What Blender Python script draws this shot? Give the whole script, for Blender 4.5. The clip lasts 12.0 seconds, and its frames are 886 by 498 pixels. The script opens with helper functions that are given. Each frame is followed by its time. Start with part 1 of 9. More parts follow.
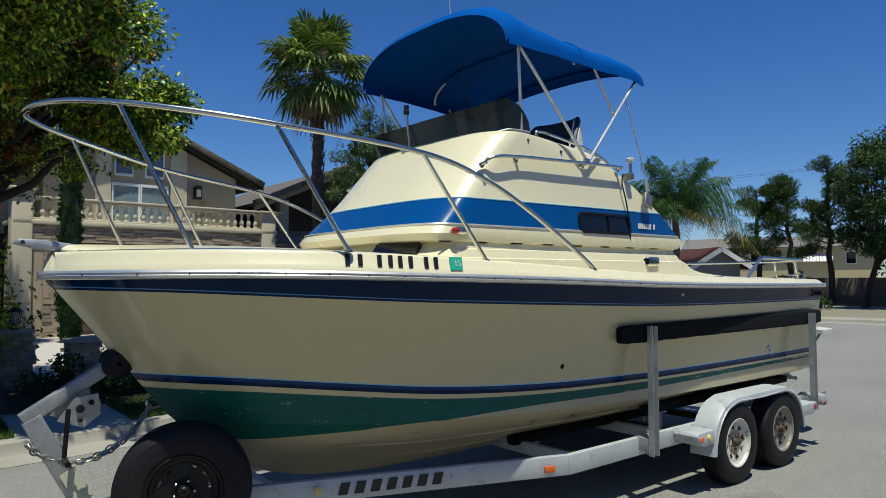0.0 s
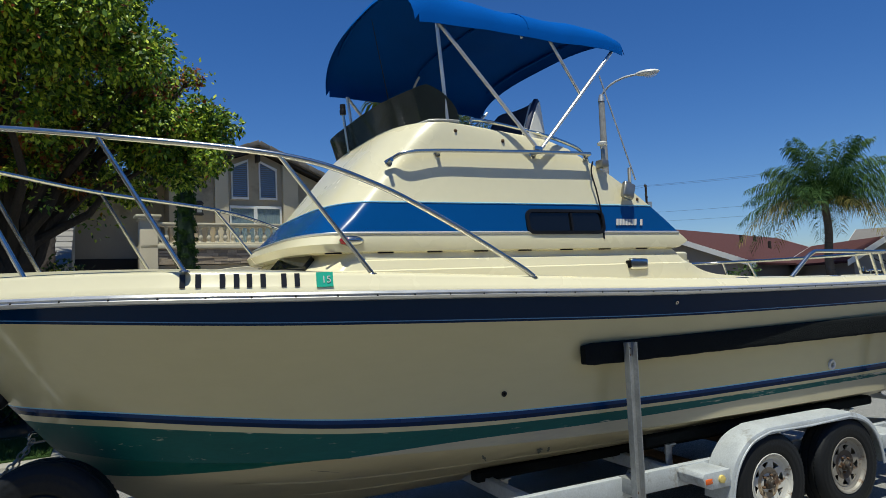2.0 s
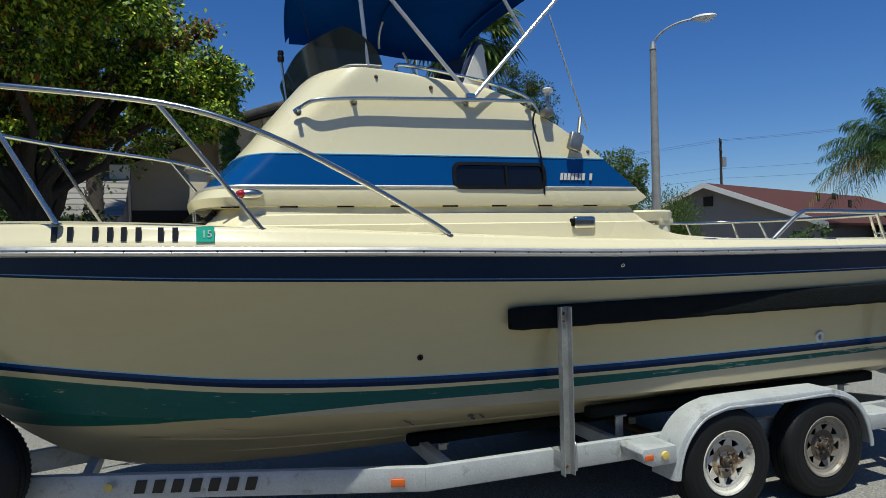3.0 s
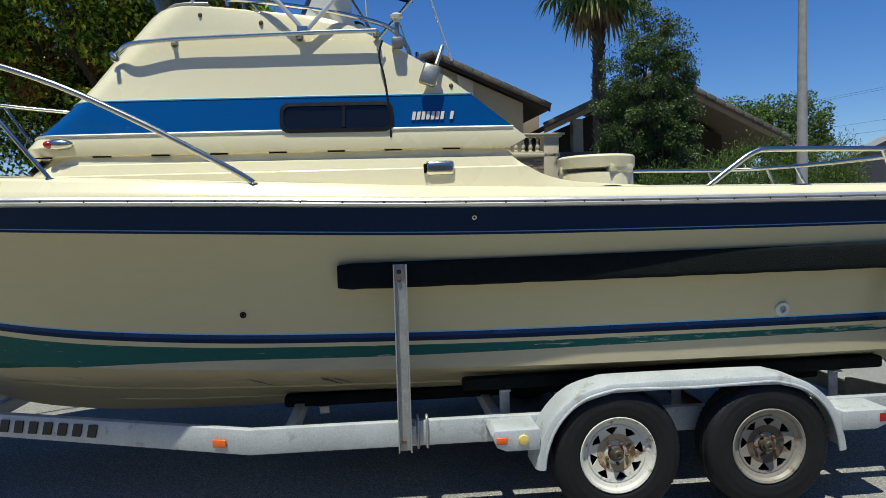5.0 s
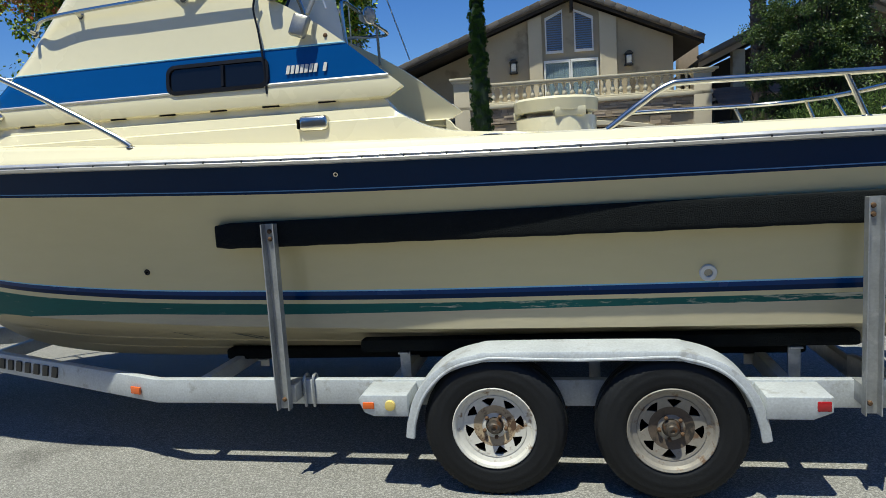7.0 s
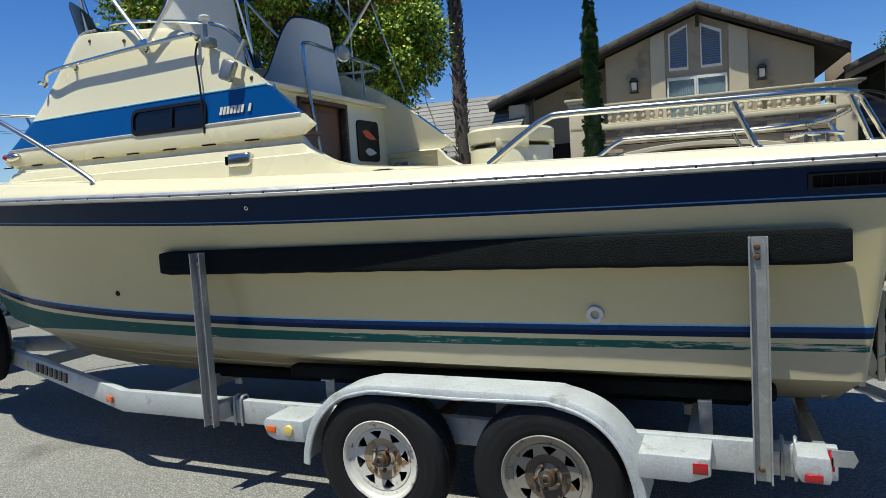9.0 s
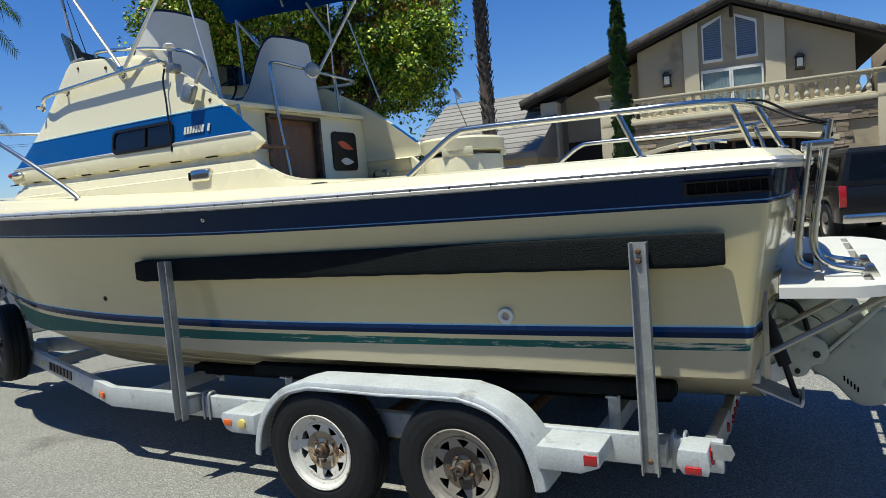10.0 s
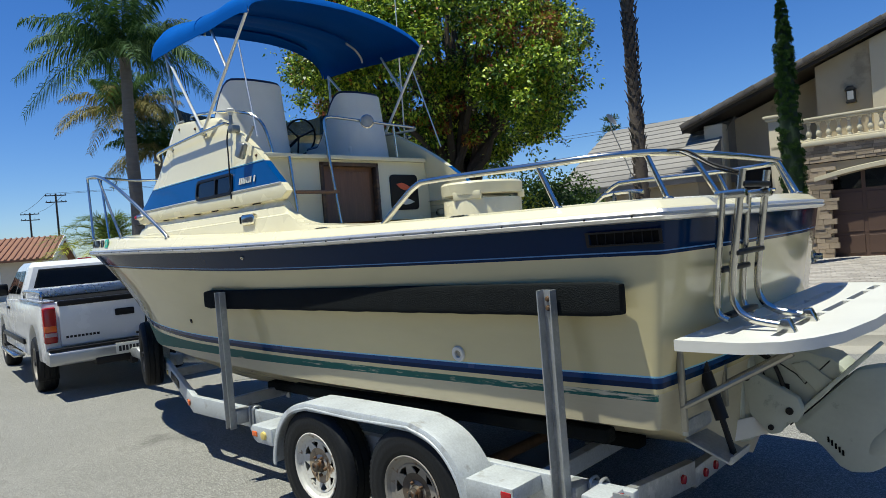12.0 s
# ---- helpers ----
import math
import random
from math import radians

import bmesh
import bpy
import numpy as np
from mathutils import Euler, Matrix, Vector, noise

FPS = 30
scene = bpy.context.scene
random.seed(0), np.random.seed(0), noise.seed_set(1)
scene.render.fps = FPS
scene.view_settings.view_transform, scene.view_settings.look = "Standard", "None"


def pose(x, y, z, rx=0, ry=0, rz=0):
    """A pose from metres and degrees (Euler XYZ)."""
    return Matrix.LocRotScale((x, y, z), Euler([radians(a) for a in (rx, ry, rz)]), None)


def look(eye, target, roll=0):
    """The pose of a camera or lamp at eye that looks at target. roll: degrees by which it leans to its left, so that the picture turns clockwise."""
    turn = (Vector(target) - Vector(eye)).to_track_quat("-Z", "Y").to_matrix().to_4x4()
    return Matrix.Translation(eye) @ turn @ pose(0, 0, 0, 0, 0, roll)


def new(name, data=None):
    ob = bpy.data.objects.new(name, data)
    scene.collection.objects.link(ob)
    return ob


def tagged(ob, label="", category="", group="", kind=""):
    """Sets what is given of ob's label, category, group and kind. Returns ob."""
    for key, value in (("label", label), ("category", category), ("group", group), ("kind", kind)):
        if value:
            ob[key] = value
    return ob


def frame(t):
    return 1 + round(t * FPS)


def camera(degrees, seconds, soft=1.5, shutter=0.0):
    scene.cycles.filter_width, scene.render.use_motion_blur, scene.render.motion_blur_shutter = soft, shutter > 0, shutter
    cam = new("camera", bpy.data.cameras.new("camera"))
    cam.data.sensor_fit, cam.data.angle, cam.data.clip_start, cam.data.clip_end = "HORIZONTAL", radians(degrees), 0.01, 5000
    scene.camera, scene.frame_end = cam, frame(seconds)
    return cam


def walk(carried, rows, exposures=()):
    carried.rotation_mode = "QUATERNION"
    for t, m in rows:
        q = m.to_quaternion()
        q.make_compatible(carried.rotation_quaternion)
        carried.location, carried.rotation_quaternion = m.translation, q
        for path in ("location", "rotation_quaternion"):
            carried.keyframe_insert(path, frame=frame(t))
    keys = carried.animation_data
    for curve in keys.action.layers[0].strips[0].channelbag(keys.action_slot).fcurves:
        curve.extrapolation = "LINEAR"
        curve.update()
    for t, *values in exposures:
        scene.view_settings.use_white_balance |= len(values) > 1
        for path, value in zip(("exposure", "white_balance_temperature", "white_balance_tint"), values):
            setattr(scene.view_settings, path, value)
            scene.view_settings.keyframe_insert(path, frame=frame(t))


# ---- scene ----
# ---------------- camera ----------------
cam = camera(66.6, 12.0, soft=0.75)
METRES, EYE, TILT, LEAN, TURN = 9.45, 1.79, 0.0, 0.0, -39.0
ROWS = [
    (0.0, 0.0, 0.0, 0.0, 0.01, 2.56, 0.31),
    (0.5, 0.0385, 0.014, 0.0015, 0.86, 2.31, 0.27),
    (1.0, 0.0709, 0.0389, 0.0038, 5.6, 3.84, 1.87),
    (1.5, 0.1159, 0.0581, 0.0015, 10.62, 2.6, 1.65),
    (2.0, 0.1511, 0.0809, 0.0018, 12.66, 3.42, 2.41),
    (2.5, 0.1886, 0.11, 0.0023, 15.26, 2.97, 3.31),
    (3.0, 0.2372, 0.1322, 0.0003, 18.66, -0.19, 1.42),
    (5.0, 0.4032, 0.2639, -0.01, 34.05, -3.31, 1.65),
    (5.5, 0.4444, 0.2932, -0.0111, 39.23, -6.81, -0.22),
    (6.0, 0.4714, 0.3272, -0.0124, 40.8, -5.53, -0.57),
    (6.5, 0.4943, 0.362, -0.0132, 44.66, -6.53, 1.59),
    (8.5, 0.5843, 0.4777, -0.0146, 60.53, -6.42, 3.97),
    (9.0, 0.5984, 0.5058, -0.0145, 62.33, -4.51, 3.52),
    (9.5, 0.6221, 0.5346, -0.014, 65.16, -3.24, 4.63),
    (10.0, 0.6501, 0.5563, -0.0127, 66.65, -4.38, 4.7),
    (10.5, 0.6637, 0.5802, -0.0132, 70.85, -2.89, 3.04),
    (11.0, 0.6764, 0.6115, -0.011, 76.28, -2.05, 4.16),
    (11.5, 0.6988, 0.6419, -0.0107, 80.89, -2.53, 4.01),
    (12.0, 0.7129, 0.6658, -0.0113, 82.41, -1.0, 4.71),
]
walk(cam, [(t, pose(0, -3.9, EYE, TILT, LEAN, TURN) @ pose(METRES * x, METRES * y, METRES * z, 90 + pitch, roll, yaw)) for t, x, y, z, yaw, pitch, roll in ROWS],
     [(0.0, -0.06), (2.0, -0.08), (3.0, -0.13), (5.5, 0.14), (6.5, 0.18), (8.5, 0.19), (10.5, 0.29), (12.0, 0.28)])

# ---------------- light ----------------
SUN_DIR = Vector((-0.13, -0.27, 1.0)).normalized()
world = bpy.data.worlds.new("sky")
scene.world = world
world.use_nodes = True
wn = world.node_tree
sky = wn.nodes.new("ShaderNodeTexSky")
sky.sky_type = "NISHITA"
sky.sun_disc = False
sky.sun_elevation = math.asin(SUN_DIR.z)
sky.sun_rotation = math.atan2(SUN_DIR.x, SUN_DIR.y)
sky.air_density, sky.dust_density, sky.ozone_density = 1.0, 0.0, 2.0
hue = wn.nodes.new("ShaderNodeHueSaturation")
hue.inputs["Saturation"].default_value = 1.3
wn.links.new(sky.outputs[0], hue.inputs["Color"])
deep = wn.nodes.new("ShaderNodeVectorMath")
deep.operation = "MULTIPLY"
deep.inputs[1].default_value = (0.76, 0.94, 1.29)
wn.links.new(hue.outputs[0], deep.inputs[0])
wn.links.new(deep.outputs[0], wn.nodes["Background"].inputs[0])
wn.nodes["Background"].inputs[1].default_value = 0.077
sun = new("sun", bpy.data.lights.new("sun", "SUN"))
sun.data.energy, sun.data.angle, sun.data.color = 5.0, radians(0.53), (0.97, 0.975, 0.835)
sun.matrix_world = look(SUN_DIR * 40, (0, 0, 0))

# ---------------- materials ----------------


def mat(name, base, rough=0.5, metal=0.0, var=0.12, scale=3.0, fine=60.0, bump=0.05, coat=0.0, coat_rough=0.085, stain=None, stain_at=0.62, stain_scale=2.0,
        each=0.0, island=0.0, stretch=(1, 1, 1), spec=0.5, depth=0.02, grit=1.0, wear=None, chips=0.0):
    """A surface with coarse and fine variation, relief, and stains of another colour."""
    m = bpy.data.materials.new(name)
    m.use_nodes = True
    n, l = m.node_tree.nodes, m.node_tree.links
    b = n["Principled BSDF"]
    b.inputs["Metallic"].default_value = metal
    b.inputs["Coat Weight"].default_value = coat
    b.inputs["Coat Roughness"].default_value = coat_rough
    b.inputs["Specular IOR Level"].default_value = spec
    tc = n.new("ShaderNodeTexCoord")
    mp = n.new("ShaderNodeMapping")
    mp.inputs["Scale"].default_value = stretch
    l.new(tc.outputs["Object"], mp.inputs[0])

    def noise_at(s, detail=4.0, r=0.6):
        t = n.new("ShaderNodeTexNoise")
        t.inputs["Scale"].default_value, t.inputs["Detail"].default_value, t.inputs["Roughness"].default_value = s, detail, r
        l.new(mp.outputs[0], t.inputs["Vector"])
        return t.outputs["Fac"]

    def maths(op, a, c):
        t = n.new("ShaderNodeMath")
        t.operation = op
        for i, v in enumerate((a, c)):
            if isinstance(v, (int, float)):
                t.inputs[i].default_value = v
            else:
                l.new(v, t.inputs[i])
        return t.outputs[0]
    coarse, grain = noise_at(scale), noise_at(fine, 3.0)
    val = maths("ADD", maths("MULTIPLY", maths("SUBTRACT", coarse, 0.5), 2.6 * var), maths("MULTIPLY", maths("SUBTRACT", grain, 0.5), 1.6 * var * grit))
    if each:
        oi = n.new("ShaderNodeObjectInfo")
        val = maths("ADD", val, maths("MULTIPLY", maths("SUBTRACT", oi.outputs["Random"], 0.5), each))
    if island:
        ge = n.new("ShaderNodeNewGeometry")
        val = maths("ADD", val, maths("MULTIPLY", maths("SUBTRACT", ge.outputs["Random Per Island"], 0.5), island))
    val = maths("ADD", val, 1.0)
    vm = n.new("ShaderNodeVectorMath")
    vm.operation = "SCALE"
    vm.inputs[0].default_value = base[:3]
    l.new(val, vm.inputs["Scale"])
    col = vm.outputs[0]
    if stain:
        mx = n.new("ShaderNodeMix")
        mx.data_type = "RGBA"
        mr = n.new("ShaderNodeMapRange")
        mr.inputs["From Min"].default_value, mr.inputs["From Max"].default_value = stain_at, stain_at + 0.09
        amount = noise_at(stain_scale, 7.0, 0.65)
        if wear:        # the paint is worn more towards one end
            sx = n.new("ShaderNodeSeparateXYZ")
            l.new(tc.outputs["Object"], sx.inputs[0])
            wr = n.new("ShaderNodeMapRange")
            wr.inputs["From Min"].default_value, wr.inputs["From Max"].default_value, wr.inputs["To Max"].default_value = wear
            l.new(sx.outputs[0], wr.inputs["Value"])
            amount = maths("ADD", amount, wr.outputs[0])
        l.new(amount, mr.inputs["Value"])
        l.new(mr.outputs[0], mx.inputs["Factor"])
        l.new(col, mx.inputs["A"])
        mx.inputs["B"].default_value = (*stain, 1)
        col = mx.outputs["Result"]
    l.new(col, b.inputs["Base Color"])
    l.new(maths("ADD", maths("MULTIPLY", maths("SUBTRACT", coarse, 0.5), 0.25), rough), b.inputs["Roughness"])
    if bump:
        bp = n.new("ShaderNodeBump")
        bp.inputs["Strength"].default_value, bp.inputs["Distance"].default_value = bump, depth
        l.new(grain, bp.inputs["Height"])
        l.new(bp.outputs[0], b.inputs["Normal"])
    if chips:           # loose grains of lighter and darker stone
        vo = n.new("ShaderNodeTexVoronoi")
        vo.inputs["Scale"].default_value = chips
        l.new(mp.outputs[0], vo.inputs["Vector"])
        sp = n.new("ShaderNodeSeparateXYZ")
        l.new(vo.outputs["Color"], sp.inputs[0])
        k = maths("ADD", maths("MULTIPLY", maths("POWER", sp.outputs[0], 2.0), 0.85), 0.72)
        v2 = n.new("ShaderNodeVectorMath")
        v2.operation = "SCALE"
        l.new(col, v2.inputs[0])
        l.new(k, v2.inputs["Scale"])
        l.new(v2.outputs[0], b.inputs["Base Color"])
    return m


CREAM = mat("cream_gelcoat", (0.74, 0.675, 0.46), 0.26, var=0.025, scale=1.2, fine=25, bump=0.01, coat=0.3)
HULLCREAM = mat("hull_gelcoat", (0.585, 0.51, 0.285), 0.2, var=0.05, scale=0.8, fine=12, bump=0.004, coat=0.55, coat_rough=0.03, spec=0.3, stain=(0.52, 0.43, 0.23), stain_at=0.66, stain_scale=0.9, stretch=(0.4, 1, 1.4))
BOTTOM = mat("bottom_gelcoat", (0.47, 0.415, 0.275), 0.4, var=0.1, scale=2, fine=18, bump=0.03, stain=(0.40, 0.35, 0.25), stain_at=0.60, stain_scale=1.6, stretch=(0.5, 1, 2.5))
NAVY = mat("navy_stripe", (0.0015, 0.017, 0.058), 0.10, var=0.1, scale=2, fine=30, bump=0.003, spec=0.12)
BOOTBLUE = mat("boot_stripe_blue", (0.001, 0.036, 0.14), 0.25, var=0.06, spec=0.22)
PINSTRIPE = mat("pinstripe_light_blue", (0.20, 0.50, 0.70), 0.25, var=0.05)
PINBLUE = mat("pinstripe_mid_blue", (0.05, 0.20, 0.46), 0.25, var=0.05)
CABINBLUE = mat("cabin_blue", (0.001, 0.062, 0.225), 0.16, var=0.05, scale=1.5, fine=20, bump=0.006, spec=0.4)
TEAL = mat("worn_teal_paint", (0.006, 0.100, 0.084), 0.5, var=0.2, scale=4, fine=40, bump=0.04, stain=(0.50, 0.47, 0.34), stain_at=0.645, stain_scale=17.0, stretch=(0.3, 1, 2.4), wear=(3.5, 8.0, 0.15), spec=0.22)
CHROME = mat("polished_steel", (0.60, 0.585, 0.53), 0.2, 1.0, var=0.1, bump=0.01)
DULLSTEEL = mat("dull_steel", (0.33, 0.32, 0.28), 0.38, 0.85, var=0.2, scale=9, fine=60, bump=0.05)
ALU = mat("rub_rail_metal", (0.70, 0.69, 0.66), 0.36, 0.75, var=0.1, scale=8, fine=80, bump=0.03)
GALV = mat("galvanised_steel", (0.40, 0.415, 0.42), 0.5, 0.7, var=0.25, scale=9, fine=70, bump=0.08, stain=(0.50, 0.51, 0.51), stain_at=0.55, stain_scale=14)
TRAILER = mat("silver_trailer_paint", (0.50, 0.53, 0.545), 0.45, 0.25, var=0.16, scale=6, fine=90, bump=0.08, grit=2.0, stain=(0.36, 0.365, 0.355), stain_at=0.575, stain_scale=8)
CARPET = mat("black_bunk_carpet", (0.010, 0.012, 0.0125), 0.95, var=0.45, scale=9, fine=180, bump=0.6, spec=0.15)
RUBBER = mat("tyre_rubber", (0.0085, 0.0095, 0.011), 0.6, var=0.35, scale=7, fine=60, bump=0.12, spec=0.3)
RIM = mat("white_painted_rim", (0.60, 0.585, 0.53), 0.45, 0.0, var=0.12, scale=12, fine=50, bump=0.05, stain=(0.20, 0.12, 0.06), stain_at=0.55, stain_scale=11)
RIMGREY = mat("dusty_grey_rim", (0.27, 0.25, 0.215), 0.55, 0.2, var=0.2, scale=12, fine=50, bump=0.05, stain=(0.16, 0.10, 0.06), stain_at=0.55, stain_scale=12)
RUST = mat("rusty_hub", (0.13, 0.075, 0.04), 0.8, 0.3, var=0.35, scale=20, fine=90, bump=0.3)
HUBSTEEL = mat("grimy_hub_steel", (0.10, 0.085, 0.07), 0.55, 0.6, var=0.35, scale=20, fine=90, bump=0.2, stain=(0.15, 0.07, 0.03), stain_at=0.52, stain_scale=18)
BLACK = mat("black_plastic", (0.009, 0.009, 0.010), 0.4, var=0.2, scale=10, spec=0.25)
# Near-black fill: the shade inside openings put into a colour.
DARK = mat("dark_void", (0.006, 0.006, 0.006), 0.9, var=0.2, spec=0.1)
WHITE = mat("white_plastic", (0.63, 0.62, 0.57), 0.4, var=0.04, scale=4, fine=40, bump=0.03)
SEATVINYL = mat("grey_white_vinyl", (0.72, 0.70, 0.63), 0.5, var=0.06, scale=5, fine=120, bump=0.08)
NAVYTRIM = mat("navy_vinyl_piping", (0.012, 0.02, 0.06), 0.5, var=0.1)
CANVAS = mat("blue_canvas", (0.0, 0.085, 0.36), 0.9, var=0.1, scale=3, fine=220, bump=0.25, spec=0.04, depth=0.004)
# Darker copy of the canvas: the shade beneath the top as colour.
CANVAS_SHADED = mat("shaded_blue_canvas", (0.0, 0.046, 0.23), 0.9, var=0.12, scale=3, fine=220, bump=0.25, spec=0.04, depth=0.004)
TEAK = mat("brown_wood_door", (0.21, 0.105, 0.052), 0.5, var=0.35, scale=14, fine=90, bump=0.12, stretch=(1, 1, 0.06))
OLDTEAK = mat("dark_weathered_wood", (0.085, 0.05, 0.03), 0.6, var=0.4, scale=9, fine=70, bump=0.15, stain=(0.20, 0.11, 0.05), stain_at=0.55, stain_scale=7)
ORANGE = mat("orange_lens", (0.75, 0.13, 0.015), 0.25, var=0.1, coat=0.4)
RED = mat("red_lens", (0.36, 0.008, 0.012), 0.22, var=0.1, coat=0.4)
YELLOWED = mat("yellowed_lens", (0.72, 0.55, 0.16), 0.35, var=0.1)
DRIVEGREY = mat("outdrive_paint", (0.47, 0.50, 0.43), 0.42, var=0.08, scale=6, fine=40, bump=0.04, stain=(0.18, 0.19, 0.16), stain_at=0.63, stain_scale=5)
LETTER = mat("black_vinyl_letter", (0.012, 0.012, 0.014), 0.4, var=0.1)
GREENTAG = mat("green_tag", (0.02, 0.45, 0.30), 0.4, var=0.05)
STICKER = mat("paper_label", (0.62, 0.62, 0.45), 0.6, var=0.1)
REDART = mat("red_decal", (0.72, 0.12, 0.05), 0.4, var=0.1)


def glass(name, col, rough=0.02, alpha=0.5, tint=(1, 1, 1)):
    """A pane: clear, tinted film over a gloss."""
    m = bpy.data.materials.new(name)
    m.use_nodes = True
    n, l = m.node_tree.nodes, m.node_tree.links
    b = n["Principled BSDF"]
    b.inputs["Base Color"].default_value = (*col, 1)
    b.inputs["Roughness"].default_value = rough
    tr = n.new("ShaderNodeBsdfTransparent")
    tr.inputs[0].default_value = (*tint, 1)
    mx = n.new("ShaderNodeMixShader")
    mx.inputs[0].default_value = alpha
    l.new(tr.outputs[0], mx.inputs[1])
    l.new(b.outputs[0], mx.inputs[2])
    l.new(mx.outputs[0], n["Material Output"].inputs[0])
    return m


SMOKE = glass("smoked_acrylic", (0.034, 0.042, 0.04), 0.10, 0.62, (0.36, 0.42, 0.40))
DARKGLASS = glass("dark_tinted_glass", (0.006, 0.007, 0.008), 0.03, 0.9, (0.2, 0.2, 0.2))
CLEAR = glass("clear_lens", (0.75, 0.78, 0.8), 0.05, 0.35)

# ---------------- building helpers ----------------


def thing(name, loc, label, category, group="", kind=""):
    """An Empty at the base of a thing."""
    e = new(name)
    e.empty_display_size = 0.1
    e.location = loc
    return tagged(e, label, category, group, kind)


def part(name, bm, material, parent=None, label="", smooth=True, angle=35):
    """Links a bmesh as one mesh object, under a thing or part."""
    me = bpy.data.meshes.new(name)
    if isinstance(bm, bmesh.types.BMesh):
        bmesh.ops.recalc_face_normals(bm, faces=bm.faces)
        bm.to_mesh(me)
        bm.free()
    else:
        me = bm
    mats = material if isinstance(material, (list, tuple)) else [material]
    for x in mats:
        me.materials.append(x)
    if smooth:
        me.shade_smooth()
        me.set_sharp_from_angle(angle=radians(angle))
    ob = new(name, me)
    return attach(ob, parent, label)


def attach(ob, parent, label=""):
    if parent is not None:
        ob.parent = parent
        if parent.type == "EMPTY":
            ob.matrix_parent_inverse = parent.matrix_basis.inverted()
        else:
            ob.matrix_parent_inverse = Matrix.Identity(4)
    if label:
        ob["label"] = label
    return ob


def piece(name, me, parent, m, label=""):
    """One more object on a shared mesh, at the world pose m."""
    ob = new(name, me)
    ob.matrix_basis = m
    return attach(ob, parent, label)


def mesh_of(name, bm, material, smooth=False, angle=35):
    me = bpy.data.meshes.new(name)
    bmesh.ops.recalc_face_normals(bm, faces=bm.faces)
    bm.to_mesh(me)
    bm.free()
    for x in (material if isinstance(material, (list, tuple)) else [material]):
        me.materials.append(x)
    if smooth:
        me.shade_smooth()
        me.set_sharp_from_angle(angle=radians(angle))
    return me


def B():
    return bmesh.new()


def box(bm, x0, y0, z0, x1, y1, z1, bevel=0.0, seg=2, m=None):
    m = m or Matrix.Identity(4)
    mm = m @ Matrix.Translation(((x0 + x1) / 2, (y0 + y1) / 2, (z0 + z1) / 2)) @ Matrix.Diagonal((abs(x1 - x0), abs(y1 - y0), abs(z1 - z0), 1))
    vs = bmesh.ops.create_cube(bm, size=1, matrix=mm)["verts"]
    if bevel:
        es = list({e for v in vs for e in v.link_edges})
        bmesh.ops.bevel(bm, geom=es, offset=bevel, segments=seg, affect="EDGES", profile=0.5)
    return bm


def beam(bm, a, b, w, h, bevel=0.0, up=(0, 0, 1)):
    """A box from a to b, w wide and h high."""
    a, b = Vector(a), Vector(b)
    d = (b - a).normalized()
    s = d.cross(Vector(up)).normalized()
    u = s.cross(d)
    m = Matrix((( d.x, s.x, u.x, 0), (d.y, s.y, u.y, 0), (d.z, s.z, u.z, 0), (0, 0, 0, 1)))
    m.translation = (a + b) / 2
    L = (b - a).length
    return box(bm, -L / 2, -w / 2, -h / 2, L / 2, w / 2, h / 2, bevel, m=m)


def prism(bm, pts, axis, a0, a1, bevel=0.0, m=None):
    """A polygon drawn across an axis and pushed along it from a0 to a1."""
    def put(u, v, a):
        p = {"x": (a, u, v), "y": (u, a, v), "z": (u, v, a)}[axis]
        return (m @ Vector(p)) if m else p
    lo = [bm.verts.new(put(u, v, a0)) for u, v in pts]
    hi = [bm.verts.new(put(u, v, a1)) for u, v in pts]
    fs = [bm.faces.new(lo), bm.faces.new(hi)]
    k = len(pts)
    for i in range(k):
        fs.append(bm.faces.new((lo[i], lo[(i + 1) % k], hi[(i + 1) % k], hi[i])))
    if bevel:
        bmesh.ops.recalc_face_normals(bm, faces=fs)
        es = list({e for f in fs for e in f.edges if len(e.link_faces) == 2 and e.calc_face_angle(0) > 0.5})
        bmesh.ops.bevel(bm, geom=es, offset=bevel, segments=2, affect="EDGES", profile=0.5)
    return bm


def spline(pts, n=8, closed=False):
    """Points of a smooth curve through pts."""
    P = [Vector(p) for p in pts]
    k = len(P)
    out = []
    for i in range(k if closed else k - 1):
        g = (lambda j: P[j % k]) if closed else (lambda j: P[max(0, min(k - 1, j))])
        a, b, c, d = g(i - 1), g(i), g(i + 1), g(i + 2)
        for s in range(n):
            t = s / n
            out.append(0.5 * (2 * b + (c - a) * t + (2 * a - 5 * b + 4 * c - d) * t * t + (3 * b - a - 3 * c + d) * t ** 3))
    if not closed:
        out.append(P[-1])
    return out


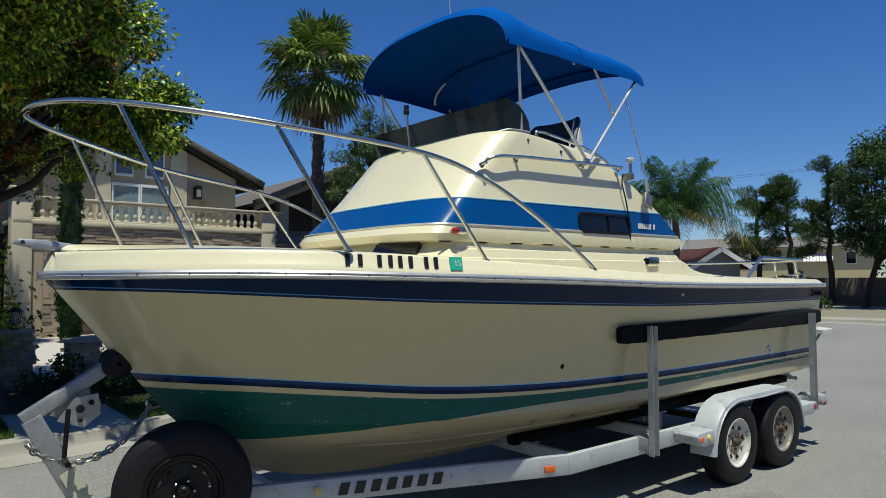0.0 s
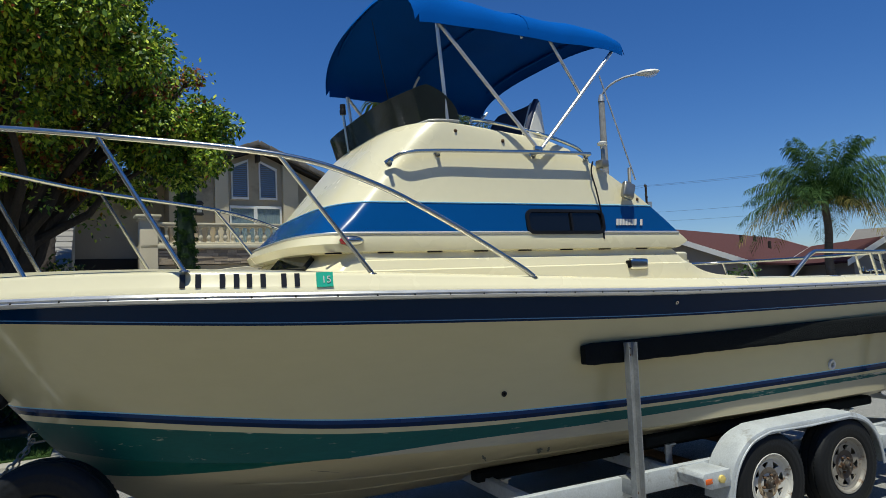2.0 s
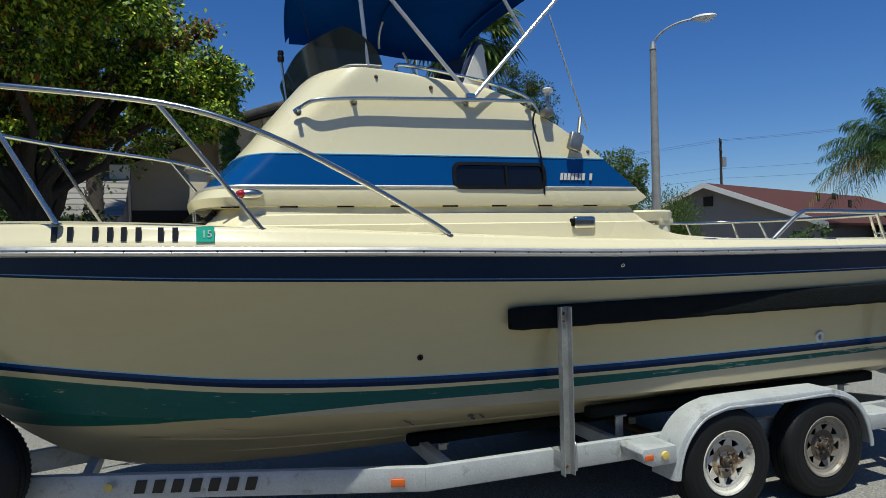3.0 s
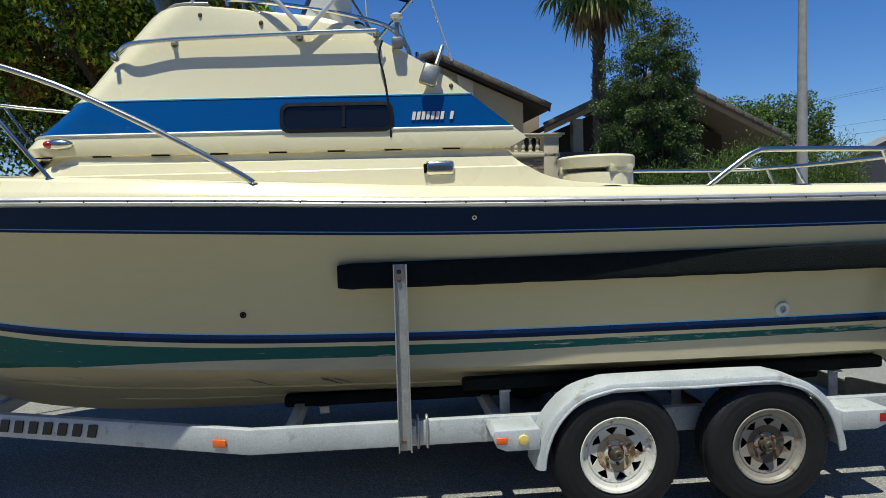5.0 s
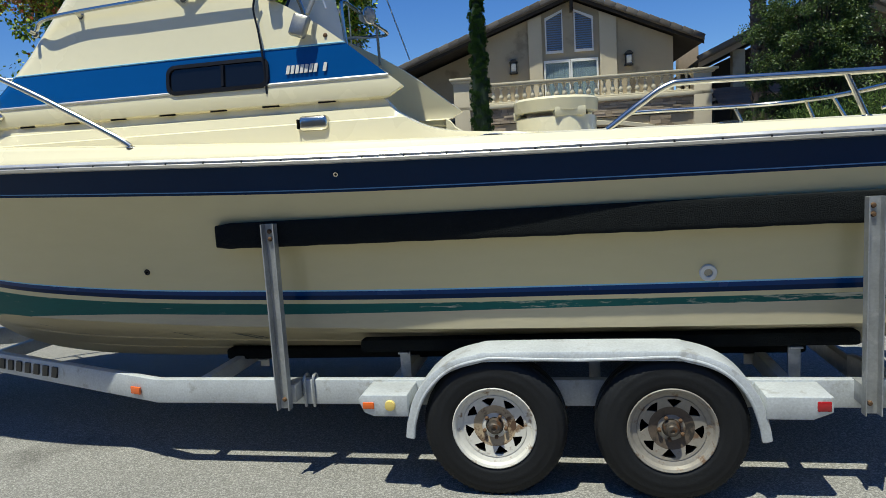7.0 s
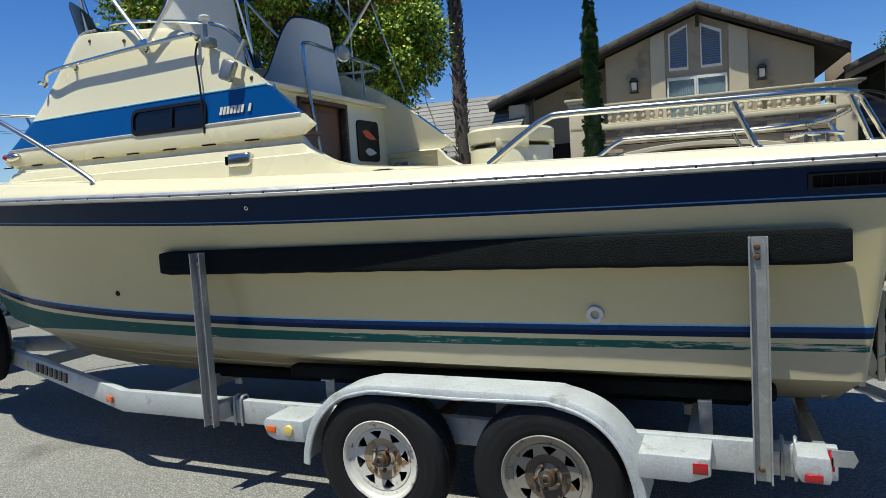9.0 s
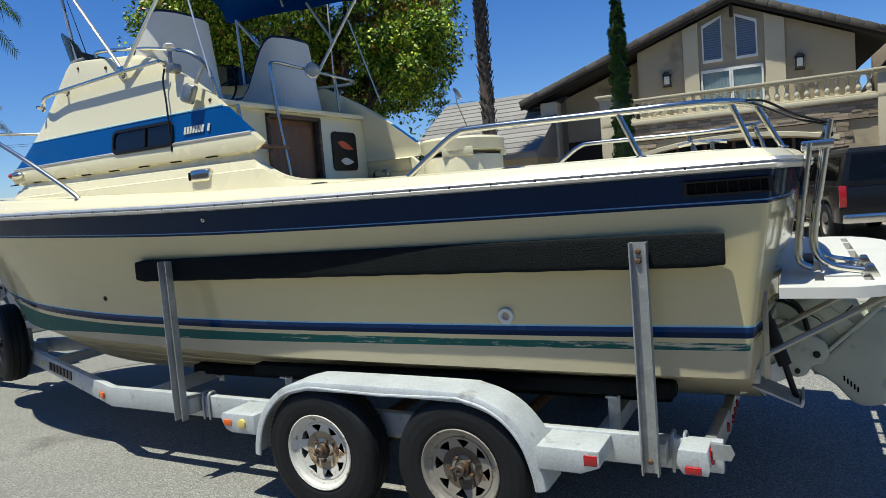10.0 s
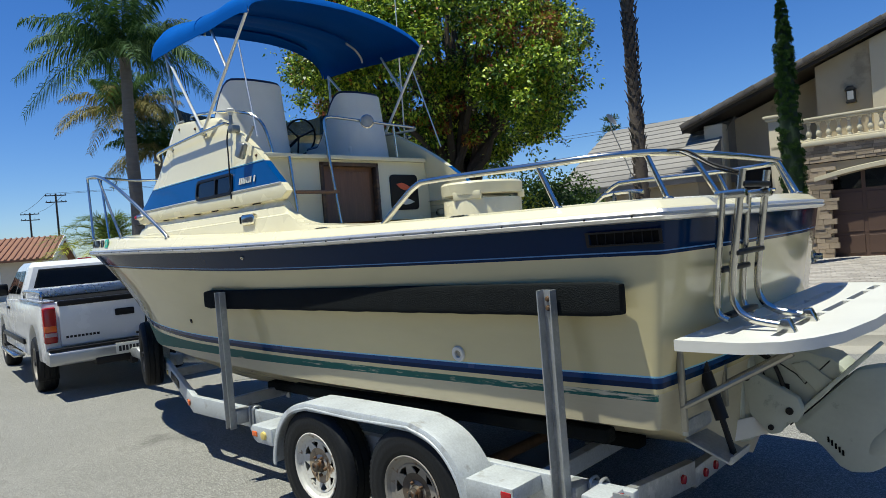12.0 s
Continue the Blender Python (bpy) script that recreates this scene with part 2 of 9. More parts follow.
def tube(bm, pts, r, n=8, closed=False, caps=True, r2=None):
    """A round tube along points; r2 is the radius at its far end."""
    P = [Vector(p) for p in pts]
    k = len(P)
    up = None
    rings = []
    for i, p in enumerate(P):
        if closed:
            d = P[(i + 1) % k] - P[i - 1]
        else:
            d = P[min(i + 1, k - 1)] - P[max(i - 1, 0)]
        d.normalize()
        if up is None:
            up = d.orthogonal().normalized()
        else:
            up = (up - d * up.dot(d))
            up = up.normalized() if up.length > 1e-6 else d.orthogonal().normalized()
        s = d.cross(up)
        rr = r if r2 is None else r + (r2 - r) * i / (k - 1)
        rings.append([bm.verts.new(p + (up * math.cos(a) + s * math.sin(a)) * rr) for a in (2 * math.pi * j / n for j in range(n))])
    for i in range(k if closed else k - 1):
        a, b = rings[i], rings[(i + 1) % k]
        for j in range(n):
            bm.faces.new((a[j], a[(j + 1) % n], b[(j + 1) % n], b[j]))
    if caps and not closed:
        bm.faces.new(rings[0])
        bm.faces.new(rings[-1])
    return bm


def rod(bm, a, b, r, n=8, r2=None):
    return tube(bm, [a, b], r, n, r2=r2)


def lathe(bm, prof, n=32, m=None, caps=False):
    """A profile of (radius, height) turned round z, then placed by m."""
    m = m or Matrix.Identity(4)
    rings = []
    for r, h in prof:
        if r < 1e-6:
            rings.append([bm.verts.new(m @ Vector((0, 0, h)))])
        else:
            rings.append([bm.verts.new(m @ Vector((r * math.cos(2 * math.pi * j / n), r * math.sin(2 * math.pi * j / n), h))) for j in range(n)])
    for a, b in zip(rings, rings[1:]):
        for j in range(n):
            q = [a[j % len(a)], a[(j + 1) % len(a)], b[(j + 1) % len(b)], b[j % len(b)]]
            q = list(dict.fromkeys(q))
            if len(q) > 2:
                bm.faces.new(q)
    if caps:
        for ring in (rings[0], rings[-1]):
            if len(ring) > 2:
                bm.faces.new(ring)
    return bm


def loft(bm, rows, closed=False, mats=None):
    """A sheet through rows of points; mats gives the material slot of each strip between rows."""
    V = [[bm.verts.new(p) for p in row] for row in rows]
    for i in range(len(V) - 1):
        k = len(V[i])
        for j in range(k if closed else k - 1):
            q = (V[i][j], V[i][(j + 1) % k], V[i + 1][(j + 1) % k], V[i + 1][j])
            try:
                f = bm.faces.new(q)
                if mats:
                    f.material_index = mats[i]
            except ValueError:
                pass
    return V


def curve1(xs, ys):
    """A smooth function through given places."""
    xs, ys = np.array(xs, float), np.array(ys, float)
    d = np.gradient(ys, xs)

    def f(x):
        i = int(np.clip(np.searchsorted(xs, x) - 1, 0, len(xs) - 2))
        h = xs[i + 1] - xs[i]
        t = min(max((x - xs[i]) / h, 0.0), 1.0)
        return float((2 * t ** 3 - 3 * t ** 2 + 1) * ys[i] + (t ** 3 - 2 * t ** 2 + t) * h * d[i] + (-2 * t ** 3 + 3 * t ** 2) * ys[i + 1] + (t ** 3 - t ** 2) * h * d[i + 1])
    return f


RX90 = Matrix.Rotation(radians(90), 4, "X")     # z axis turned to -y
RY90 = Matrix.Rotation(radians(90), 4, "Y")     # z axis turned to x

# ---------------- boat: hull ----------------
CY = 0.37          # the boat's centreline
U = list(range(13))
SX = curve1(U, [0.62, 0.66, 0.78, 1.00, 1.40, 1.90, 2.60, 3.40, 4.30, 5.20, 6.20, 7.20, 8.00])
SH = curve1(U, [0.02, 0.17, 0.37, 0.60, 0.87, 1.09, 1.215, 1.25, 1.25, 1.235, 1.20, 1.155, 1.10])
CX = curve1(U, [1.30, 1.36, 1.46, 1.66, 1.95, 2.30, 2.85, 3.55, 4.40, 5.30, 6.20, 7.10, 7.87])
CH = curve1(U, [0.004, 0.07, 0.17, 0.34, 0.53, 0.70, 0.87, 0.96, 1.00, 1.02, 1.02, 1.02, 1.01])
SZ = curve1([0.5, 1.5, 2.4, 3.6, 4.75, 6.5, 8.1], [1.82, 1.82, 1.80, 1.77, 1.735, 1.71, 1.70])
CZ = curve1([1.3, 1.6, 2.0, 2.6, 3.2, 4.0, 5.0, 8.0], [0.98, 0.94, 0.91, 0.885, 0.865, 0.835, 0.81, 0.80])
KZ = curve1([1.3, 1.5, 1.8, 2.1, 2.5, 3.0, 4.0, 8.0], [0.98, 0.79, 0.585, 0.48, 0.415, 0.385, 0.38, 0.42])
BOOT = curve1([1.05, 1.5, 2.1, 2.6, 3.5, 4.7, 6.3, 8.0], [1.262, 1.235, 1.175, 1.12, 1.06, 1.03, 1.025, 1.035])   # top of the boot stripe
TEALLOW = curve1([1.2, 1.7, 2.2, 2.8, 3.4, 4.5, 6.3, 8.0], [0.84, 0.80, 0.835, 0.88, 0.90, 0.893, 0.908, 0.925])
NAVYW = curve1([0.6, 1.0, 1.5, 2.2, 3.0, 8.1], [0.075, 0.092, 0.118, 0.143, 0.158, 0.158])     # depth of the navy band
FLARE = curve1([0, 2, 5, 8, 10, 12], [1.25, 1.45, 1.7, 2.2, 1.9, 1.4])


def side_at(u, z):
    """A point of the port topside at station u and height z: x and half breadth."""
    xs, hs, xc, hc = SX(u), SH(u), CX(u), CH(u)
    zs, zc = SZ(xs), CZ(xc)
    v = min(max((z - zc) / (zs - zc), 0), 1)
    return xc + (xs - xc) * v, hc + (hs - hc) * v ** FLARE(u)


def hull_u(x, z):
    """The station at which the topside stands at x, at height z."""
    lo, hi = 0.0, 12.0
    for _ in range(30):
        m = (lo + hi) / 2
        if side_at(m, z)[0] < x:
            lo = m
        else:
            hi = m
    return (lo + hi) / 2


def hull_pt(x, z, out=0.0):
    u = hull_u(x, z)
    return Vector((x, CY - side_at(u, z)[1] - out, z))


boat = thing("motor_boat", (4.4, CY, 0.38), "cream fibreglass cabin cruiser with navy and blue stripes, on a trailer", "boat")

STATIONS = sorted([12 * (i / 72) ** 1.25 for i in range(73)] + [11.88, 11.91, 11.94, 11.97])
QUARTER = 0.025      # radius of the rounded quarters


def quartered(x, h, end, in_from_side=None):
    """Rounds the corner where the side meets the transom at x = end."""
    r = QUARTER
    if in_from_side is None:
        d = end - x
        if d >= r:
            return x, h
        a = (1 - d / r) * math.pi / 4
    else:
        if in_from_side >= r:
            return end, h - in_from_side
        a = math.pi / 4 * (1 + in_from_side / r)
    return end - r + r * math.sin(a), h - r * (1 - math.cos(a))


def hull_rows(u, side):
    xs, xc = SX(u), CX(u)
    zs, zc, zk = SZ(xs), CZ(xc), KZ(xc)
    x_mid = xc
    for _ in range(6):      # where the topside stands at the stripe's own height
        bt = min(BOOT(x_mid), zs - 0.2)
        x_mid = side_at(u, bt)[0]
    tl = TEALLOW(xc)
    gap = 0.02 + 0.02 * max(0, 1 - (x_mid - 1) / 3)
    # bottom: keel to chine, with the teal's lower edge
    tb = min(max((tl - zk) / max(zc - zk, 1e-3), 0.0), 0.98)
    rows = []
    hc = CH(u)
    for v in (0, 0.35 * tb, 0.7 * tb, tb, tb + (0.985 - tb) * 0.5, 0.985):
        bow = 1.0 - 0.25 * math.sin(math.pi * v) * max(0, 1 - u / 6)
        rows.append((xc, hc * v * (0.97 if v > 0.9 else 1) * bow, zk + (zc - zk) * v))
    # the chine's flat and the topside
    zt = max(tl, zc + 0.004)
    tt = max(bt - 0.058 - gap, zt + 0.004)
    zb = [zc, zt, tt, max(bt - 0.056, tt + 0.004), bt - 0.031, bt - 0.008, bt]
    nw = NAVYW(xs)
    navy = zs - nw
    pin = [navy, navy + 0.013, navy + 0.0185, navy + 0.028]
    mid = [bt + (navy - bt) * k / 9 for k in range(1, 9)]
    for z in zb + mid + pin + [zs - nw / 2, zs]:
        x, h = side_at(u, z)
        rows.append((x, h, z))
    if u > 11:
        ends = [CX(12)] * 6 + [side_at(12, z)[0] for _, _, z in rows[6:]]
        rows = [(*quartered(x, h, e), z) if k else (x, h, z) for k, ((x, h, z), e) in enumerate(zip(rows, ends))]
    return [Vector((x, CY + side * h, z)) for x, h, z in rows]


# slots: 0 cream, 1 bottom, 2 teal, 3 navy, 4 blue, 5 light pinstripe, 6 blue pinstripe
STRIPS = [1, 1, 1, 2, 2, 1, 1, 2, 0, 3, 4, 5] + [0] * 9 + [3, 6, 3, 3, 3]
bm = B()
for side in (-1, 1):
    secs = [hull_rows(u, side) for u in STATIONS]
    rows = list(map(list, zip(*secs)))
    loft(bm, rows, mats=STRIPS)
# the transom, bowed aft a little, in the same bands
rows = []
for k, p in enumerate(hull_rows(12, -1)):
    end = CX(12) if k < 6 else side_at(12, p.z)[0]
    full = CY - p.y + (QUARTER * (1 - math.cos(math.pi / 4)) if k else 0.0)
    row = []
    ins = [QUARTER * j / 4 for j in range(4)]
    ins += [QUARTER + (full - QUARTER) * j / 7 for j in range(8)]
    for side, steps in ((-1, ins), (1, ins[-2::-1])):
        for e in steps:
            x, h = quartered(0, full, end, e) if k and full > 2 * QUARTER else (end, full * (1 - e / max(full, QUARTER)))
            x += 0.10 * max(0.0, 1 - (h / max(CY - p.y, 0.01)) ** 2) * min(1, p.z - 0.3)
            row.append(Vector((x, CY + side * h, p.z)))
    rows.append(row)
loft(bm, rows, mats=[1 if k == 2 else k for k in STRIPS])
for f in bm.faces:          # the paint reaches over the chine towards the bow
    c = f.calc_center_median()
    if f.material_index == 1 and c.x < 6.0 and TEALLOW(c.x) + 0.004 < c.z < BOOT(c.x) - 0.09:
        f.material_index = 2
bmesh.ops.remove_doubles(bm, verts=bm.verts, dist=0.0015)
hull = part("hull", bm, [HULLCREAM, BOTTOM, TEAL, NAVY, BOOTBLUE, PINSTRIPE, PINBLUE], boat, "cream hull with navy band and worn teal boot top", angle=26)


def sheer(u, side, dx=0.0, dh=0.0, dz=0.0):
    x = SX(u)
    return Vector((x + dx, CY + side * (SH(u) + dh), SZ(x) + dz))


def sheer_loop(dh, dz, n=80):
    """The sheer line from the port quarter round the bow to the starboard quarter and back along the transom."""
    us = [12 * (i / n) ** 1.25 for i in range(n + 1)]
    port = [sheer(u, -1, -0.7 * dh if u < 1 else 0.0, dh, dz) for u in reversed(us)]
    star = [sheer(u, 1, -0.7 * dh if u < 1 else 0.0, dh, dz) for u in us[1:]]
    end, full = 8.0 + dh, SH(12) + dh
    port, star = [[p for p in line if p.x < 7.6] for line in (port, star)]
    back = []
    steps = [-QUARTER * (1 - j / 4) for j in range(4)] + [QUARTER * j / 4 for j in range(4)] + [QUARTER + (full - QUARTER) * j / 8 for j in range(9)]
    for sgn, line in ((1, steps), (-1, steps[-2::-1])):
        for e in line:
            x, h = quartered(end + e, full, end) if e < 0 else quartered(0, full, end, e)
            back.append(Vector((x + 0.13 * max(0.0, 1 - (h / (full - 0.3 * QUARTER)) ** 2), CY + sgn * h, SZ(x) + dz)))
    return port + star + back


bm = B()
prof = [(0.0, -0.024), (0.022, -0.018), (0.03, -0.004), (0.022, 0.004), (0.03, 0.012), (0.022, 0.024), (0.0, 0.026)]
rows = [sheer_loop(o, z) for o, z in prof]
loft(bm, rows, closed=True)
part("rub_rail", bm, ALU, boat, "bright metal rub rail strip")
bm = B()
lathe(bm, [(0.0, 0.003), (0.004, 0.002), (0.0055, 0.0)], 8, RX90)
SCREW = mesh_of("screw", bm, BLACK)
x = 0.75
while x < 7.9:
    u = hull_u(x, 1.7)
    for z in (0.0,):
        piece("screw", SCREW, boat, Matrix.Translation((x, CY - SH(hull_u(x, SZ(x))) - 0.027, SZ(x) + 0.001)))
    x += 0.21

# ---------------- boat: deck ----------------
RISE = curve1([0.5, 1.9, 3.9, 6.3, 8.1], [0.125, 0.135, 0.10, 0.075, 0.065])


def deck_ring(dh, rise, crown=0.0):
    out = sheer_loop(dh, 0.0)
    for p in out:
        p.z += 0.026 + (RISE(p.x) - 0.026) * rise + crown
    return out


bm = B()
rings = [deck_ring(-0.004, 0), deck_ring(-0.012, 0.28), deck_ring(-0.014, 0.30), deck_ring(-0.034, 0.80), deck_ring(-0.044, 0.93), deck_ring(-0.065, 1.0), deck_ring(-0.12, 1.0, 0.003), deck_ring(-0.19, 1.0, 0.004), deck_ring(-0.22, 1.0, 0.012)]
loft(bm, rings, closed=True)
part("deck_edge", bm, CREAM, boat, "cream moulded gunwale")
# foredeck and cabin-side decks, slightly crowned
bm = B()
rows = []
for k in range(41):
    u = 0.9 + (8.9 - 0.9) * k / 40
    x, h = SX(u) + 0.10 * max(0, 1 - u), SH(u) - 0.195
    z = SZ(x) + RISE(x) + 0.005
    rows.append([Vector((x, CY + h * s, z + 0.045 * (1 - s * s))) for s in (-1, -0.9, -0.7, -0.4, 0, 0.4, 0.7, 0.9, 1)])
loft(bm, rows)
part("foredeck", bm, CREAM, boat)
# the cockpit: liner walls and sole
bm = B()
inner = [(5.15, 0.99), (6.0, 0.985), (7.0, 0.945), (7.72, 0.90)]
port = [Vector((x, CY - h, 0)) for x, h in inner]
star = [Vector((x, CY + h, 0)) for x, h in reversed(inner)]
loop = port + [Vector((7.84, CY - 0.6, 0)), Vector((7.86, CY, 0)), Vector((7.84, CY + 0.6, 0))] + star
for z0, z1 in ((1.12, 1.80),):
    loft(bm, [[Vector((p.x, p.y, SZ(p.x) + RISE(p.x) + 0.01)) for p in loop], [Vector((p.x, p.y, 1.12)) for p in loop]], closed=True)
part("cockpit_liner", bm, CREAM, boat)
bm = B()
f = [(p.x, p.y) for p in loop]
prism(bm, f, "z", 1.08, 1.12)
part("cockpit_sole", bm, WHITE, boat)

# ---------------- boat: cabin ----------------


def u_ring(z, xf, xc, hc, ha, xa, tilt=0.0, inset=0.0, na=14, nf=12):
    """One level of the cabin: port side from aft, round the front, starboard side to aft."""
    hc, ha, xf, xc = hc - inset, ha - inset, xf + inset, xc + inset * 0.3
    port = []
    for i in range(na):
        s = i / na
        port.append((xa + (xc - xa) * s, ha + (hc - ha) * s ** 1.6))
    for i in range(nf + 1):
        a = math.pi / 2 * i / nf
        port.append((xc - (xc - xf) * math.sin(a) ** 1.0, hc * math.cos(a) ** 0.5 if i < nf else 0.0))
    pts = [(x, -h) for x, h in port] + [(x, h) for x, h in reversed(port[:-1])]
    return [Vector((x, CY + h, z - tilt * max(0, x - 3.5))) for x, h in pts]


LEVELS = [
    (2.030, 2.57, 2.80, 0.915, 0.99, 5.20, 0.0),
    (2.040, 2.53, 2.78, 0.94, 1.015, 5.25, 0.0),
    (2.085, 2.50, 2.76, 0.95, 1.022, 5.33, 0.0),
    (2.140, 2.55, 2.80, 0.94, 1.012, 5.265, 0.0),
    (2.150, 2.56, 2.81, 0.938, 1.010, 5.25, 0.0),
    (2.240, 2.655, 2.91, 0.915, 1.000, 5.14, 0.0),
    (2.330, 2.745, 3.00, 0.895, 0.985, 5.03, 0.0),
    (2.450, 2.855, 3.12, 0.875, 0.965, 4.89, 0.01),
    (2.600, 2.975, 3.26, 0.865, 0.945, 4.71, 0.04),
    (2.740, 3.095, 3.40, 0.862, 0.92, 4.53, 0.09),
    (2.820, 3.165, 3.48, 0.862, 0.905, 4.40, 0.11),
    (2.852, 3.20, 3.52, 0.858, 0.888, 4.27, 0.11),
    (2.866, 3.24, 3.55, 0.838, 0.868, 4.20, 0.11),
]
bm = B()
rings = []
for z, xf, xc, hc, ha, xa, tl in LEVELS:
    outer = u_ring(z, xf, xc, hc, ha, xa, tl)
    inner = u_ring(z, xf, xc, hc, ha, xa - 0.004, tl, 0.055)
    rings.append(outer + inner[::-1])
V = loft(bm, rings, closed=True, mats=[0, 0, 0, 0, 1, 1] + [0] * 6)
k = len(V[0])
for ring in (V[0], V[-1]):
    for j in range(k // 2 - 1):
        bm.faces.new((ring[j], ring[j + 1], ring[k - 2 - j], ring[k - 1 - j]))
bm.verts.index_update()
half = k // 2
for f in bm.faces:      # the inside of the shell is plain
    if f.material_index == 1 and all((v.index % k) >= half for v in f.verts):
        f.material_index = 0
cabin = part("cabin", bm, [CREAM, CABINBLUE], boat, "cream flybridge cabin with a broad blue stripe", angle=30)
# bright trim under the stripe and a pale line over it
for z, row, r, mt, nm in ((2.146, (2.145, 2.552, 2.803, 0.940, 1.0115, 5.255, 0), 0.009, ALU, "trim_strip"), (2.333, (2.334, 2.747, 3.002, 0.8945, 0.985, 5.027, 0), 0.005, PINSTRIPE, "stripe_edge")):
    bm = B()
    tube(bm, u_ring(*row), r, 6)
    part(nm, bm, mt, cabin)


def cab_y(x, z):
    """The port cabin side's y at x and z, of the straight part."""
    for a, b in zip(LEVELS, LEVELS[1:]):
        if a[0] <= z <= b[0]:
            t = (z - a[0]) / (b[0] - a[0])
            q = [a[i] + (b[i] - a[i]) * t for i in range(6)]
            s = min(max((q[5] - x) / (q[5] - q[2]), 0), 1)
            return CY - (q[4] + (q[3] - q[4]) * s ** 1.6)
    return CY - 0.9


# the trunk under the cabin
bm = B()
TR = [(1.80, 2.43, 2.76, 1.00, 1.05, 5.2), (1.925, 2.49, 2.80, 0.985, 1.03, 5.2), (1.932, 2.50, 2.81, 0.97, 1.015, 5.2), (1.985, 2.56, 2.86, 0.955, 1.0, 5.2), (1.992, 2.57, 2.87, 0.94, 0.985, 5.2), (2.05, 2.63, 2.92, 0.925, 0.975, 5.2)]
rows = [u_ring(*r) for r in TR]
loft(bm, rows)
part("cabin_trunk", bm, CREAM, boat)
# coaming that sweeps down from the cabin into the gunwale, one on each side
SWEEP = curve1([5.20, 5.24, 5.27, 5.32, 5.40, 5.54, 5.73, 6.0, 6.3], [2.045, 2.015, 1.975, 1.94, 1.893, 1.85, 1.828, 1.808, 1.775])
for side in (-1, 1):
    bm = B()
    rows = []
    for i in range(34):
        x = 5.20 + 1.1 * (i / 33) ** 1.3
        top = SWEEP(x)
        sec = [Vector((x, CY + side * 0.93, 1.76))]
        sec += [Vector((x, CY + side * 0.93, top - 0.012)), Vector((x, CY + side * 0.945, top))]
        for z, _, _, _, ha, _ in reversed(TR):
            zz = min(z, top - 0.006)
            sec.append(Vector((x, CY + side * (ha if zz == z else max(ha, 0.985 + (2.0 - zz) * 0.3)), zz)))
        sec.append(Vector((x, CY + side * 1.055, 1.76)))
        rows.append(sec)
    loft(bm, rows)
    part("coaming", bm, CREAM, boat)
# drain slots under the visor, and small screws in the cabin side
for side in (-1, 1):
    for x in (2.72, 3.03, 3.34, 3.65, 3.965, 4.28, 4.59, 4.91):
        bm = B()
        h = CY - cab_y(x, 2.036)
        box(bm, x - 0.048, CY + side * h - 0.007, 2.029, x + 0.048, CY + side * h + 0.007, 2.036, 0.002)
        part("drain_slot", bm, DARK, cabin)
    for x, z in ((3.56, 2.80), (3.89, 2.75), (4.92, 2.38)):
        h = CY - cab_y(x, z)
        bm = B()
        lathe(bm, [(0.0, 0.012), (0.006, 0.011), (0.012, 0.003), (0.013, 0.0)], 10, Matrix.Translation((x, CY + side * (h - 0.002), z)) @ (RX90 if side < 0 else RX90.inverted()))
        part("snap_fastener", bm, RUST, cabin)
# bulkhead with its doorway, and the flybridge floor
bm = B()
box(bm, 4.70, CY - 0.96, 1.12, 4.735, CY - 0.29, 2.40, 0.006)
box(bm, 4.70, CY + 0.33, 1.12, 4.735, CY + 0.96, 2.40, 0.006)
box(bm, 4.70, CY - 0.29, 2.375, 4.735, CY + 0.33, 2.40, 0.004)
part("bulkhead", bm, CREAM, boat)
bm = B()
box(bm, 4.66, CY - 0.30, 1.12, 4.685, CY + 0.34, 2.38, 0.004)
box(bm, 4.685, CY - 0.24, 1.2, 4.70, CY + 0.26, 2.30, 0.004)
door = part("cabin_door", bm, TEAK, boat, "brown wooden cabin door")
bm = B()
for y in (CY - 0.29, CY + 0.30):
    box(bm, 4.69, y, 1.12, 4.75, y + 0.03, 2.375, 0.004)
box(bm, 4.69, CY - 0.29, 2.345, 4.75, CY + 0.33, 2.375, 0.004)
part("door_frame", bm, OLDTEAK, door, "dark weathered wooden frame")
bm = B()
prism(bm, [(4.78, CY - 0.90), (4.78, CY + 0.90), (3.35, CY + 0.80), (3.05, CY + 0.45), (3.0, CY), (3.05, CY - 0.45), (3.35, CY - 0.80)], "z", 2.395, 2.43, 0.006)
part("flybridge_floor", bm, CREAM, boat)
bm = B()
rr = [(0.0, 0.0)]
pts = []
for cx, cz, a0 in ((0.13, 0.12, 0), (-0.13, 0.12, 90), (-0.13, -0.12, 180), (0.13, -0.12, 270)):
    for k in range(5):
        a = radians(a0 + k * 22.5)
        pts.append((CY + 0.63 + cx + 0.04 * math.cos(a), 2.12 + cz + 0.04 * math.sin(a)))
prism(bm, pts, "x", 4.736, 4.746)
panel = part("picture_panel", bm, BLACK, boat, "black panel with red and white shapes")


def leaf_shape(cy, cz, w, h, tilt):
    out = []
    for k in range(14):
        a = 2 * math.pi * k / 14
        r = 1.0 if k % 7 else 1.25
        y, z = w * r * math.cos(a), h * math.sin(a) * (1 - 0.35 * math.cos(a))
        out.append((cy + y * math.cos(tilt) - z * math.sin(tilt), cz + y * math.sin(tilt) + z * math.cos(tilt)))
    return out


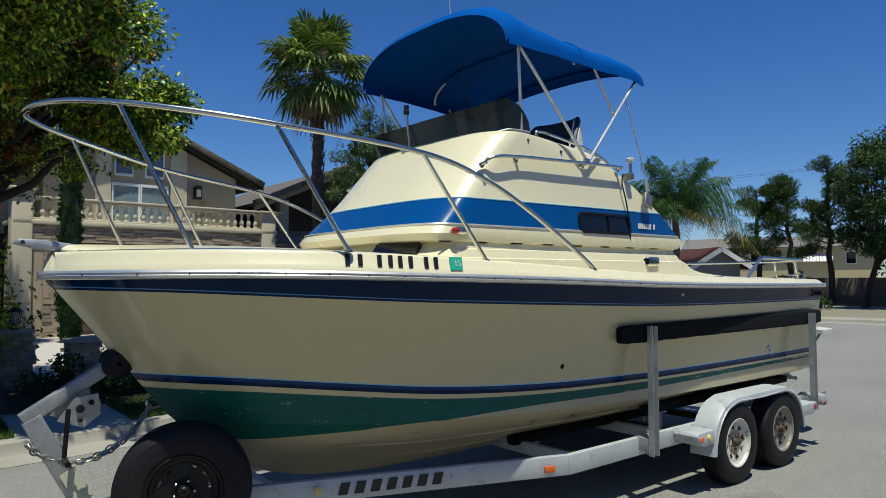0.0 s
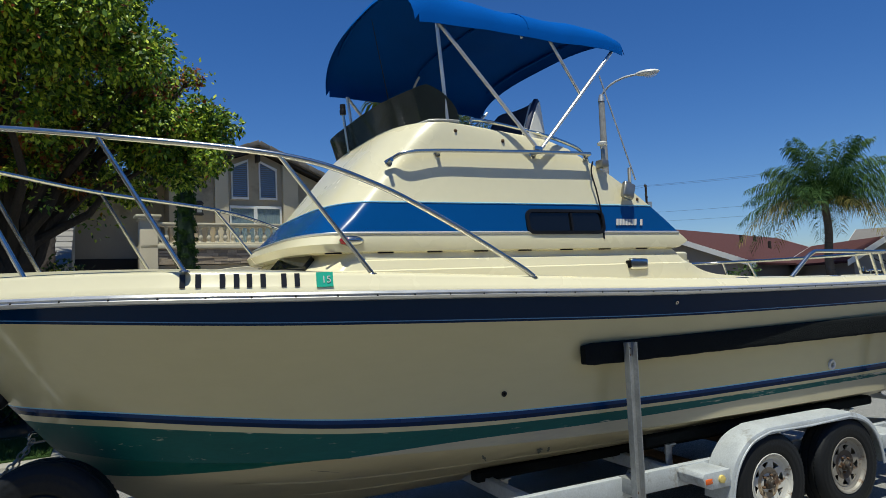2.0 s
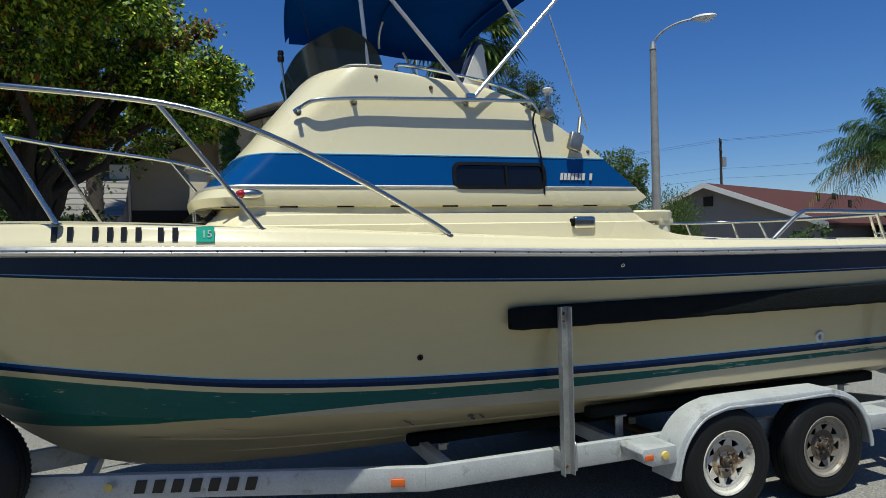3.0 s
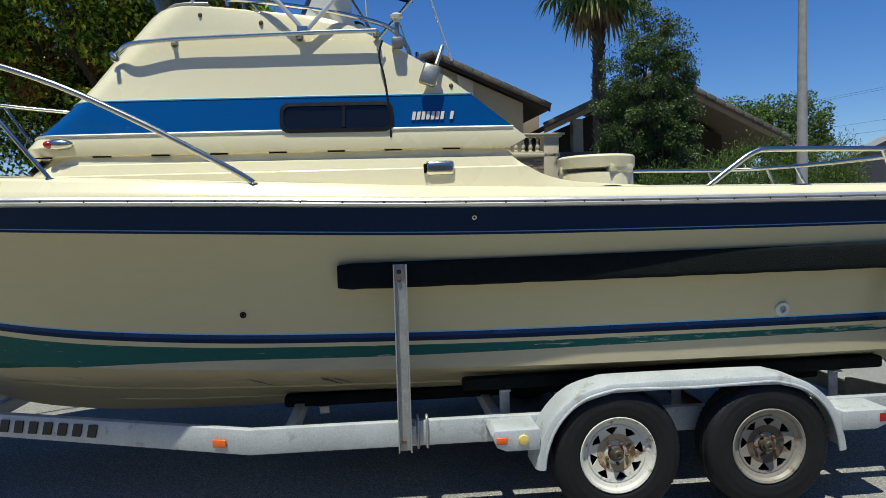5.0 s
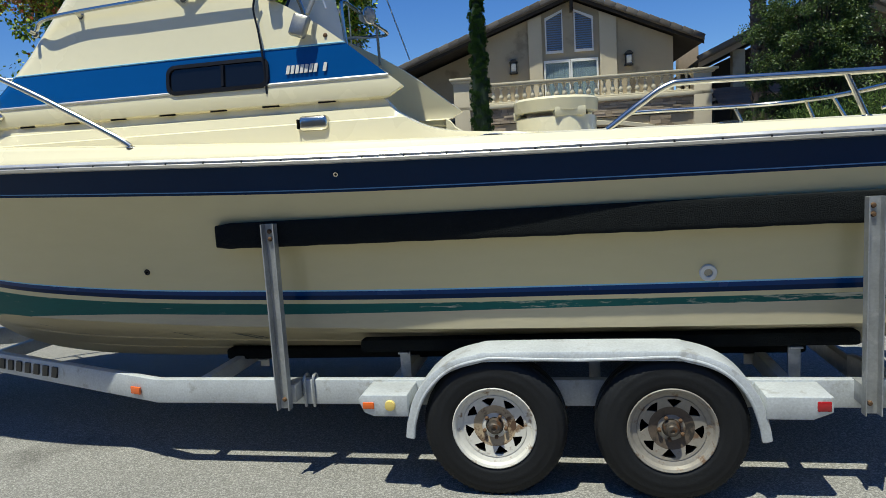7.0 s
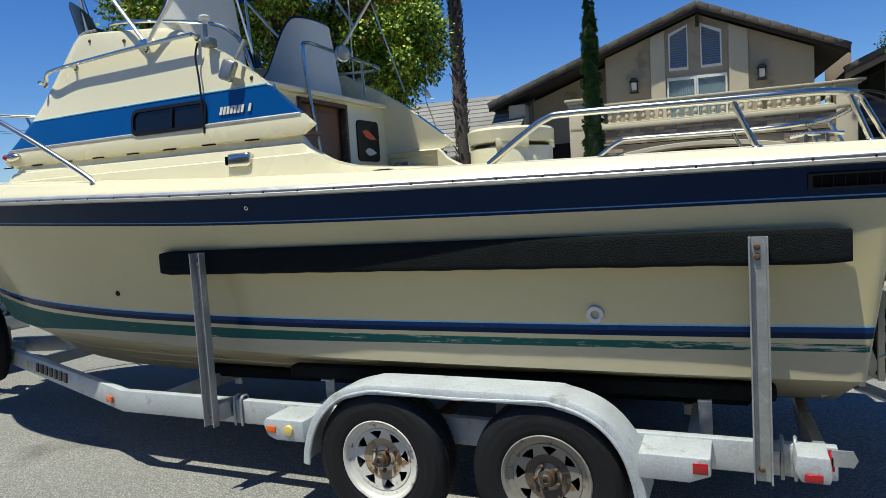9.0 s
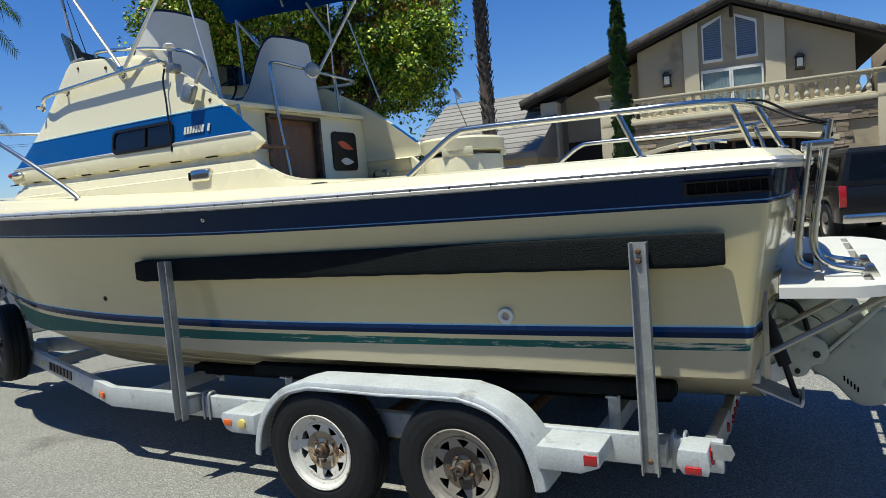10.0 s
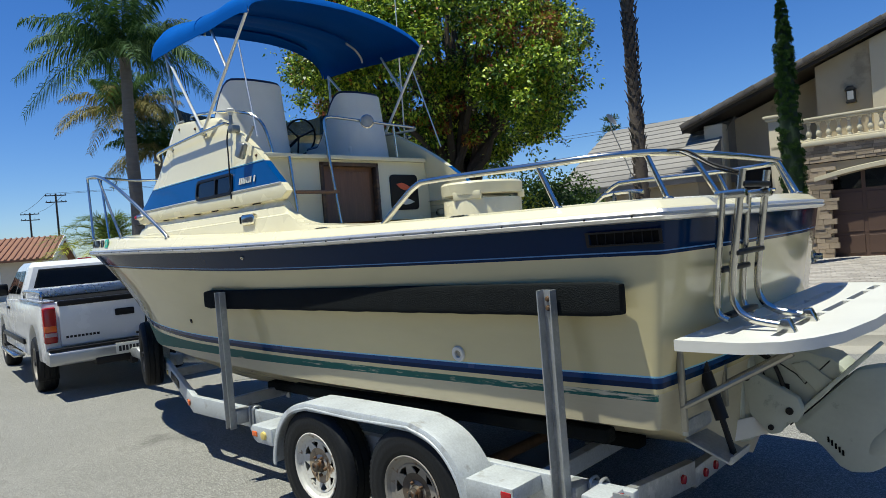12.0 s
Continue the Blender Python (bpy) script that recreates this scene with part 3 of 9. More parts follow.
bm = B()
prism(bm, leaf_shape(CY + 0.64, 2.165, 0.09, 0.028, -0.25), "x", 4.747, 4.750)
part("decal", bm, REDART, panel, "red painted shape")
bm = B()
prism(bm, leaf_shape(CY + 0.65, 2.035, 0.075, 0.028, -0.05), "x", 4.747, 4.750)
part("decal", bm, WHITE, panel, "white painted shape")

# side window of the port and starboard cabin side
def rounded(w, h, r, n=5):
    pts = []
    for sx, sz, a0 in ((1, 1, 0), (-1, 1, 90), (-1, -1, 180), (1, -1, 270)):
        for k in range(n):
            a = radians(a0 + k * 90 / (n - 1))
            pts.append((sx * (w / 2 - r) + r * math.cos(a), sz * (h / 2 - r) + r * math.sin(a)))
    return pts


def on_cabin(x, z, out=0.0, side=-1):
    """A pose on the cabin side: x aft, y out of the boat turned to -y, z up the wall."""
    y0, y1 = cab_y(x, z - 0.05), cab_y(x, z + 0.05)
    lean = math.atan2(y1 - y0, 0.1)
    ys0, ys1 = cab_y(x - 0.2, z), cab_y(x + 0.2, z)
    turn = math.atan2(ys1 - ys0, 0.4)
    m = Matrix.Translation((x, cab_y(x, z) - out, z)) @ Matrix.Rotation(turn, 4, "Z") @ Matrix.Rotation(-lean, 4, "X")
    if side > 0:
        m = Matrix.Translation((0, 2 * CY, 0)) @ Matrix.Diagonal((1, -1, 1, 1)) @ m
    return m


for side in (-1, 1):
    m = on_cabin(4.29, 2.215, 0.0, side)
    bm = B()
    outer, inner = rounded(0.615, 0.165, 0.05), rounded(0.572, 0.125, 0.036)
    rows = [[m @ Vector((u, y, v)) for u, v in p] for p, y in ((outer, 0.01), (outer, -0.012), (inner, -0.014), (inner, 0.0))]
    loft(bm, rows, closed=True)
    win = part("cabin_window", bm, BLACK, cabin, "dark sliding window in a black frame")
    bm = B()
    prism(bm, inner, "y", -0.004, 0.004, m=m)
    part("pane", bm, DARKGLASS, win)
    bm = B()
    box(bm, 0.03, -0.016, -0.058, 0.045, 0.0, 0.058, m=m)
    part("mullion", bm, BLACK, win)
# small hatch window in the trunk's front
bm = B()
m = Matrix.Translation((2.565, CY - 0.62, 1.985)) @ Matrix.Rotation(radians(-72), 4, "Z") @ Matrix.Rotation(radians(-45), 4, "X")
prism(bm, rounded(0.36, 0.10, 0.02), "y", -0.02, 0.01, m=m)
part("front_window", bm, DARKGLASS, boat, "small tinted front window")

# maker's mark as plain slanted bars
m = on_cabin(4.80, 2.215, 0.004)
for k in range(9):
    if k == 7:
        continue
    bm = B()
    u = -0.105 + k * 0.026
    prism(bm, [(u, -0.022), (u + 0.018, -0.022), (u + 0.027, 0.022), (u + 0.009, 0.022)], "y", -0.004, 0.0, m=m)
    part("badge_bar", bm, WHITE, cabin, "white slanted badge bar")
# registration as plain bars, with its tag
def side_text_pose(x, dz):
    u = hull_u(x, SZ(x))
    x1 = x + 0.1
    p = Vector((x, CY - SH(u) + 0.016, SZ(x) + dz))
    q = Vector((x1, CY - SH(hull_u(x1, SZ(x1))) + 0.016, SZ(x1) + dz))
    turn = math.atan2(q.y - p.y, q.x - p.x)
    return Matrix.Translation(p) @ Matrix.Rotation(turn, 4, "Z") @ Matrix.Rotation(radians(-11), 4, "X")


for x in (1.895, 1.965, 2.075, 2.14, 2.20, 2.265, 2.365, 2.43):
    m = side_text_pose(x, 0.086)
    bm = B()
    prism(bm, [(0.006, -0.034), (0.032, -0.034), (0.032, 0.034), (0.006, 0.034)], "y", -0.003, 0.004, m=m)
    part("registration_bar", bm, LETTER, boat, "black registration bar")
bm = B()
prism(bm, [(0, -0.038), (0.085, -0.038), (0.085, 0.038), (0, 0.038)], "y", -0.006, 0.004, m=side_text_pose(2.545, 0.086))
tag = part("registration_tag", bm, GREENTAG, boat, "small green registration tag")
def flat_text(name, body, size, m, material, parent, thick=0.001):
    """Letters of the built-in font as a flat mesh, at the pose m."""
    cu = bpy.data.curves.new(name, "FONT")
    cu.body, cu.size, cu.extrude, cu.align_x, cu.align_y = body, size, thick, "CENTER", "CENTER"
    ob = bpy.data.objects.new(name, cu)
    scene.collection.objects.link(ob)
    me = bpy.data.meshes.new_from_object(ob.evaluated_get(bpy.context.evaluated_depsgraph_get()))
    bpy.data.objects.remove(ob)
    me.name = name
    me.transform(m)
    me.materials.clear()
    return part(name, me, material, parent, smooth=False)


flat_text("tag_figure", "15", 0.052, side_text_pose(2.545, 0.086) @ Matrix.Translation((0.050, -0.008, -0.002)) @ RX90, WHITE, tag)

# ---------------- boat: rails and fittings ----------------
RAILTOP = [(0.52, 0.0, 2.72), (0.56, 0.20, 2.725), (0.70, 0.42, 2.72), (1.0, 0.67, 2.69), (1.55, 0.955, 2.62), (2.38, 1.15, 2.53), (2.85, 1.195, 2.40), (3.3, 1.205, 2.19), (3.75, 1.20, 1.94), (3.87, 1.198, 1.862)]
full = [Vector((x, CY + h, z)) for x, h, z in reversed(RAILTOP)] + [Vector((x, CY - h, z)) for x, h, z in RAILTOP[1:]]
bm = B()
tube(bm, spline(full, 7), 0.0155, 12)
bow_rail = part("bow_rail", bm, CHROME, boat, "polished tubular bow rail")
POSTS = [((0.86, 0.57, 2.705), (1.22, 0.66, 1.945)), ((1.55, 0.955, 2.62), (1.924, 1.075, 1.945)), ((2.38, 1.15, 2.53), (2.861, 1.167, 1.905))]
for side in (-1, 1):
    for (x, h, z), (x2, h2, z2) in POSTS:
        bm = B()
        rod(bm, (x, CY + side * h, z), (x2, CY + side * h2, z2), 0.0125, 10)
        lathe(bm, [(0.0, 0.012), (0.018, 0.011), (0.026, 0.004), (0.026, 0.0)], 12, Matrix.Translation((x2, CY + side * h2, z2 - 0.004)))
        part("stanchion", bm, CHROME, bow_rail)
    bm = B()
    lathe(bm, [(0.0, 0.012), (0.018, 0.011), (0.026, 0.004), (0.026, 0.0)], 12, Matrix.Translation((3.87, CY + side * 1.198, 1.852)))
    part("rail_foot", bm, CHROME, bow_rail)
# the stern rail, round the quarters
AFT = [(6.34, 1.08, 1.785), (6.50, 1.075, 1.90), (6.62, 1.07, 1.972), (6.75, 1.068, 1.985), (7.40, 1.055, 1.975), (7.65, 1.02, 1.975), (7.81, 0.92, 1.975), (7.89, 0.76, 1.975), (7.93, 0.52, 1.972), (7.945, 0.2, 1.97)]
path = [Vector((x, CY - h, z)) for x, h, z in AFT] + [Vector((7.95, CY, 1.97))] + [Vector((x, CY + h, z)) for x, h, z in reversed(AFT)]
bm = B()
tube(bm, spline(path, 6), 0.016, 12)
stern_rail = part("stern_rail", bm, CHROME, boat, "polished tubular stern rail")
for side in (-1, 1):
    for p, q in (((7.40, 1.055, 1.972), (7.49, 1.05, 1.775)), ((7.84, 0.87, 1.972), (7.92, 0.86, 1.775)), ((7.925, 0.60, 1.97), (8.03, 0.58, 1.775))):
        bm = B()
        rod(bm, (p[0], CY + side * p[1], p[2]), (q[0], CY + side * q[1], q[2] - 0.01), 0.0125, 10)
        lathe(bm, [(0.0, 0.012), (0.018, 0.011), (0.026, 0.004), (0.026, 0.0)], 12, Matrix.Translation((q[0], CY + side * q[1], q[2] - 0.008)))
        part("stanchion", bm, CHROME, stern_rail)
# grab rail along the cabin side, both sides
for side in (-1, 1):
    pts = []
    for x, z in ((3.08, 2.575), (3.12, 2.60), (3.2, 2.635), (3.42, 2.655), (3.8, 2.665), (4.2, 2.675), (4.52, 2.68)):
        y = cab_y(max(x, 3.2), min(z, 2.66)) - 0.05
        if x < 3.2:
            y += 0.05 * (3.2 - x) / 0.1
        pts.append(Vector((x, CY + side * (CY - y), z)))
    bm = B()
    tube(bm, spline(pts, 6), 0.0125, 10)
    grab = part("grab_rail", bm, CHROME, cabin)
    for x, z in ((3.10, 2.585), (3.42, 2.655), (4.10, 2.672), (4.52, 2.68)):
        y = cab_y(max(x, 3.2), min(z, 2.66))
        bm = B()
        p = Vector((x, CY + side * (CY - y + 0.052), z))
        q = Vector((x, CY + side * (CY - y - 0.01), z - 0.012))
        rod(bm, p, q, 0.012, 10)
        lathe(bm, [(0.0, 0.012), (0.02, 0.008), (0.024, 0)], 12, Matrix.Translation(q - Vector((0, 0, 0)) + Vector((0, side * 0.01, 0))) @ (RX90 if side < 0 else RX90.inverted()))
        part("bracket", bm, CHROME, grab)
# navigation side light in its housing, on both sides
for side in (-1, 1):
    bm = B()
    c = Vector((2.82, CY + side * (CY - cab_y(2.82, 2.10) + 0.01), 2.10))
    bmesh.ops.create_uvsphere(bm, u_segments=14, v_segments=8, radius=1, matrix=Matrix.Translation(c) @ Matrix.Diagonal((0.075, 0.035, 0.03, 1)))
    nav = part("side_light", bm, CHROME, cabin, "chrome navigation side light")
    bm = B()
    bmesh.ops.create_uvsphere(bm, u_segments=12, v_segments=8, radius=1, matrix=Matrix.Translation(c + Vector((-0.045, side * 0.012, 0))) @ Matrix.Diagonal((0.03, 0.028, 0.022, 1)))
    part("lens", bm, RED if side < 0 else GREENTAG, nav)
# chrome hawse vent on the trunk
for side in (-1, 1):
    bm = B()
    h = CY - (-0.66)
    box(bm, 4.76, CY + side * h - 0.03, 1.885, 4.92, CY + side * h + 0.04, 1.965, 0.022, 3)
    vent = part("deck_vent", bm, CHROME, boat, "chrome deck vent")
    bm = B()
    box(bm, 4.752, CY + side * (h - 0.02), 1.90, 4.762, CY + side * (h + 0.03), 1.95, 0.004)
    part("vent_mouth", bm, DARK, vent)
# through-hull fittings
def hull_disc(x, z, r, th, material, name, inner=None):
    p = hull_pt(x, z)
    d = (hull_pt(x + 0.05, z) - hull_pt(x - 0.05, z)).normalized()
    v = (hull_pt(x, z + 0.05) - hull_pt(x, z - 0.05)).normalized()
    nrm = d.cross(v)
    nrm = nrm if nrm.y < 0 else -nrm
    m = Matrix.Translation(p) @ nrm.to_track_quat("Z", "Y").to_matrix().to_4x4()
    bm = B()
    lathe(bm, [(r, -0.01), (r, th * 0.6), (r * 0.9, th), (r * 0.5, th * 0.9), (r * 0.42, -0.005), (0, -0.006)], 24, m)
    ob = part(name, bm, material, boat)
    if inner:
        bm = B()
        lathe(bm, [(r * 0.42, 0.001), (0, 0.001)], 16, m)
        part("bore", bm, inner, ob)
    return ob


hull_disc(6.80, 1.07, 0.042, 0.014, WHITE, "drain_fitting", DULLSTEEL)
hull_disc(3.745, 1.156, 0.018, 0.006, BLACK, "bilge_fitting", DARK)
hull_disc(5.00, 1.655, 0.014, 0.01, CHROME, "vent_fitting", DARK)
# spray strakes along the bottom
def strake_pt(x, v, out):
    lo, hi = 0.0, 12.0
    for _ in range(30):
        m = (lo + hi) / 2
        lo, hi = (m, hi) if CX(m) < x else (lo, m)
    return CH(lo) * v, KZ(x) + (CZ(x) - KZ(x)) * v - out


for side in (-1, 1):
    for v, x0, x1 in ((0.58, 2.2, 7.7), (0.30, 2.5, 6.8)):
        bm = B()
        rows = []
        for dv, out in ((-0.03, -0.012), (0.0, 0.010), (0.008, -0.012)):
            row = []
            for i in range(41):
                x = x0 + (x1 - x0) * i / 40
                k = math.sin(math.pi * min(1.0, min(i, 40 - i) / 6) / 2)
                h, z = strake_pt(x, v + dv, out * k - 0.002)
                row.append(Vector((x, CY + side * h, z)))
            rows.append(row)
        loft(bm, rows)
        part("spray_strake", bm, BOTTOM, hull)
# scuffs of old paint on the bottom
SCUFF = mat("grey_blue_scuff", (0.12, 0.14, 0.14), 0.7, var=0.4, scale=30, fine=120)


def bottom_pt(x, z, out=0.0):
    lo, hi = 0.0, 12.0
    for _ in range(30):
        m = (lo + hi) / 2
        lo, hi = (m, hi) if CX(m) < x else (lo, m)
    v = min(1.0, max(0.0, (z - KZ(x)) / max(1e-3, CZ(x) - KZ(x))))
    return Vector((x, CY - CH(lo) * v * (0.97 if v > 0.9 else 1) - out, z - out * 0.5))


rs = random.Random(21)
for x0, z0, x1, z1, w in ((3.70, 0.75, 3.83, 0.655, 0.018), (4.12, 0.745, 4.24, 0.65, 0.03), (4.20, 0.735, 4.30, 0.66, 0.02), (2.62, 0.80, 2.80, 0.755, 0.012)):
    bm = B()
    a, b = [], []
    for i in range(15):
        s_ = i / 14
        x, z = x0 + (x1 - x0) * s_, z0 + (z1 - z0) * s_
        k = w * rs.uniform(0.2, 1.0) * math.sin(math.pi * (0.08 + 0.84 * s_))
        a.append(bottom_pt(x - k, z, 0.004))
        b.append(bottom_pt(x + k, z, 0.004))
    loft(bm, [a, b])
    part("scuff_mark", bm, SCUFF, hull, "grey-blue scuff in the bottom paint", smooth=False)
# engine vent grille in the navy band
bm = B()
for a, b, c, d in ((7.665, 8.0, 1.588, 1.596), (7.665, 8.0, 1.642, 1.65), (7.665, 7.68, 1.588, 1.65), (7.985, 8.0, 1.588, 1.65)):
    rows = [[hull_pt(a + (b - a) * i / 4, z, o) for i in range(5)] for z, o in ((c, -0.002), (c, 0.018), (d, 0.018), (d, -0.002))]
    loft(bm, rows)
grille = part("engine_vent", bm, BLACK, boat, "black louvred engine vent")
for k in range(7):
    x = 7.71 + k * 0.04
    bm = B()
    box(bm, x, hull_pt(x, 1.62).y - 0.008, 1.596, x + 0.004, hull_pt(x, 1.62).y + 0.0, 1.642)
    part("louvre", bm, BLACK, grille)
bm = B()
rows = [[hull_pt(7.68 + 0.3 * i / 4, z, 0.003) for i in range(5)] for z in (1.59, 1.648)]
loft(bm, rows)
part("vent_backing", bm, DARK, grille)
# pulpit and anchor roller at the bow
bm = B()
prism(bm, [(0.48, 1.995), (0.50, 2.02), (0.62, 2.015), (0.95, 1.975), (0.95, 1.955), (0.64, 1.955)], "y", CY - 0.05, CY + 0.05, 0.006)
pul = part("bow_roller", bm, GALV, boat, "grey metal bow roller plate")
bm = B()
lathe(bm, [(0.0, -0.055), (0.012, -0.055), (0.012, 0.055), (0, 0.055)], 10, Matrix.Translation((0.52, CY, 2.0)) @ RX90)
part("pin", bm, CHROME, pul)

# ---------------- boat: flybridge ----------------
bm = B()
low = u_ring(2.872, 3.215, 3.53, 0.845, 0.845, 3.60, 0.0, na=4, nf=16)
low = [p - Vector((0, 0, 0.05 * min(1.0, max(0.0, (3.40 - p.x) / 0.18)) ** 0.8)) for p in low]
high = []
for p in low:
    up = min(1.0, max(0.0, (3.60 - p.x) / 0.2)) ** 0.6
    lean = min(1.0, max(0.0, (3.60 - p.x) / 0.38))
    high.append(Vector((p.x - 0.06 * lean, CY + (p.y - CY) * (1 + 0.04 * up), p.z + 0.012 + (0.235 - 0.05 * lean) * up)))
mid = [p.lerp(q, 0.5) for p, q in zip(low, high)]
loft(bm, [low, mid, high])
loft(bm, [[p + Vector((0.006, 0, 0.002)) for p in r] for r in (low, mid, high)])
screen = part("windscreen", bm, SMOKE, boat, "smoked acrylic wraparound windscreen")
bm = B()
tube(bm, [p + Vector((0.0, 0, -0.004)) for p in low], 0.009, 6)
part("screen_seat", bm, ALU, screen)
# light stick before the screen
bm = B()
rod(bm, (3.17, CY + 0.05, 2.80), (3.13, CY + 0.05, 3.11), 0.011, 8)
stick = part("light_staff", bm, CHROME, boat, "thin light staff")
bm = B()
lathe(bm, [(0, 0), (0.022, 0), (0.024, 0.03), (0.018, 0.045), (0.022, 0.05), (0.02, 0.075), (0, 0.08)], 12, Matrix.Translation((3.13, CY + 0.05, 3.10)))
part("staff_light", bm, BLACK, stick)

# bimini: canvas on hoops
BX = [(3.31, 3.50, 0.355), (3.40, 3.505, 0.395), (3.65, 3.51, 0.32), (4.0, 3.51, 0.265), (4.3, 3.50, 0.265), (4.6, 3.505, 0.25), (4.80, 3.50, 0.225), (4.90, 3.475, 0.19)]
def hoop(x, z, rise, n=22, w=0.935):
    out = []
    for i in range(n + 1):
        a = math.pi * i / n
        c = math.cos(a)
        far, aft = max(0.0, -c), (x - 3.31) / 1.59      # the top is set a little askew on the starboard side
        out.append(Vector((x - 0.04 * math.sin(a) - 0.10 * far * aft, CY - w * (abs(c) ** 0.86) * (1 if c > 0 else -1), z + rise * math.sin(a) ** 0.9 + 0.05 * far * (1 - aft) - 0.02 * far * aft)))
    return out


BF = [curve1([b[0] for b in BX], [b[k] for b in BX]) for k in (0, 1, 2)]
bm = B()
rows = []
for i in range(31):
    x = 3.31 + (4.90 - 3.31) * i / 30
    sag = 0.012 * abs(math.sin((x - 3.4) * 2.6 * math.pi))
    rows.append(hoop(x, BF[1](x) - sag * 0.3, BF[2](x) - sag))
loft(bm, rows)
# a hem hangs down along each edge
for idx in (0, -1):
    loft(bm, [[r[idx] for r in rows], [r[idx] + Vector((0, 0, -0.055)) for r in rows]])
loft(bm, [rows[0], [p + Vector((-0.03, 0, -0.045)) for p in rows[0]]])
loft(bm, [rows[-1], [p + Vector((0.02, 0, -0.05)) for p in rows[-1]]])
bmesh.ops.remove_doubles(bm, verts=bm.verts, dist=0.001)
bmesh.ops.recalc_face_normals(bm, faces=bm.faces)
bmesh.ops.solidify(bm, geom=list(bm.faces), thickness=0.004)
bmesh.ops.recalc_face_normals(bm, faces=bm.faces)
for f in bm.faces:          # inward faces take the darker copy, underside shade put into the colour
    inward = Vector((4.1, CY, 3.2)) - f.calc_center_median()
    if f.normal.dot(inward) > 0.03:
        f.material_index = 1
bim = part("bimini", bm, [CANVAS, CANVAS_SHADED], boat, "blue canvas bimini top", angle=60)
bm = B()
for i in (15,):
    tube(bm, [p + Vector((0, 0, 0.004)) for p in rows[i]], 0.004, 5)
part("seam", bm, CANVAS, bim)
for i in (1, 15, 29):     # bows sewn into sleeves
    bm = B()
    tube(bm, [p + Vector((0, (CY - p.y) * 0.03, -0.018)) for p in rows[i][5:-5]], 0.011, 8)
    part("sleeve", bm, CANVAS_SHADED, bim)
for i in (15,):
    for ends in (rows[i][:6], rows[i][-6:]):
        bm = B()
        tube(bm, [p + Vector((0, (CY - p.y) * 0.09, -0.03)) for p in ends], 0.010, 8)
        part("hoop", bm, ALU, bim)
for side in (-1, 1):
    f = lambda x, h, z: Vector((x, CY + side * h, z))
    foot = f(4.12, 0.95, 2.70)
    segs = [(f(3.45, 0.885, 3.49), foot, 0.0125), (f(4.85, 0.90, 3.47), foot + Vector((0.02, 0, -0.01)), 0.0125), (f(4.28, 0.90, 3.49), f(4.52, 0.92, 3.10), 0.011), (f(3.45, 0.885, 3.49), f(3.52, 0.84, 2.86), 0.012),
            (f(4.70, 0.91, 3.26), f(4.93, 0.96, 2.52), 0.006)]
    for a, b, r in segs:
        bm = B()
        rod(bm, a, b, r, 10)
        part("pole", bm, ALU, bim)
    bm = B()
    box(bm, foot.x - 0.03, foot.y - 0.015, foot.z - 0.03, foot.x + 0.03, foot.y + 0.015, foot.z + 0.015, 0.006)
    part("pole_foot", bm, CHROME, bim)
# flybridge seats
def seat_shell(x, y, w, back, fwd, grow=0.0, n=28):
    """A wraparound seat: rows from the port front edge round the back to the starboard front edge, low to high."""
    rows = []
    for k in range(9):
        q = k / 8
        row = []
        for i in range(n + 1):
            a = math.pi * i / n
            c, sn = math.cos(a), math.sin(a)
            rise = min(1.0, max(0.0, (0.72 - (1 - sn ** 0.55)) / 0.60))     # level over the back, falling along the wings
            top = 2.60 + (back - 2.60) * rise * rise * (3 - 2 * rise)
            z = 2.45 + (top - 2.45) * q
            row.append(Vector((x - fwd * (1 - sn ** 0.55) - 0.10 * q * sn + grow * sn, y - (w + grow) * (abs(c) ** 0.7) * (1 if c > 0 else -1), z)))
        rows.append(row)
    return rows


def seat(y, x, w=0.29, back=3.11):
    outer, inner = seat_shell(x, y, w, back, 0.60, 0.03), seat_shell(x, y, w, back, 0.60, -0.03)
    bm = B()
    loft(bm, outer)
    loft(bm, [outer[-1], inner[-1]])
    loft(bm, [[r[0] for r in outer], [r[0] for r in inner]])
    loft(bm, [[r[-1] for r in outer], [r[-1] for r in inner]])
    bmesh.ops.remove_doubles(bm, verts=bm.verts, dist=0.001)
    s = part("helm_seat", bm, SEATVINYL, boat, "tall grey-white vinyl wraparound helm seat")
    bm = B()
    loft(bm, inner)
    part("seat_lining", bm, NAVYTRIM, s, "dark navy inner lining")
    bm = B()
    tube(bm, [p.lerp(q, 0.4) + Vector((0, 0, 0.004)) for p, q in zip(outer[-1], inner[-1])], 0.021, 6)
    part("piping", bm, NAVYTRIM, s)
    bm = B()
    box(bm, x - 0.46, y - w + 0.05, 2.43, x - 0.05, y + w - 0.05, 2.58, 0.03, 3)
    part("seat_cushion", bm, SEATVINYL, s)


seat(CY - 0.53, 4.42, back=3.08)
seat(CY + 0.50, 4.52, back=3.06)
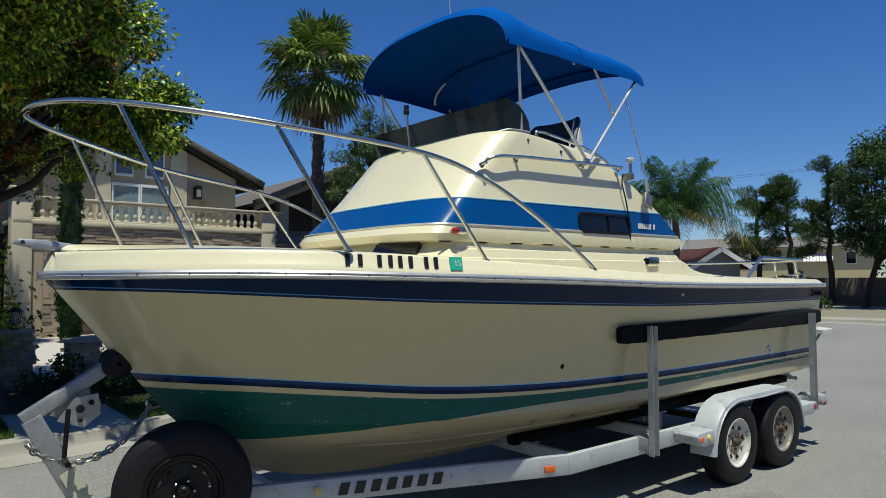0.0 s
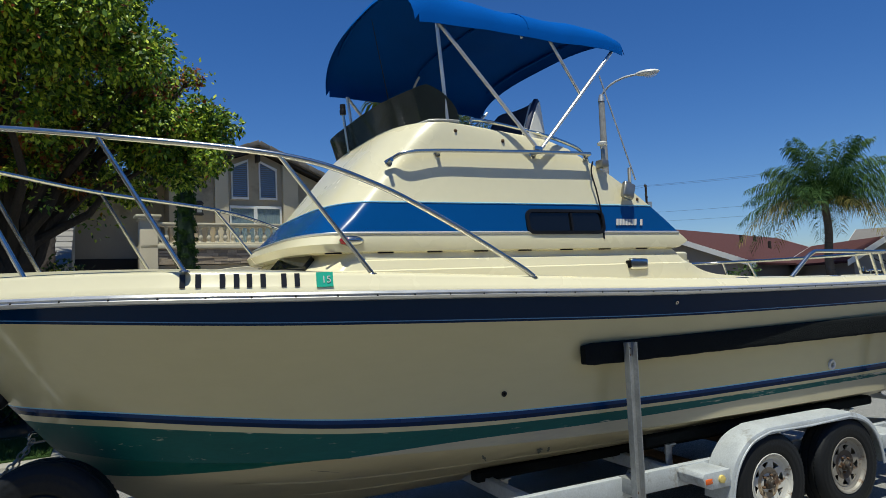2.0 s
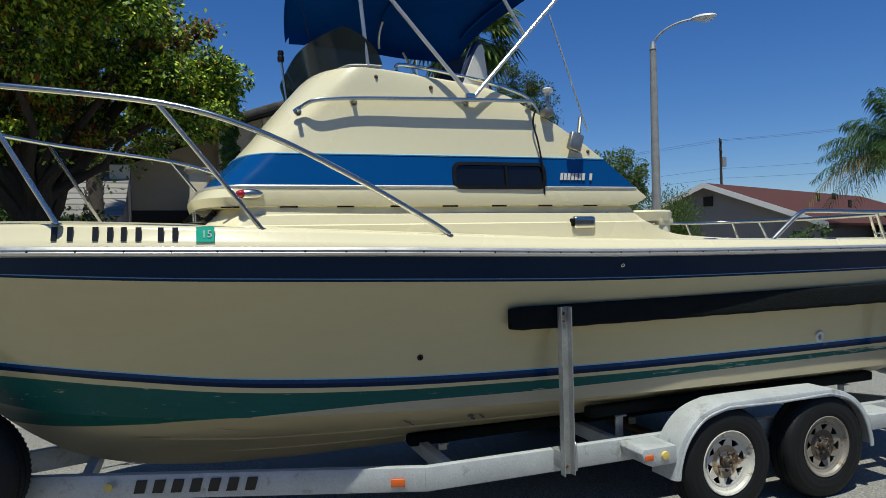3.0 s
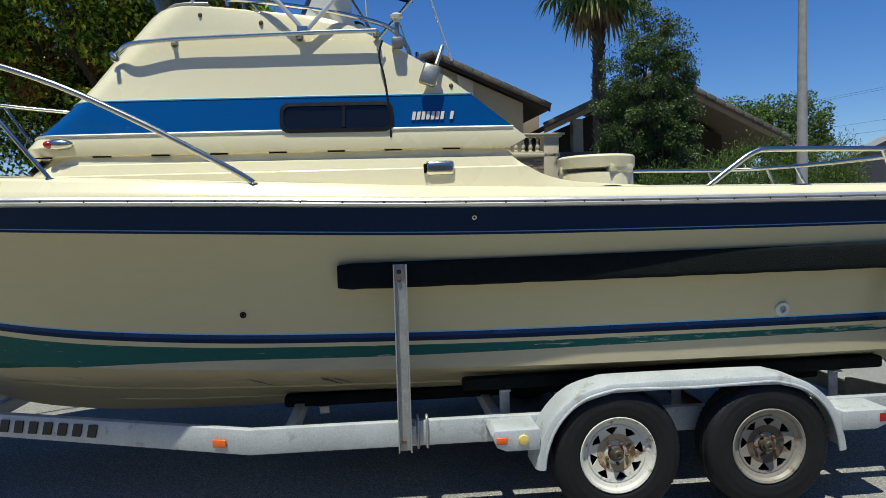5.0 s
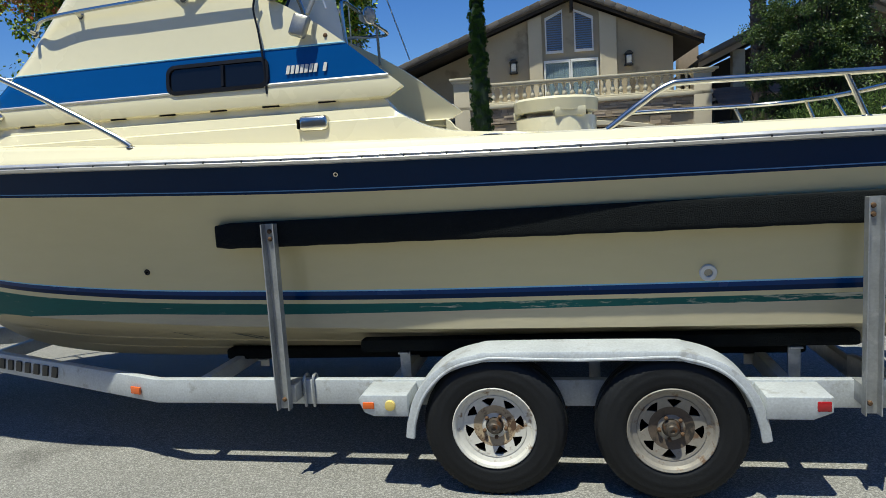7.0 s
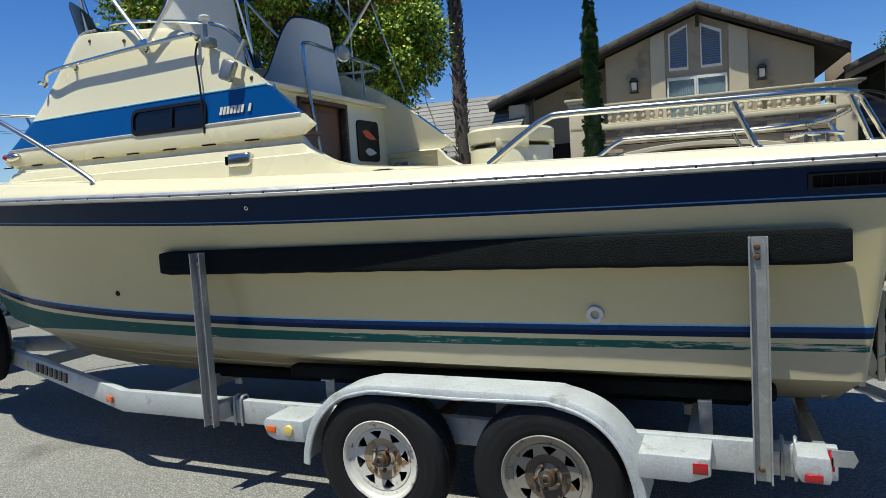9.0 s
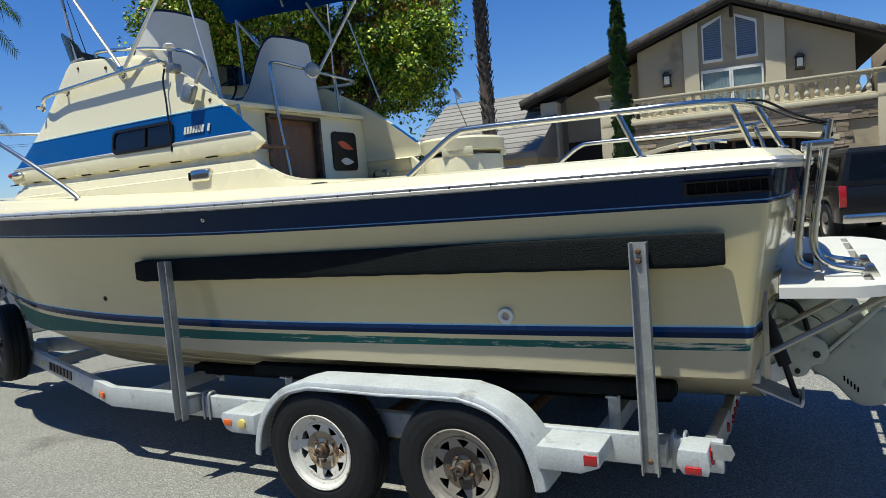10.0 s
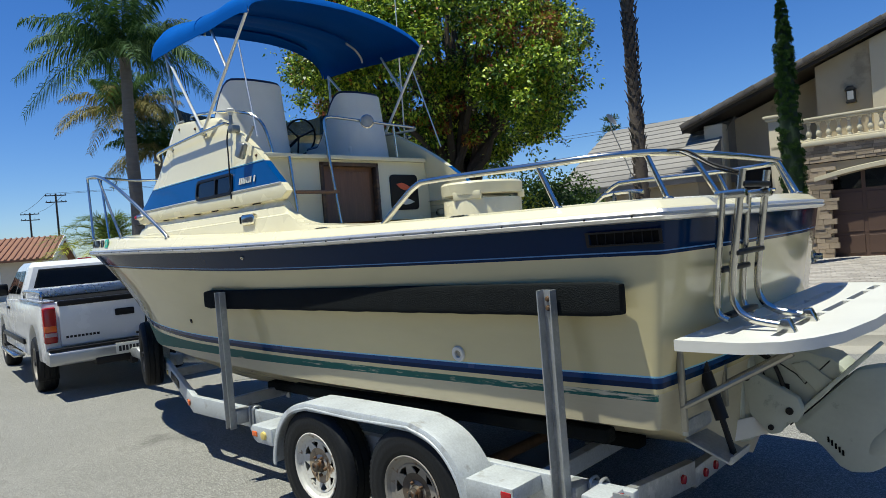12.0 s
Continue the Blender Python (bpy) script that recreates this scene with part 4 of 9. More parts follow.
# rails behind the flybridge seats with the ladder and spot lamp
bm = B()
tube(bm, spline([(3.70, CY - 0.82, 2.86), (3.75, CY - 0.82, 2.895), (4.2, CY - 0.82, 2.84), (4.5, CY - 0.80, 2.78), (4.62, CY - 0.78, 2.73), (4.70, CY - 0.75, 2.63), (4.745, CY - 0.72, 2.42)], 6), 0.0125, 8)
part("fly_rail", bm, CHROME, boat, "bent chrome rail beside the flybridge")
bm = B()
tube(bm, spline([(4.95, CY - 0.20, 1.14), (4.86, CY - 0.22, 1.9), (4.80, CY - 0.235, 2.40), (4.78, CY - 0.24, 2.68), (4.78, CY - 0.20, 2.735), (4.79, CY - 0.05, 2.735), (4.80, CY + 0.45, 2.715), (4.80, CY + 0.78, 2.70), (4.55, CY + 0.84, 2.71), (4.1, CY + 0.86, 2.74)], 5), 0.0125, 8)
lad = part("flybridge_ladder", bm, CHROME, boat, "chrome ladder with wooden treads")
bm = B()
tube(bm, spline([(4.95, CY - 0.62, 1.14), (4.86, CY - 0.62, 1.9), (4.80, CY - 0.62, 2.40)], 5), 0.0125, 8)
part("ladder_rail", bm, CHROME, lad)
for z in (1.45, 1.82, 2.12):
    bm = B()
    x = 4.95 - 0.09 * (z - 1.14) / 0.8
    box(bm, x - 0.03, CY - 0.62, z - 0.012, x + 0.03, CY - 0.21, z + 0.012, 0.004)
    part("tread", bm, TEAK, lad)
bm = B()
rod(bm, (4.80, CY + 0.50, 2.70), (4.80, CY + 0.52, 2.43), 0.011, 8)
part("rail_post", bm, CHROME, lad)
bm = B()
lathe(bm, [(0.0, -0.07), (0.03, -0.06), (0.055, -0.01), (0.06, 0.02), (0.052, 0.024)], 18, Matrix.Translation((4.83, CY + 0.17, 2.715)) @ Matrix.Rotation(radians(-32), 4, "Z") @ RY90)
spot = part("spot_lamp", bm, CHROME, boat, "round chrome deck spot lamp")
bm = B()
lathe(bm, [(0.053, 0.022), (0.03, 0.03), (0, 0.033)], 18, Matrix.Translation((4.83, CY + 0.17, 2.715)) @ Matrix.Rotation(radians(-32), 4, "Z") @ RY90)
part("lamp_lens", bm, CLEAR, spot)
# steering wheel and console
bm = B()
box(bm, 3.55, CY - 0.7, 2.43, 3.72, CY + 0.7, 2.72, 0.03, 3)
con = part("helm_console", bm, CREAM, boat)
bm = B()
tube(bm, [Vector((3.95 + 0.05 * math.sin(a), CY + 0.1 + 0.17 * math.cos(a), 2.72 + 0.16 * math.sin(a))) for a in (2 * math.pi * k / 24 for k in range(24))], 0.009, 8, closed=True)
for a in (0.5, 2.6, 4.7):
    rod(bm, (3.93, CY + 0.1, 2.72), (3.95 + 0.05 * math.sin(a), CY + 0.1 + 0.17 * math.cos(a), 2.72 + 0.16 * math.sin(a)), 0.009, 6)
rod(bm, (3.93, CY + 0.1, 2.72), (3.72, CY + 0.1, 2.64), 0.014, 8)
part("steering_wheel", bm, BLACK, con)
# antenna mount, white cap, lead and flood lamp on the cabin side
y = cab_y(4.62, 2.62)
bm = B()
box(bm, 4.60, y - 0.065, 2.59, 4.665, y + 0.01, 2.645, 0.012)
rod(bm, (4.63, y - 0.05, 2.64), (4.63, y - 0.045, 2.72), 0.013, 10)
mount = part("antenna_mount", bm, DULLSTEEL, cabin, "chrome antenna ratchet mount")
bm = B()
lathe(bm, [(0, 0), (0.016, 0), (0.018, 0.02), (0.033, 0.025), (0.035, 0.040), (0.02, 0.050), (0, 0.052)], 16, Matrix.Translation((4.63, y - 0.045, 2.72)))
part("antenna_cap", bm, WHITE, mount)
bm = B()
tube(bm, spline([(4.55, y - 0.03, 2.63), (4.53, y - 0.035, 2.55), (4.555, y - 0.05, 2.42), (4.575, y - 0.065, 2.25), (4.58, y - 0.07, 2.10)], 6), 0.006, 6)
part("cable", bm, BLACK, mount)
bm = B()
mm = on_cabin(4.80, 2.43, 0.05) @ Matrix.Rotation(radians(20), 4, "Y") @ Matrix.Diagonal((0.85, 0.85, 0.85, 1))
box(bm, -0.055, -0.03, -0.07, 0.055, 0.02, 0.07, 0.015, 3, m=mm)
rod(bm, (4.84, cab_y(4.84, 2.49) - 0.04, 2.49), (4.88, cab_y(4.86, 2.5), 2.60), 0.012, 8)
flood = part("flood_lamp", bm, DULLSTEEL, cabin, "grey deck flood lamp")
bm = B()
box(bm, -0.045, -0.036, -0.06, 0.045, -0.029, 0.05, 0.003, m=mm)
part("lamp_lens", bm, DULLSTEEL, flood)
bm = B()
rod(bm, (4.45, CY + 0.97, 2.62), (4.40, CY + 1.06, 5.2), 0.007, 6, r2=0.003)
part("radio_antenna", bm, WHITE, boat)
bm = B()
rod(bm, (3.28, CY - 0.55, 2.86), (3.12, CY - 0.62, 3.55), 0.004, 6, r2=0.002)
part("whip_antenna", bm, BLACK, boat)

# bait tank in the cockpit
bm = B()
def oval(cx, cy, a, b, z, n=36):
    return [Vector((cx + a * math.cos(2 * math.pi * i / n), cy + b * math.sin(2 * math.pi * i / n), z)) for i in range(n)]


rows = [oval(6.08, CY + 0.12, 0.261, 0.306, 1.12), oval(6.08, CY + 0.12, 0.261, 0.306, 1.92), oval(6.08, CY + 0.12, 0.257, 0.302, 1.93)]
V = loft(bm, rows, closed=True)
bm.faces.new(V[-1])
tank = part("bait_tank", bm, CREAM, boat, "cream plastic bait tank")
bm = B()
rows = [oval(6.08, CY + 0.12, 0.243, 0.288, 1.955), oval(6.08, CY + 0.12, 0.270, 0.315, 1.962), oval(6.08, CY + 0.12, 0.275, 0.320, 2.035), oval(6.08, CY + 0.12, 0.261, 0.306, 2.05)]
V = loft(bm, rows, closed=True)
bm.faces.new(V[-1])
bm.faces.new(V[0])
for k in range(3):
    a = 2 * math.pi * k / 3 + 0.9
    box(bm, -0.03, -0.10, 1.925, 0.02, 0.10, 1.98, 0.004, m=Matrix.Translation((6.08 + 0.243 * math.cos(a), CY + 0.12 + 0.288 * math.sin(a), 0)) @ Matrix.Rotation(a, 4, "Z"))
part("tank_lid", bm, CREAM, tank)
# deck fittings: rod holder and cleats
for x, h in ((5.78, 1.09), (6.9, 1.06)):
    for side in (-1, 1):
        bm = B()
        zz = SZ(x) + RISE(x)
        lathe(bm, [(0.045, 0.0), (0.045, 0.006), (0.03, 0.009), (0.026, 0.0), (0.02, -0.02), (0, -0.02)], 18, Matrix.Translation((x, CY + side * h, zz)) @ Matrix.Diagonal((1.3, 0.9, 1, 1)))
        part("rod_holder", bm, CHROME, boat)
for side in (-1, 1):
    bm = B()
    x, h = 7.72, 0.88
    zz = SZ(x) + RISE(x) + 0.015
    tube(bm, [(x - 0.10, CY + side * h, zz + 0.026), (x - 0.05, CY + side * h, zz + 0.033), (x + 0.05, CY + side * h, zz + 0.033), (x + 0.10, CY + side * h, zz + 0.026)], 0.0085, 8)
    for d in (-0.04, 0.04):
        rod(bm, (x + d, CY + side * h, zz - 0.02), (x + d, CY + side * h, zz + 0.033), 0.009, 8)
    part("cleat", bm, CHROME, boat)

# ---------------- boat: stern ----------------
# swim platform with slots
bm = B()
PL = [(8.0, -1.08), (8.26, -1.08), (8.38, -1.02), (8.46, -0.90), (8.52, -0.74), (8.56, -0.4), (8.57, 0.0), (8.56, 0.4), (8.52, 0.74), (8.46, 0.90), (8.38, 1.02), (8.26, 1.08), (8.0, 1.08)]
pts = [(x, CY + y) for x, y in PL]


def between(poly, lo, hi):
    """The part of a polygon whose x lies between lo and hi."""
    for lim, sg in ((lo, 1), (hi, -1)):
        out = []
        for (ax, ay), (bx, by) in zip(poly, poly[1:] + poly[:1]):
            if (ax - lim) * sg >= 0:
                out.append((ax, ay))
            if (ax - lim) * (bx - lim) < 0:
                k = (lim - ax) / (bx - ax)
                out.append((lim, ay + (by - ay) * k))
        poly = out
    return poly


plat = None
for lo, hi in ((8.34, 8.60), (8.0, 8.13), (8.165, 8.305)):
    bm = B()
    prism(bm, between(pts, lo, hi), "z", 1.158, 1.202)
    ob = part("deck_strip" if plat else "swim_platform", bm, WHITE, plat or boat, "" if plat else "white moulded swim platform with slots")
    plat = plat or ob
for lo, hi in ((8.13, 8.165), (8.305, 8.34)):      # the slots are bridged between and closed at both ends
    strip = [(y, x) for x, y in between(pts, lo, hi)]
    for y0, y1 in [(-9, CY - 0.90), (CY + 0.90, 9)] + [(CY - 0.66 + k * 0.44 - 0.03, CY - 0.66 + k * 0.44 + 0.03) for k in range(4)]:
        bm = B()
        prism(bm, [(x, y) for y, x in between(strip, y0, y1)], "z", 1.158, 1.202)
        part("slot_bridge", bm, WHITE, plat)
for y in (-0.9, -0.45, 0.45, 0.9):
    bm = B()
    rod(bm, (7.93, CY + y, 0.88), (8.38, CY + y, 1.14), 0.014, 8)
    box(bm, 7.925, CY + y - 0.012, 0.78, 7.95, CY + y + 0.012, 1.16, 0.003)
    part("platform_strut", bm, DULLSTEEL, plat)
# boarding ladder, folded up
lad2 = None
for y in (-0.79, -0.49):
    bm = B()
    tube(bm, spline([(8.33, CY + y, 1.225), (8.26, CY + y, 1.235), (8.20, CY + y, 1.25), (8.15, CY + y, 1.29), (8.135, CY + y, 1.38), (8.17, CY + y, 1.62), (8.21, CY + y, 1.86)], 6), 0.0155, 12)
    tube(bm, spline([(8.13, CY + y - 0.02, 1.77), (8.10, CY + y - 0.02, 1.55), (8.075, CY + y - 0.02, 1.34), (8.08, CY + y - 0.02, 1.27), (8.12, CY + y - 0.02, 1.245)], 6), 0.0155, 12)
    box(bm, 8.10, CY + y - 0.03, 1.745, 8.22, CY + y + 0.02, 1.78, 0.006)
    ob = part("boarding_ladder" if lad2 is None else "ladder_rail", bm, CHROME, lad2 or boat, "folded chrome boarding ladder" if lad2 is None else "")
    lad2 = lad2 or ob
    bm = B()
    prism(bm, [(8.30, 1.20), (8.37, 1.20), (8.345, 1.255), (8.32, 1.255)], "y", CY + y - 0.025, CY + y + 0.025, 0.003)
    part("ladder_foot", bm, CHROME, lad2)
for x, z in ((8.155, 1.52), (8.20, 1.80), (8.09, 1.45), (8.11, 1.26)):
    bm = B()
    box(bm, x - 0.02, CY - 0.80, z - 0.011, x + 0.02, CY - 0.48, z + 0.011, 0.006)
    part("rung", bm, BLACK, lad2)
bm = B()
tube(bm, spline([(7.88, CY - 0.78, 1.985), (7.97, CY - 0.76, 1.97), (8.08, CY - 0.77, 1.90), (8.20, CY - 0.80, 1.85)], 6), 0.0055, 6)
tube(bm, spline([(7.90, CY - 0.70, 1.985), (8.0, CY - 0.72, 1.93), (8.1, CY - 0.76, 1.875), (8.20, CY - 0.80, 1.84)], 6), 0.0055, 6)
part("bungee_strap", bm, BLACK, lad2, "black bungee strap to the rail")
# transom fitting and trim tab
bm = B()
lathe(bm, [(0, 0.05), (0.018, 0.05), (0.018, 0.012), (0.035, 0.012), (0.035, 0.0)], 14, Matrix.Translation((8.07, CY + 0.62, 1.40)) @ RY90)
part("transom_fitting", bm, CHROME, boat)
for side in (-1, 1):
    bm = B()
    s = side
    box(bm, 7.87, CY + s * 0.66 - 0.13, 0.72, 7.90, CY + s * 0.66 + 0.13, 0.79, 0.004)
    prism(bm, [(7.86, 0.695), (8.06, 0.612), (8.07, 0.618), (8.075, 0.65), (8.065, 0.652), (8.055, 0.625), (7.87, 0.704)], "y", CY + s * 0.66 - 0.10, CY + s * 0.66 + 0.10, 0.002)
    tab = part("trim_tab", bm, GALV, boat, "bare metal trim tab")
    bm = B()
    rod(bm, (7.935, CY + s * 0.65, 0.98), (8.0, CY + s * 0.66, 0.78), 0.030, 12)
    rod(bm, (7.925, CY + s * 0.65, 1.04), (7.94, CY + s * 0.65, 0.97), 0.020, 10)
    rod(bm, (8.0, CY + s * 0.66, 0.78), (8.04, CY + s * 0.66, 0.63), 0.014, 10)
    part("tab_cylinder", bm, BLACK, tab)
# outdrive, raised
bm = B()
prism(bm, [(7.90, 0.62), (8.0, 0.62), (8.03, 1.10), (7.92, 1.10)], "y", CY - 0.20, CY + 0.20, 0.02)
out_ = part("outdrive", bm, DRIVEGREY, boat, "grey-green stern drive unit tilted up")
bm = B()
prism(bm, [(7.88, 0.50), (8.02, 0.53), (8.05, 0.95), (8.0, 1.02), (7.92, 1.02)], "y", CY - 0.17, CY + 0.17, 0.02)
part("gimbal_housing", bm, DRIVEGREY, out_)
bm = B()
prism(bm, [(7.98, 1.0), (8.09, 0.96), (8.23, 1.01), (8.40, 0.97), (8.47, 0.91), (8.20, 0.64), (8.12, 0.70), (7.98, 0.84)], "y", CY - 0.11, CY + 0.11, 0.025)
house_ = part("drive_housing", bm, DRIVEGREY, out_)
bm = B()
prism(bm, [(8.22, 0.93), (8.29, 0.95), (8.40, 0.86), (8.33, 0.80)], "y", CY - 0.125, CY - 0.108, 0.005)
part("side_cover", bm, DRIVEGREY, house_)
for path in ([(8.195, 0.625), (8.33, 0.755), (8.46, 0.895)], [(8.14, 0.945), (8.24, 0.88), (8.275, 0.835), (8.39, 0.955)]):
    bm = B()
    tube(bm, [Vector((x, CY - 0.1095, z)) for x, z in path], 0.0035, 5)
    part("joint_line", bm, BLACK, house_)
bm = B()
box(bm, 8.165, CY - 0.1135, 0.80, 8.205, CY - 0.105, 0.83, 0.003)
part("sight_plug", bm, BLACK, house_)
for dy, dz in ((-0.13, 0.0), (-0.16, 0.03)):
    bm = B()
    tube(bm, spline([(7.97, CY + dy, 0.95 + dz), (8.06, CY + dy - 0.03, 0.99 + dz), (8.15, CY + dy - 0.02, 0.93 + dz), (8.19, CY + dy, 0.80 + dz)], 6), 0.010, 8)
    part("hydraulic_hose", bm, BLACK, out_)
bm = B()
for k in range(5):
    tube(bm, [Vector((8.0 + 0.022 * k, CY + 0.10 * math.cos(a), 0.80 + 0.10 * math.sin(a) + 0.012 * k)) for a in (2 * math.pi * q / 20 for q in range(20))], 0.016, 6, closed=True)
part("bellows", bm, BLACK, out_, "black rubber bellows")
bm = B()
prism(bm, [(8.0, 0.88), (8.05, 0.90), (8.26, 0.78), (8.28, 0.72), (8.25, 0.66), (8.20, 0.655), (8.17, 0.60), (8.12, 0.585), (8.03, 0.68)], "y", CY - 0.185, CY - 0.13, 0.012)
part("trim_arm", bm, DRIVEGREY, out_)
for x, z, r in ((8.22, 0.715, 0.018), (8.13, 0.625, 0.014), (8.03, 0.86, 0.016)):
    bm = B()
    lathe(bm, [(r, 0), (r, 0.008), (0, 0.012)], 12, Matrix.Translation((x, CY - 0.185, z)) @ RX90)
    part("pivot_bolt", bm, BLACK, out_)
bm = B()
prism(bm, [(8.18, 0.615), (8.205, 0.565), (8.235, 0.572), (8.31, 0.51), (8.38, 0.425), (8.43, 0.405), (8.52, 0.42), (8.62, 0.50), (8.80, 0.72), (8.78, 0.82), (8.60, 0.94), (8.48, 0.91)], "y", CY - 0.05, CY + 0.05, 0.03)
part("lower_leg", bm, DRIVEGREY, out_)
bm = B()
mm = Matrix.Translation((8.17, CY, 0.62)) @ Matrix.Rotation(radians(-45), 4, "Y")
box(bm, 0.0, -0.15, -0.010, 0.55, 0.15, 0.010, 0.006, m=mm)
part("cavitation_plate", bm, DRIVEGREY, out_)
bm = B()
for k in range(5):
    box(bm, 8.34 + k * 0.015, CY - 0.0535, 0.545 - k * 0.014, 8.348 + k * 0.015, CY - 0.045, 0.572 - k * 0.014, m=None)
part("water_intake", bm, DARK, out_)
bm = B()
mm = Matrix.Translation((8.62, CY, 0.62)) @ Matrix.Rotation(radians(45), 4, "Y")
lathe(bm, [(0, -0.24), (0.04, -0.2), (0.065, -0.08), (0.07, 0.1), (0.055, 0.2), (0, 0.24)], 18, mm)
torp = part("gearcase", bm, DRIVEGREY, out_)
for k in range(3):
    bm = B()
    m2 = Matrix.Translation((8.83, CY, 0.83)) @ Matrix.Rotation(radians(45), 4, "Y") @ Matrix.Rotation(2 * math.pi * k / 3 + 0.4, 4, "Z")
    rows = [[m2 @ Vector((r, w * math.cos(0.6), -0.07 - w * math.sin(0.6) + 0.03)) for w in (-0.07 * f, 0, 0.07 * f)] for r, f in ((0.05, 0.5), (0.10, 1.0), (0.15, 1.1), (0.185, 0.7))]
    loft(bm, rows)
    bmesh.ops.solidify(bm, geom=list(bm.faces), thickness=0.006)
    part("propeller_blade", bm, BLACK, torp)
bm = B()
box(bm, -0.006, -0.17, -0.05, 0.0, 0.17, 0.05, 0.002, m=Matrix.Translation((7.99, CY - 0.22, 0.60)) @ Matrix.Rotation(radians(-55), 4, "Z") @ Matrix.Rotation(radians(12), 4, "X"))
pl = part("number_plate", bm, WHITE, out_, "white plate with dark bars")
bm = B()
for k in range(6):
    box(bm, -0.010, -0.13 + k * 0.045, -0.025, -0.005, -0.10 + k * 0.045, 0.025, m=Matrix.Translation((7.99, CY - 0.22, 0.60)) @ Matrix.Rotation(radians(-55), 4, "Z") @ Matrix.Rotation(radians(12), 4, "X"))
part("plate_bars", bm, LETTER, pl)

out_.location.x -= 0.085

# ---------------- trailer ----------------
trailer = thing("boat_trailer", (6.2, CY, 0.0), "silver-white tandem-axle steel boat trailer under the boat", "trailer")
for side in (-1, 1):
    yo = 1.035
    bm = B()
    beam(bm, (3.74, CY + side * yo, 0.465), (7.76, CY + side * yo, 0.465), 0.05, 0.14, 0.006)
    part("side_rail", bm, TRAILER, trailer)
    bm = B()
    beam(bm, (3.76, CY + side * yo, 0.465), (1.02, CY + side * 0.09, 0.485), 0.05, 0.14, 0.006)
    tongue = part("tongue_rail", bm, TRAILER, trailer)
    d = (Vector((1.02, CY + side * 0.09, 0)) - Vector((3.76, CY + side * yo, 0))).normalized()
    turn = math.atan2(-d.y, -d.x)
    if side < 0:
        # lettering as plain slanted bars, and the side marker
        base = Matrix.Translation((2.19, CY - 0.4935, 0.478)) @ Matrix.Rotation(turn, 4, "Z")
        for k in range(7):
            bm = B()
            u = k * 0.104
            prism(bm, [(u, -0.036), (u + 0.058, -0.036), (u + 0.078, 0.036), (u + 0.02, 0.036)], "y", -0.035, -0.024, m=base)
            part("letter_bar", bm, LETTER, tongue)
        bm = B()
        box(bm, -0.04, -0.04, -0.022, 0.04, -0.024, 0.022, 0.004, m=Matrix.Translation((3.60, CY - 0.985, 0.455)) @ Matrix.Rotation(turn, 4, "Z"))
        part("side_marker", bm, ORANGE, tongue, "orange side marker lens")
        bm = B()
        lathe(bm, [(0.024, 0), (0.024, 0.012), (0.0, 0.016)], 16, Matrix.Translation((2.06, CY - 0.475, 0.49)) @ Matrix.Rotation(turn, 4, "Z") @ Matrix.Translation((0, -0.024, 0)) @ RX90)
        part("reflector", bm, YELLOWED, tongue)
bm = B()
beam(bm, (1.25, CY, 0.48), (0.20, CY, 0.46), 0.09, 0.13, 0.008)
part("tongue", bm, TRAILER, trailer)
bm = B()
prism(bm, [(-0.06, 0.50), (-0.04, 0.56), (0.15, 0.57), (0.25, 0.53), (0.25, 0.42), (-0.02, 0.45)], "y", CY - 0.06, CY + 0.06, 0.015)
part("coupler", bm, GALV, trailer)
for x in (1.9, 3.95, 5.15, 7.2):
    h = 1.03 if x > 3.7 else 0.09 + (x - 1.02) * 0.345
    bm = B()
    beam(bm, (x, CY - h, 0.44), (x, CY + h, 0.44), 0.06, 0.09, 0.004)
    part("crossmember", bm, TRAILER if x < 7.5 else GALV, trailer)
# axles
for x in (5.74, 6.59):
    bm = B()
    rod(bm, (x, CY - 1.10, 0.335), (x, CY + 1.10, 0.335), 0.035, 12)
    part("axle", bm, RUST, trailer)
    for side in (-1, 1):
        bm = B()
        for k in range(3):
            beam(bm, (x - 0.36 + 0.06 * k, CY + side * 1.02, 0.38 - 0.014 * k), (x + 0.36 - 0.06 * k, CY + side * 1.02, 0.38 - 0.014 * k), 0.045, 0.011)
        part("leaf_spring", bm, RUST, trailer)
# keel and side bunks
def bunk(x0, x1, h, z0, z1, w, name="bunk"):
    for side in (-1, 1):
        bm = B()
        beam(bm, (x0, CY + side * h, z0), (x1, CY + side * h, z1), w, 0.075, 0.02)
        part(name, bm, CARPET, trailer, "black carpeted bunk")
        for x in (x0 + 0.25, (x0 + x1) / 2, x1 - 0.3):
            zz = z0 + (z1 - z0) * (x - x0) / (x1 - x0)
            bm = B()
            box(bm, x - 0.03, CY + side * h - 0.006, 0.40, x + 0.03, CY + side * h + 0.006, zz - 0.02, 0.002)
            box(bm, x - 0.03, CY + side * h - 0.05, zz - 0.048, x + 0.03, CY + side * h + 0.05, zz - 0.038, 0.002)
            part("bunk_bracket", bm, GALV, trailer)


bunk(3.85, 7.45, 0.36, 0.495, 0.515, 0.10)
bunk(4.95, 7.55, 0.84, 0.672, 0.69, 0.09)
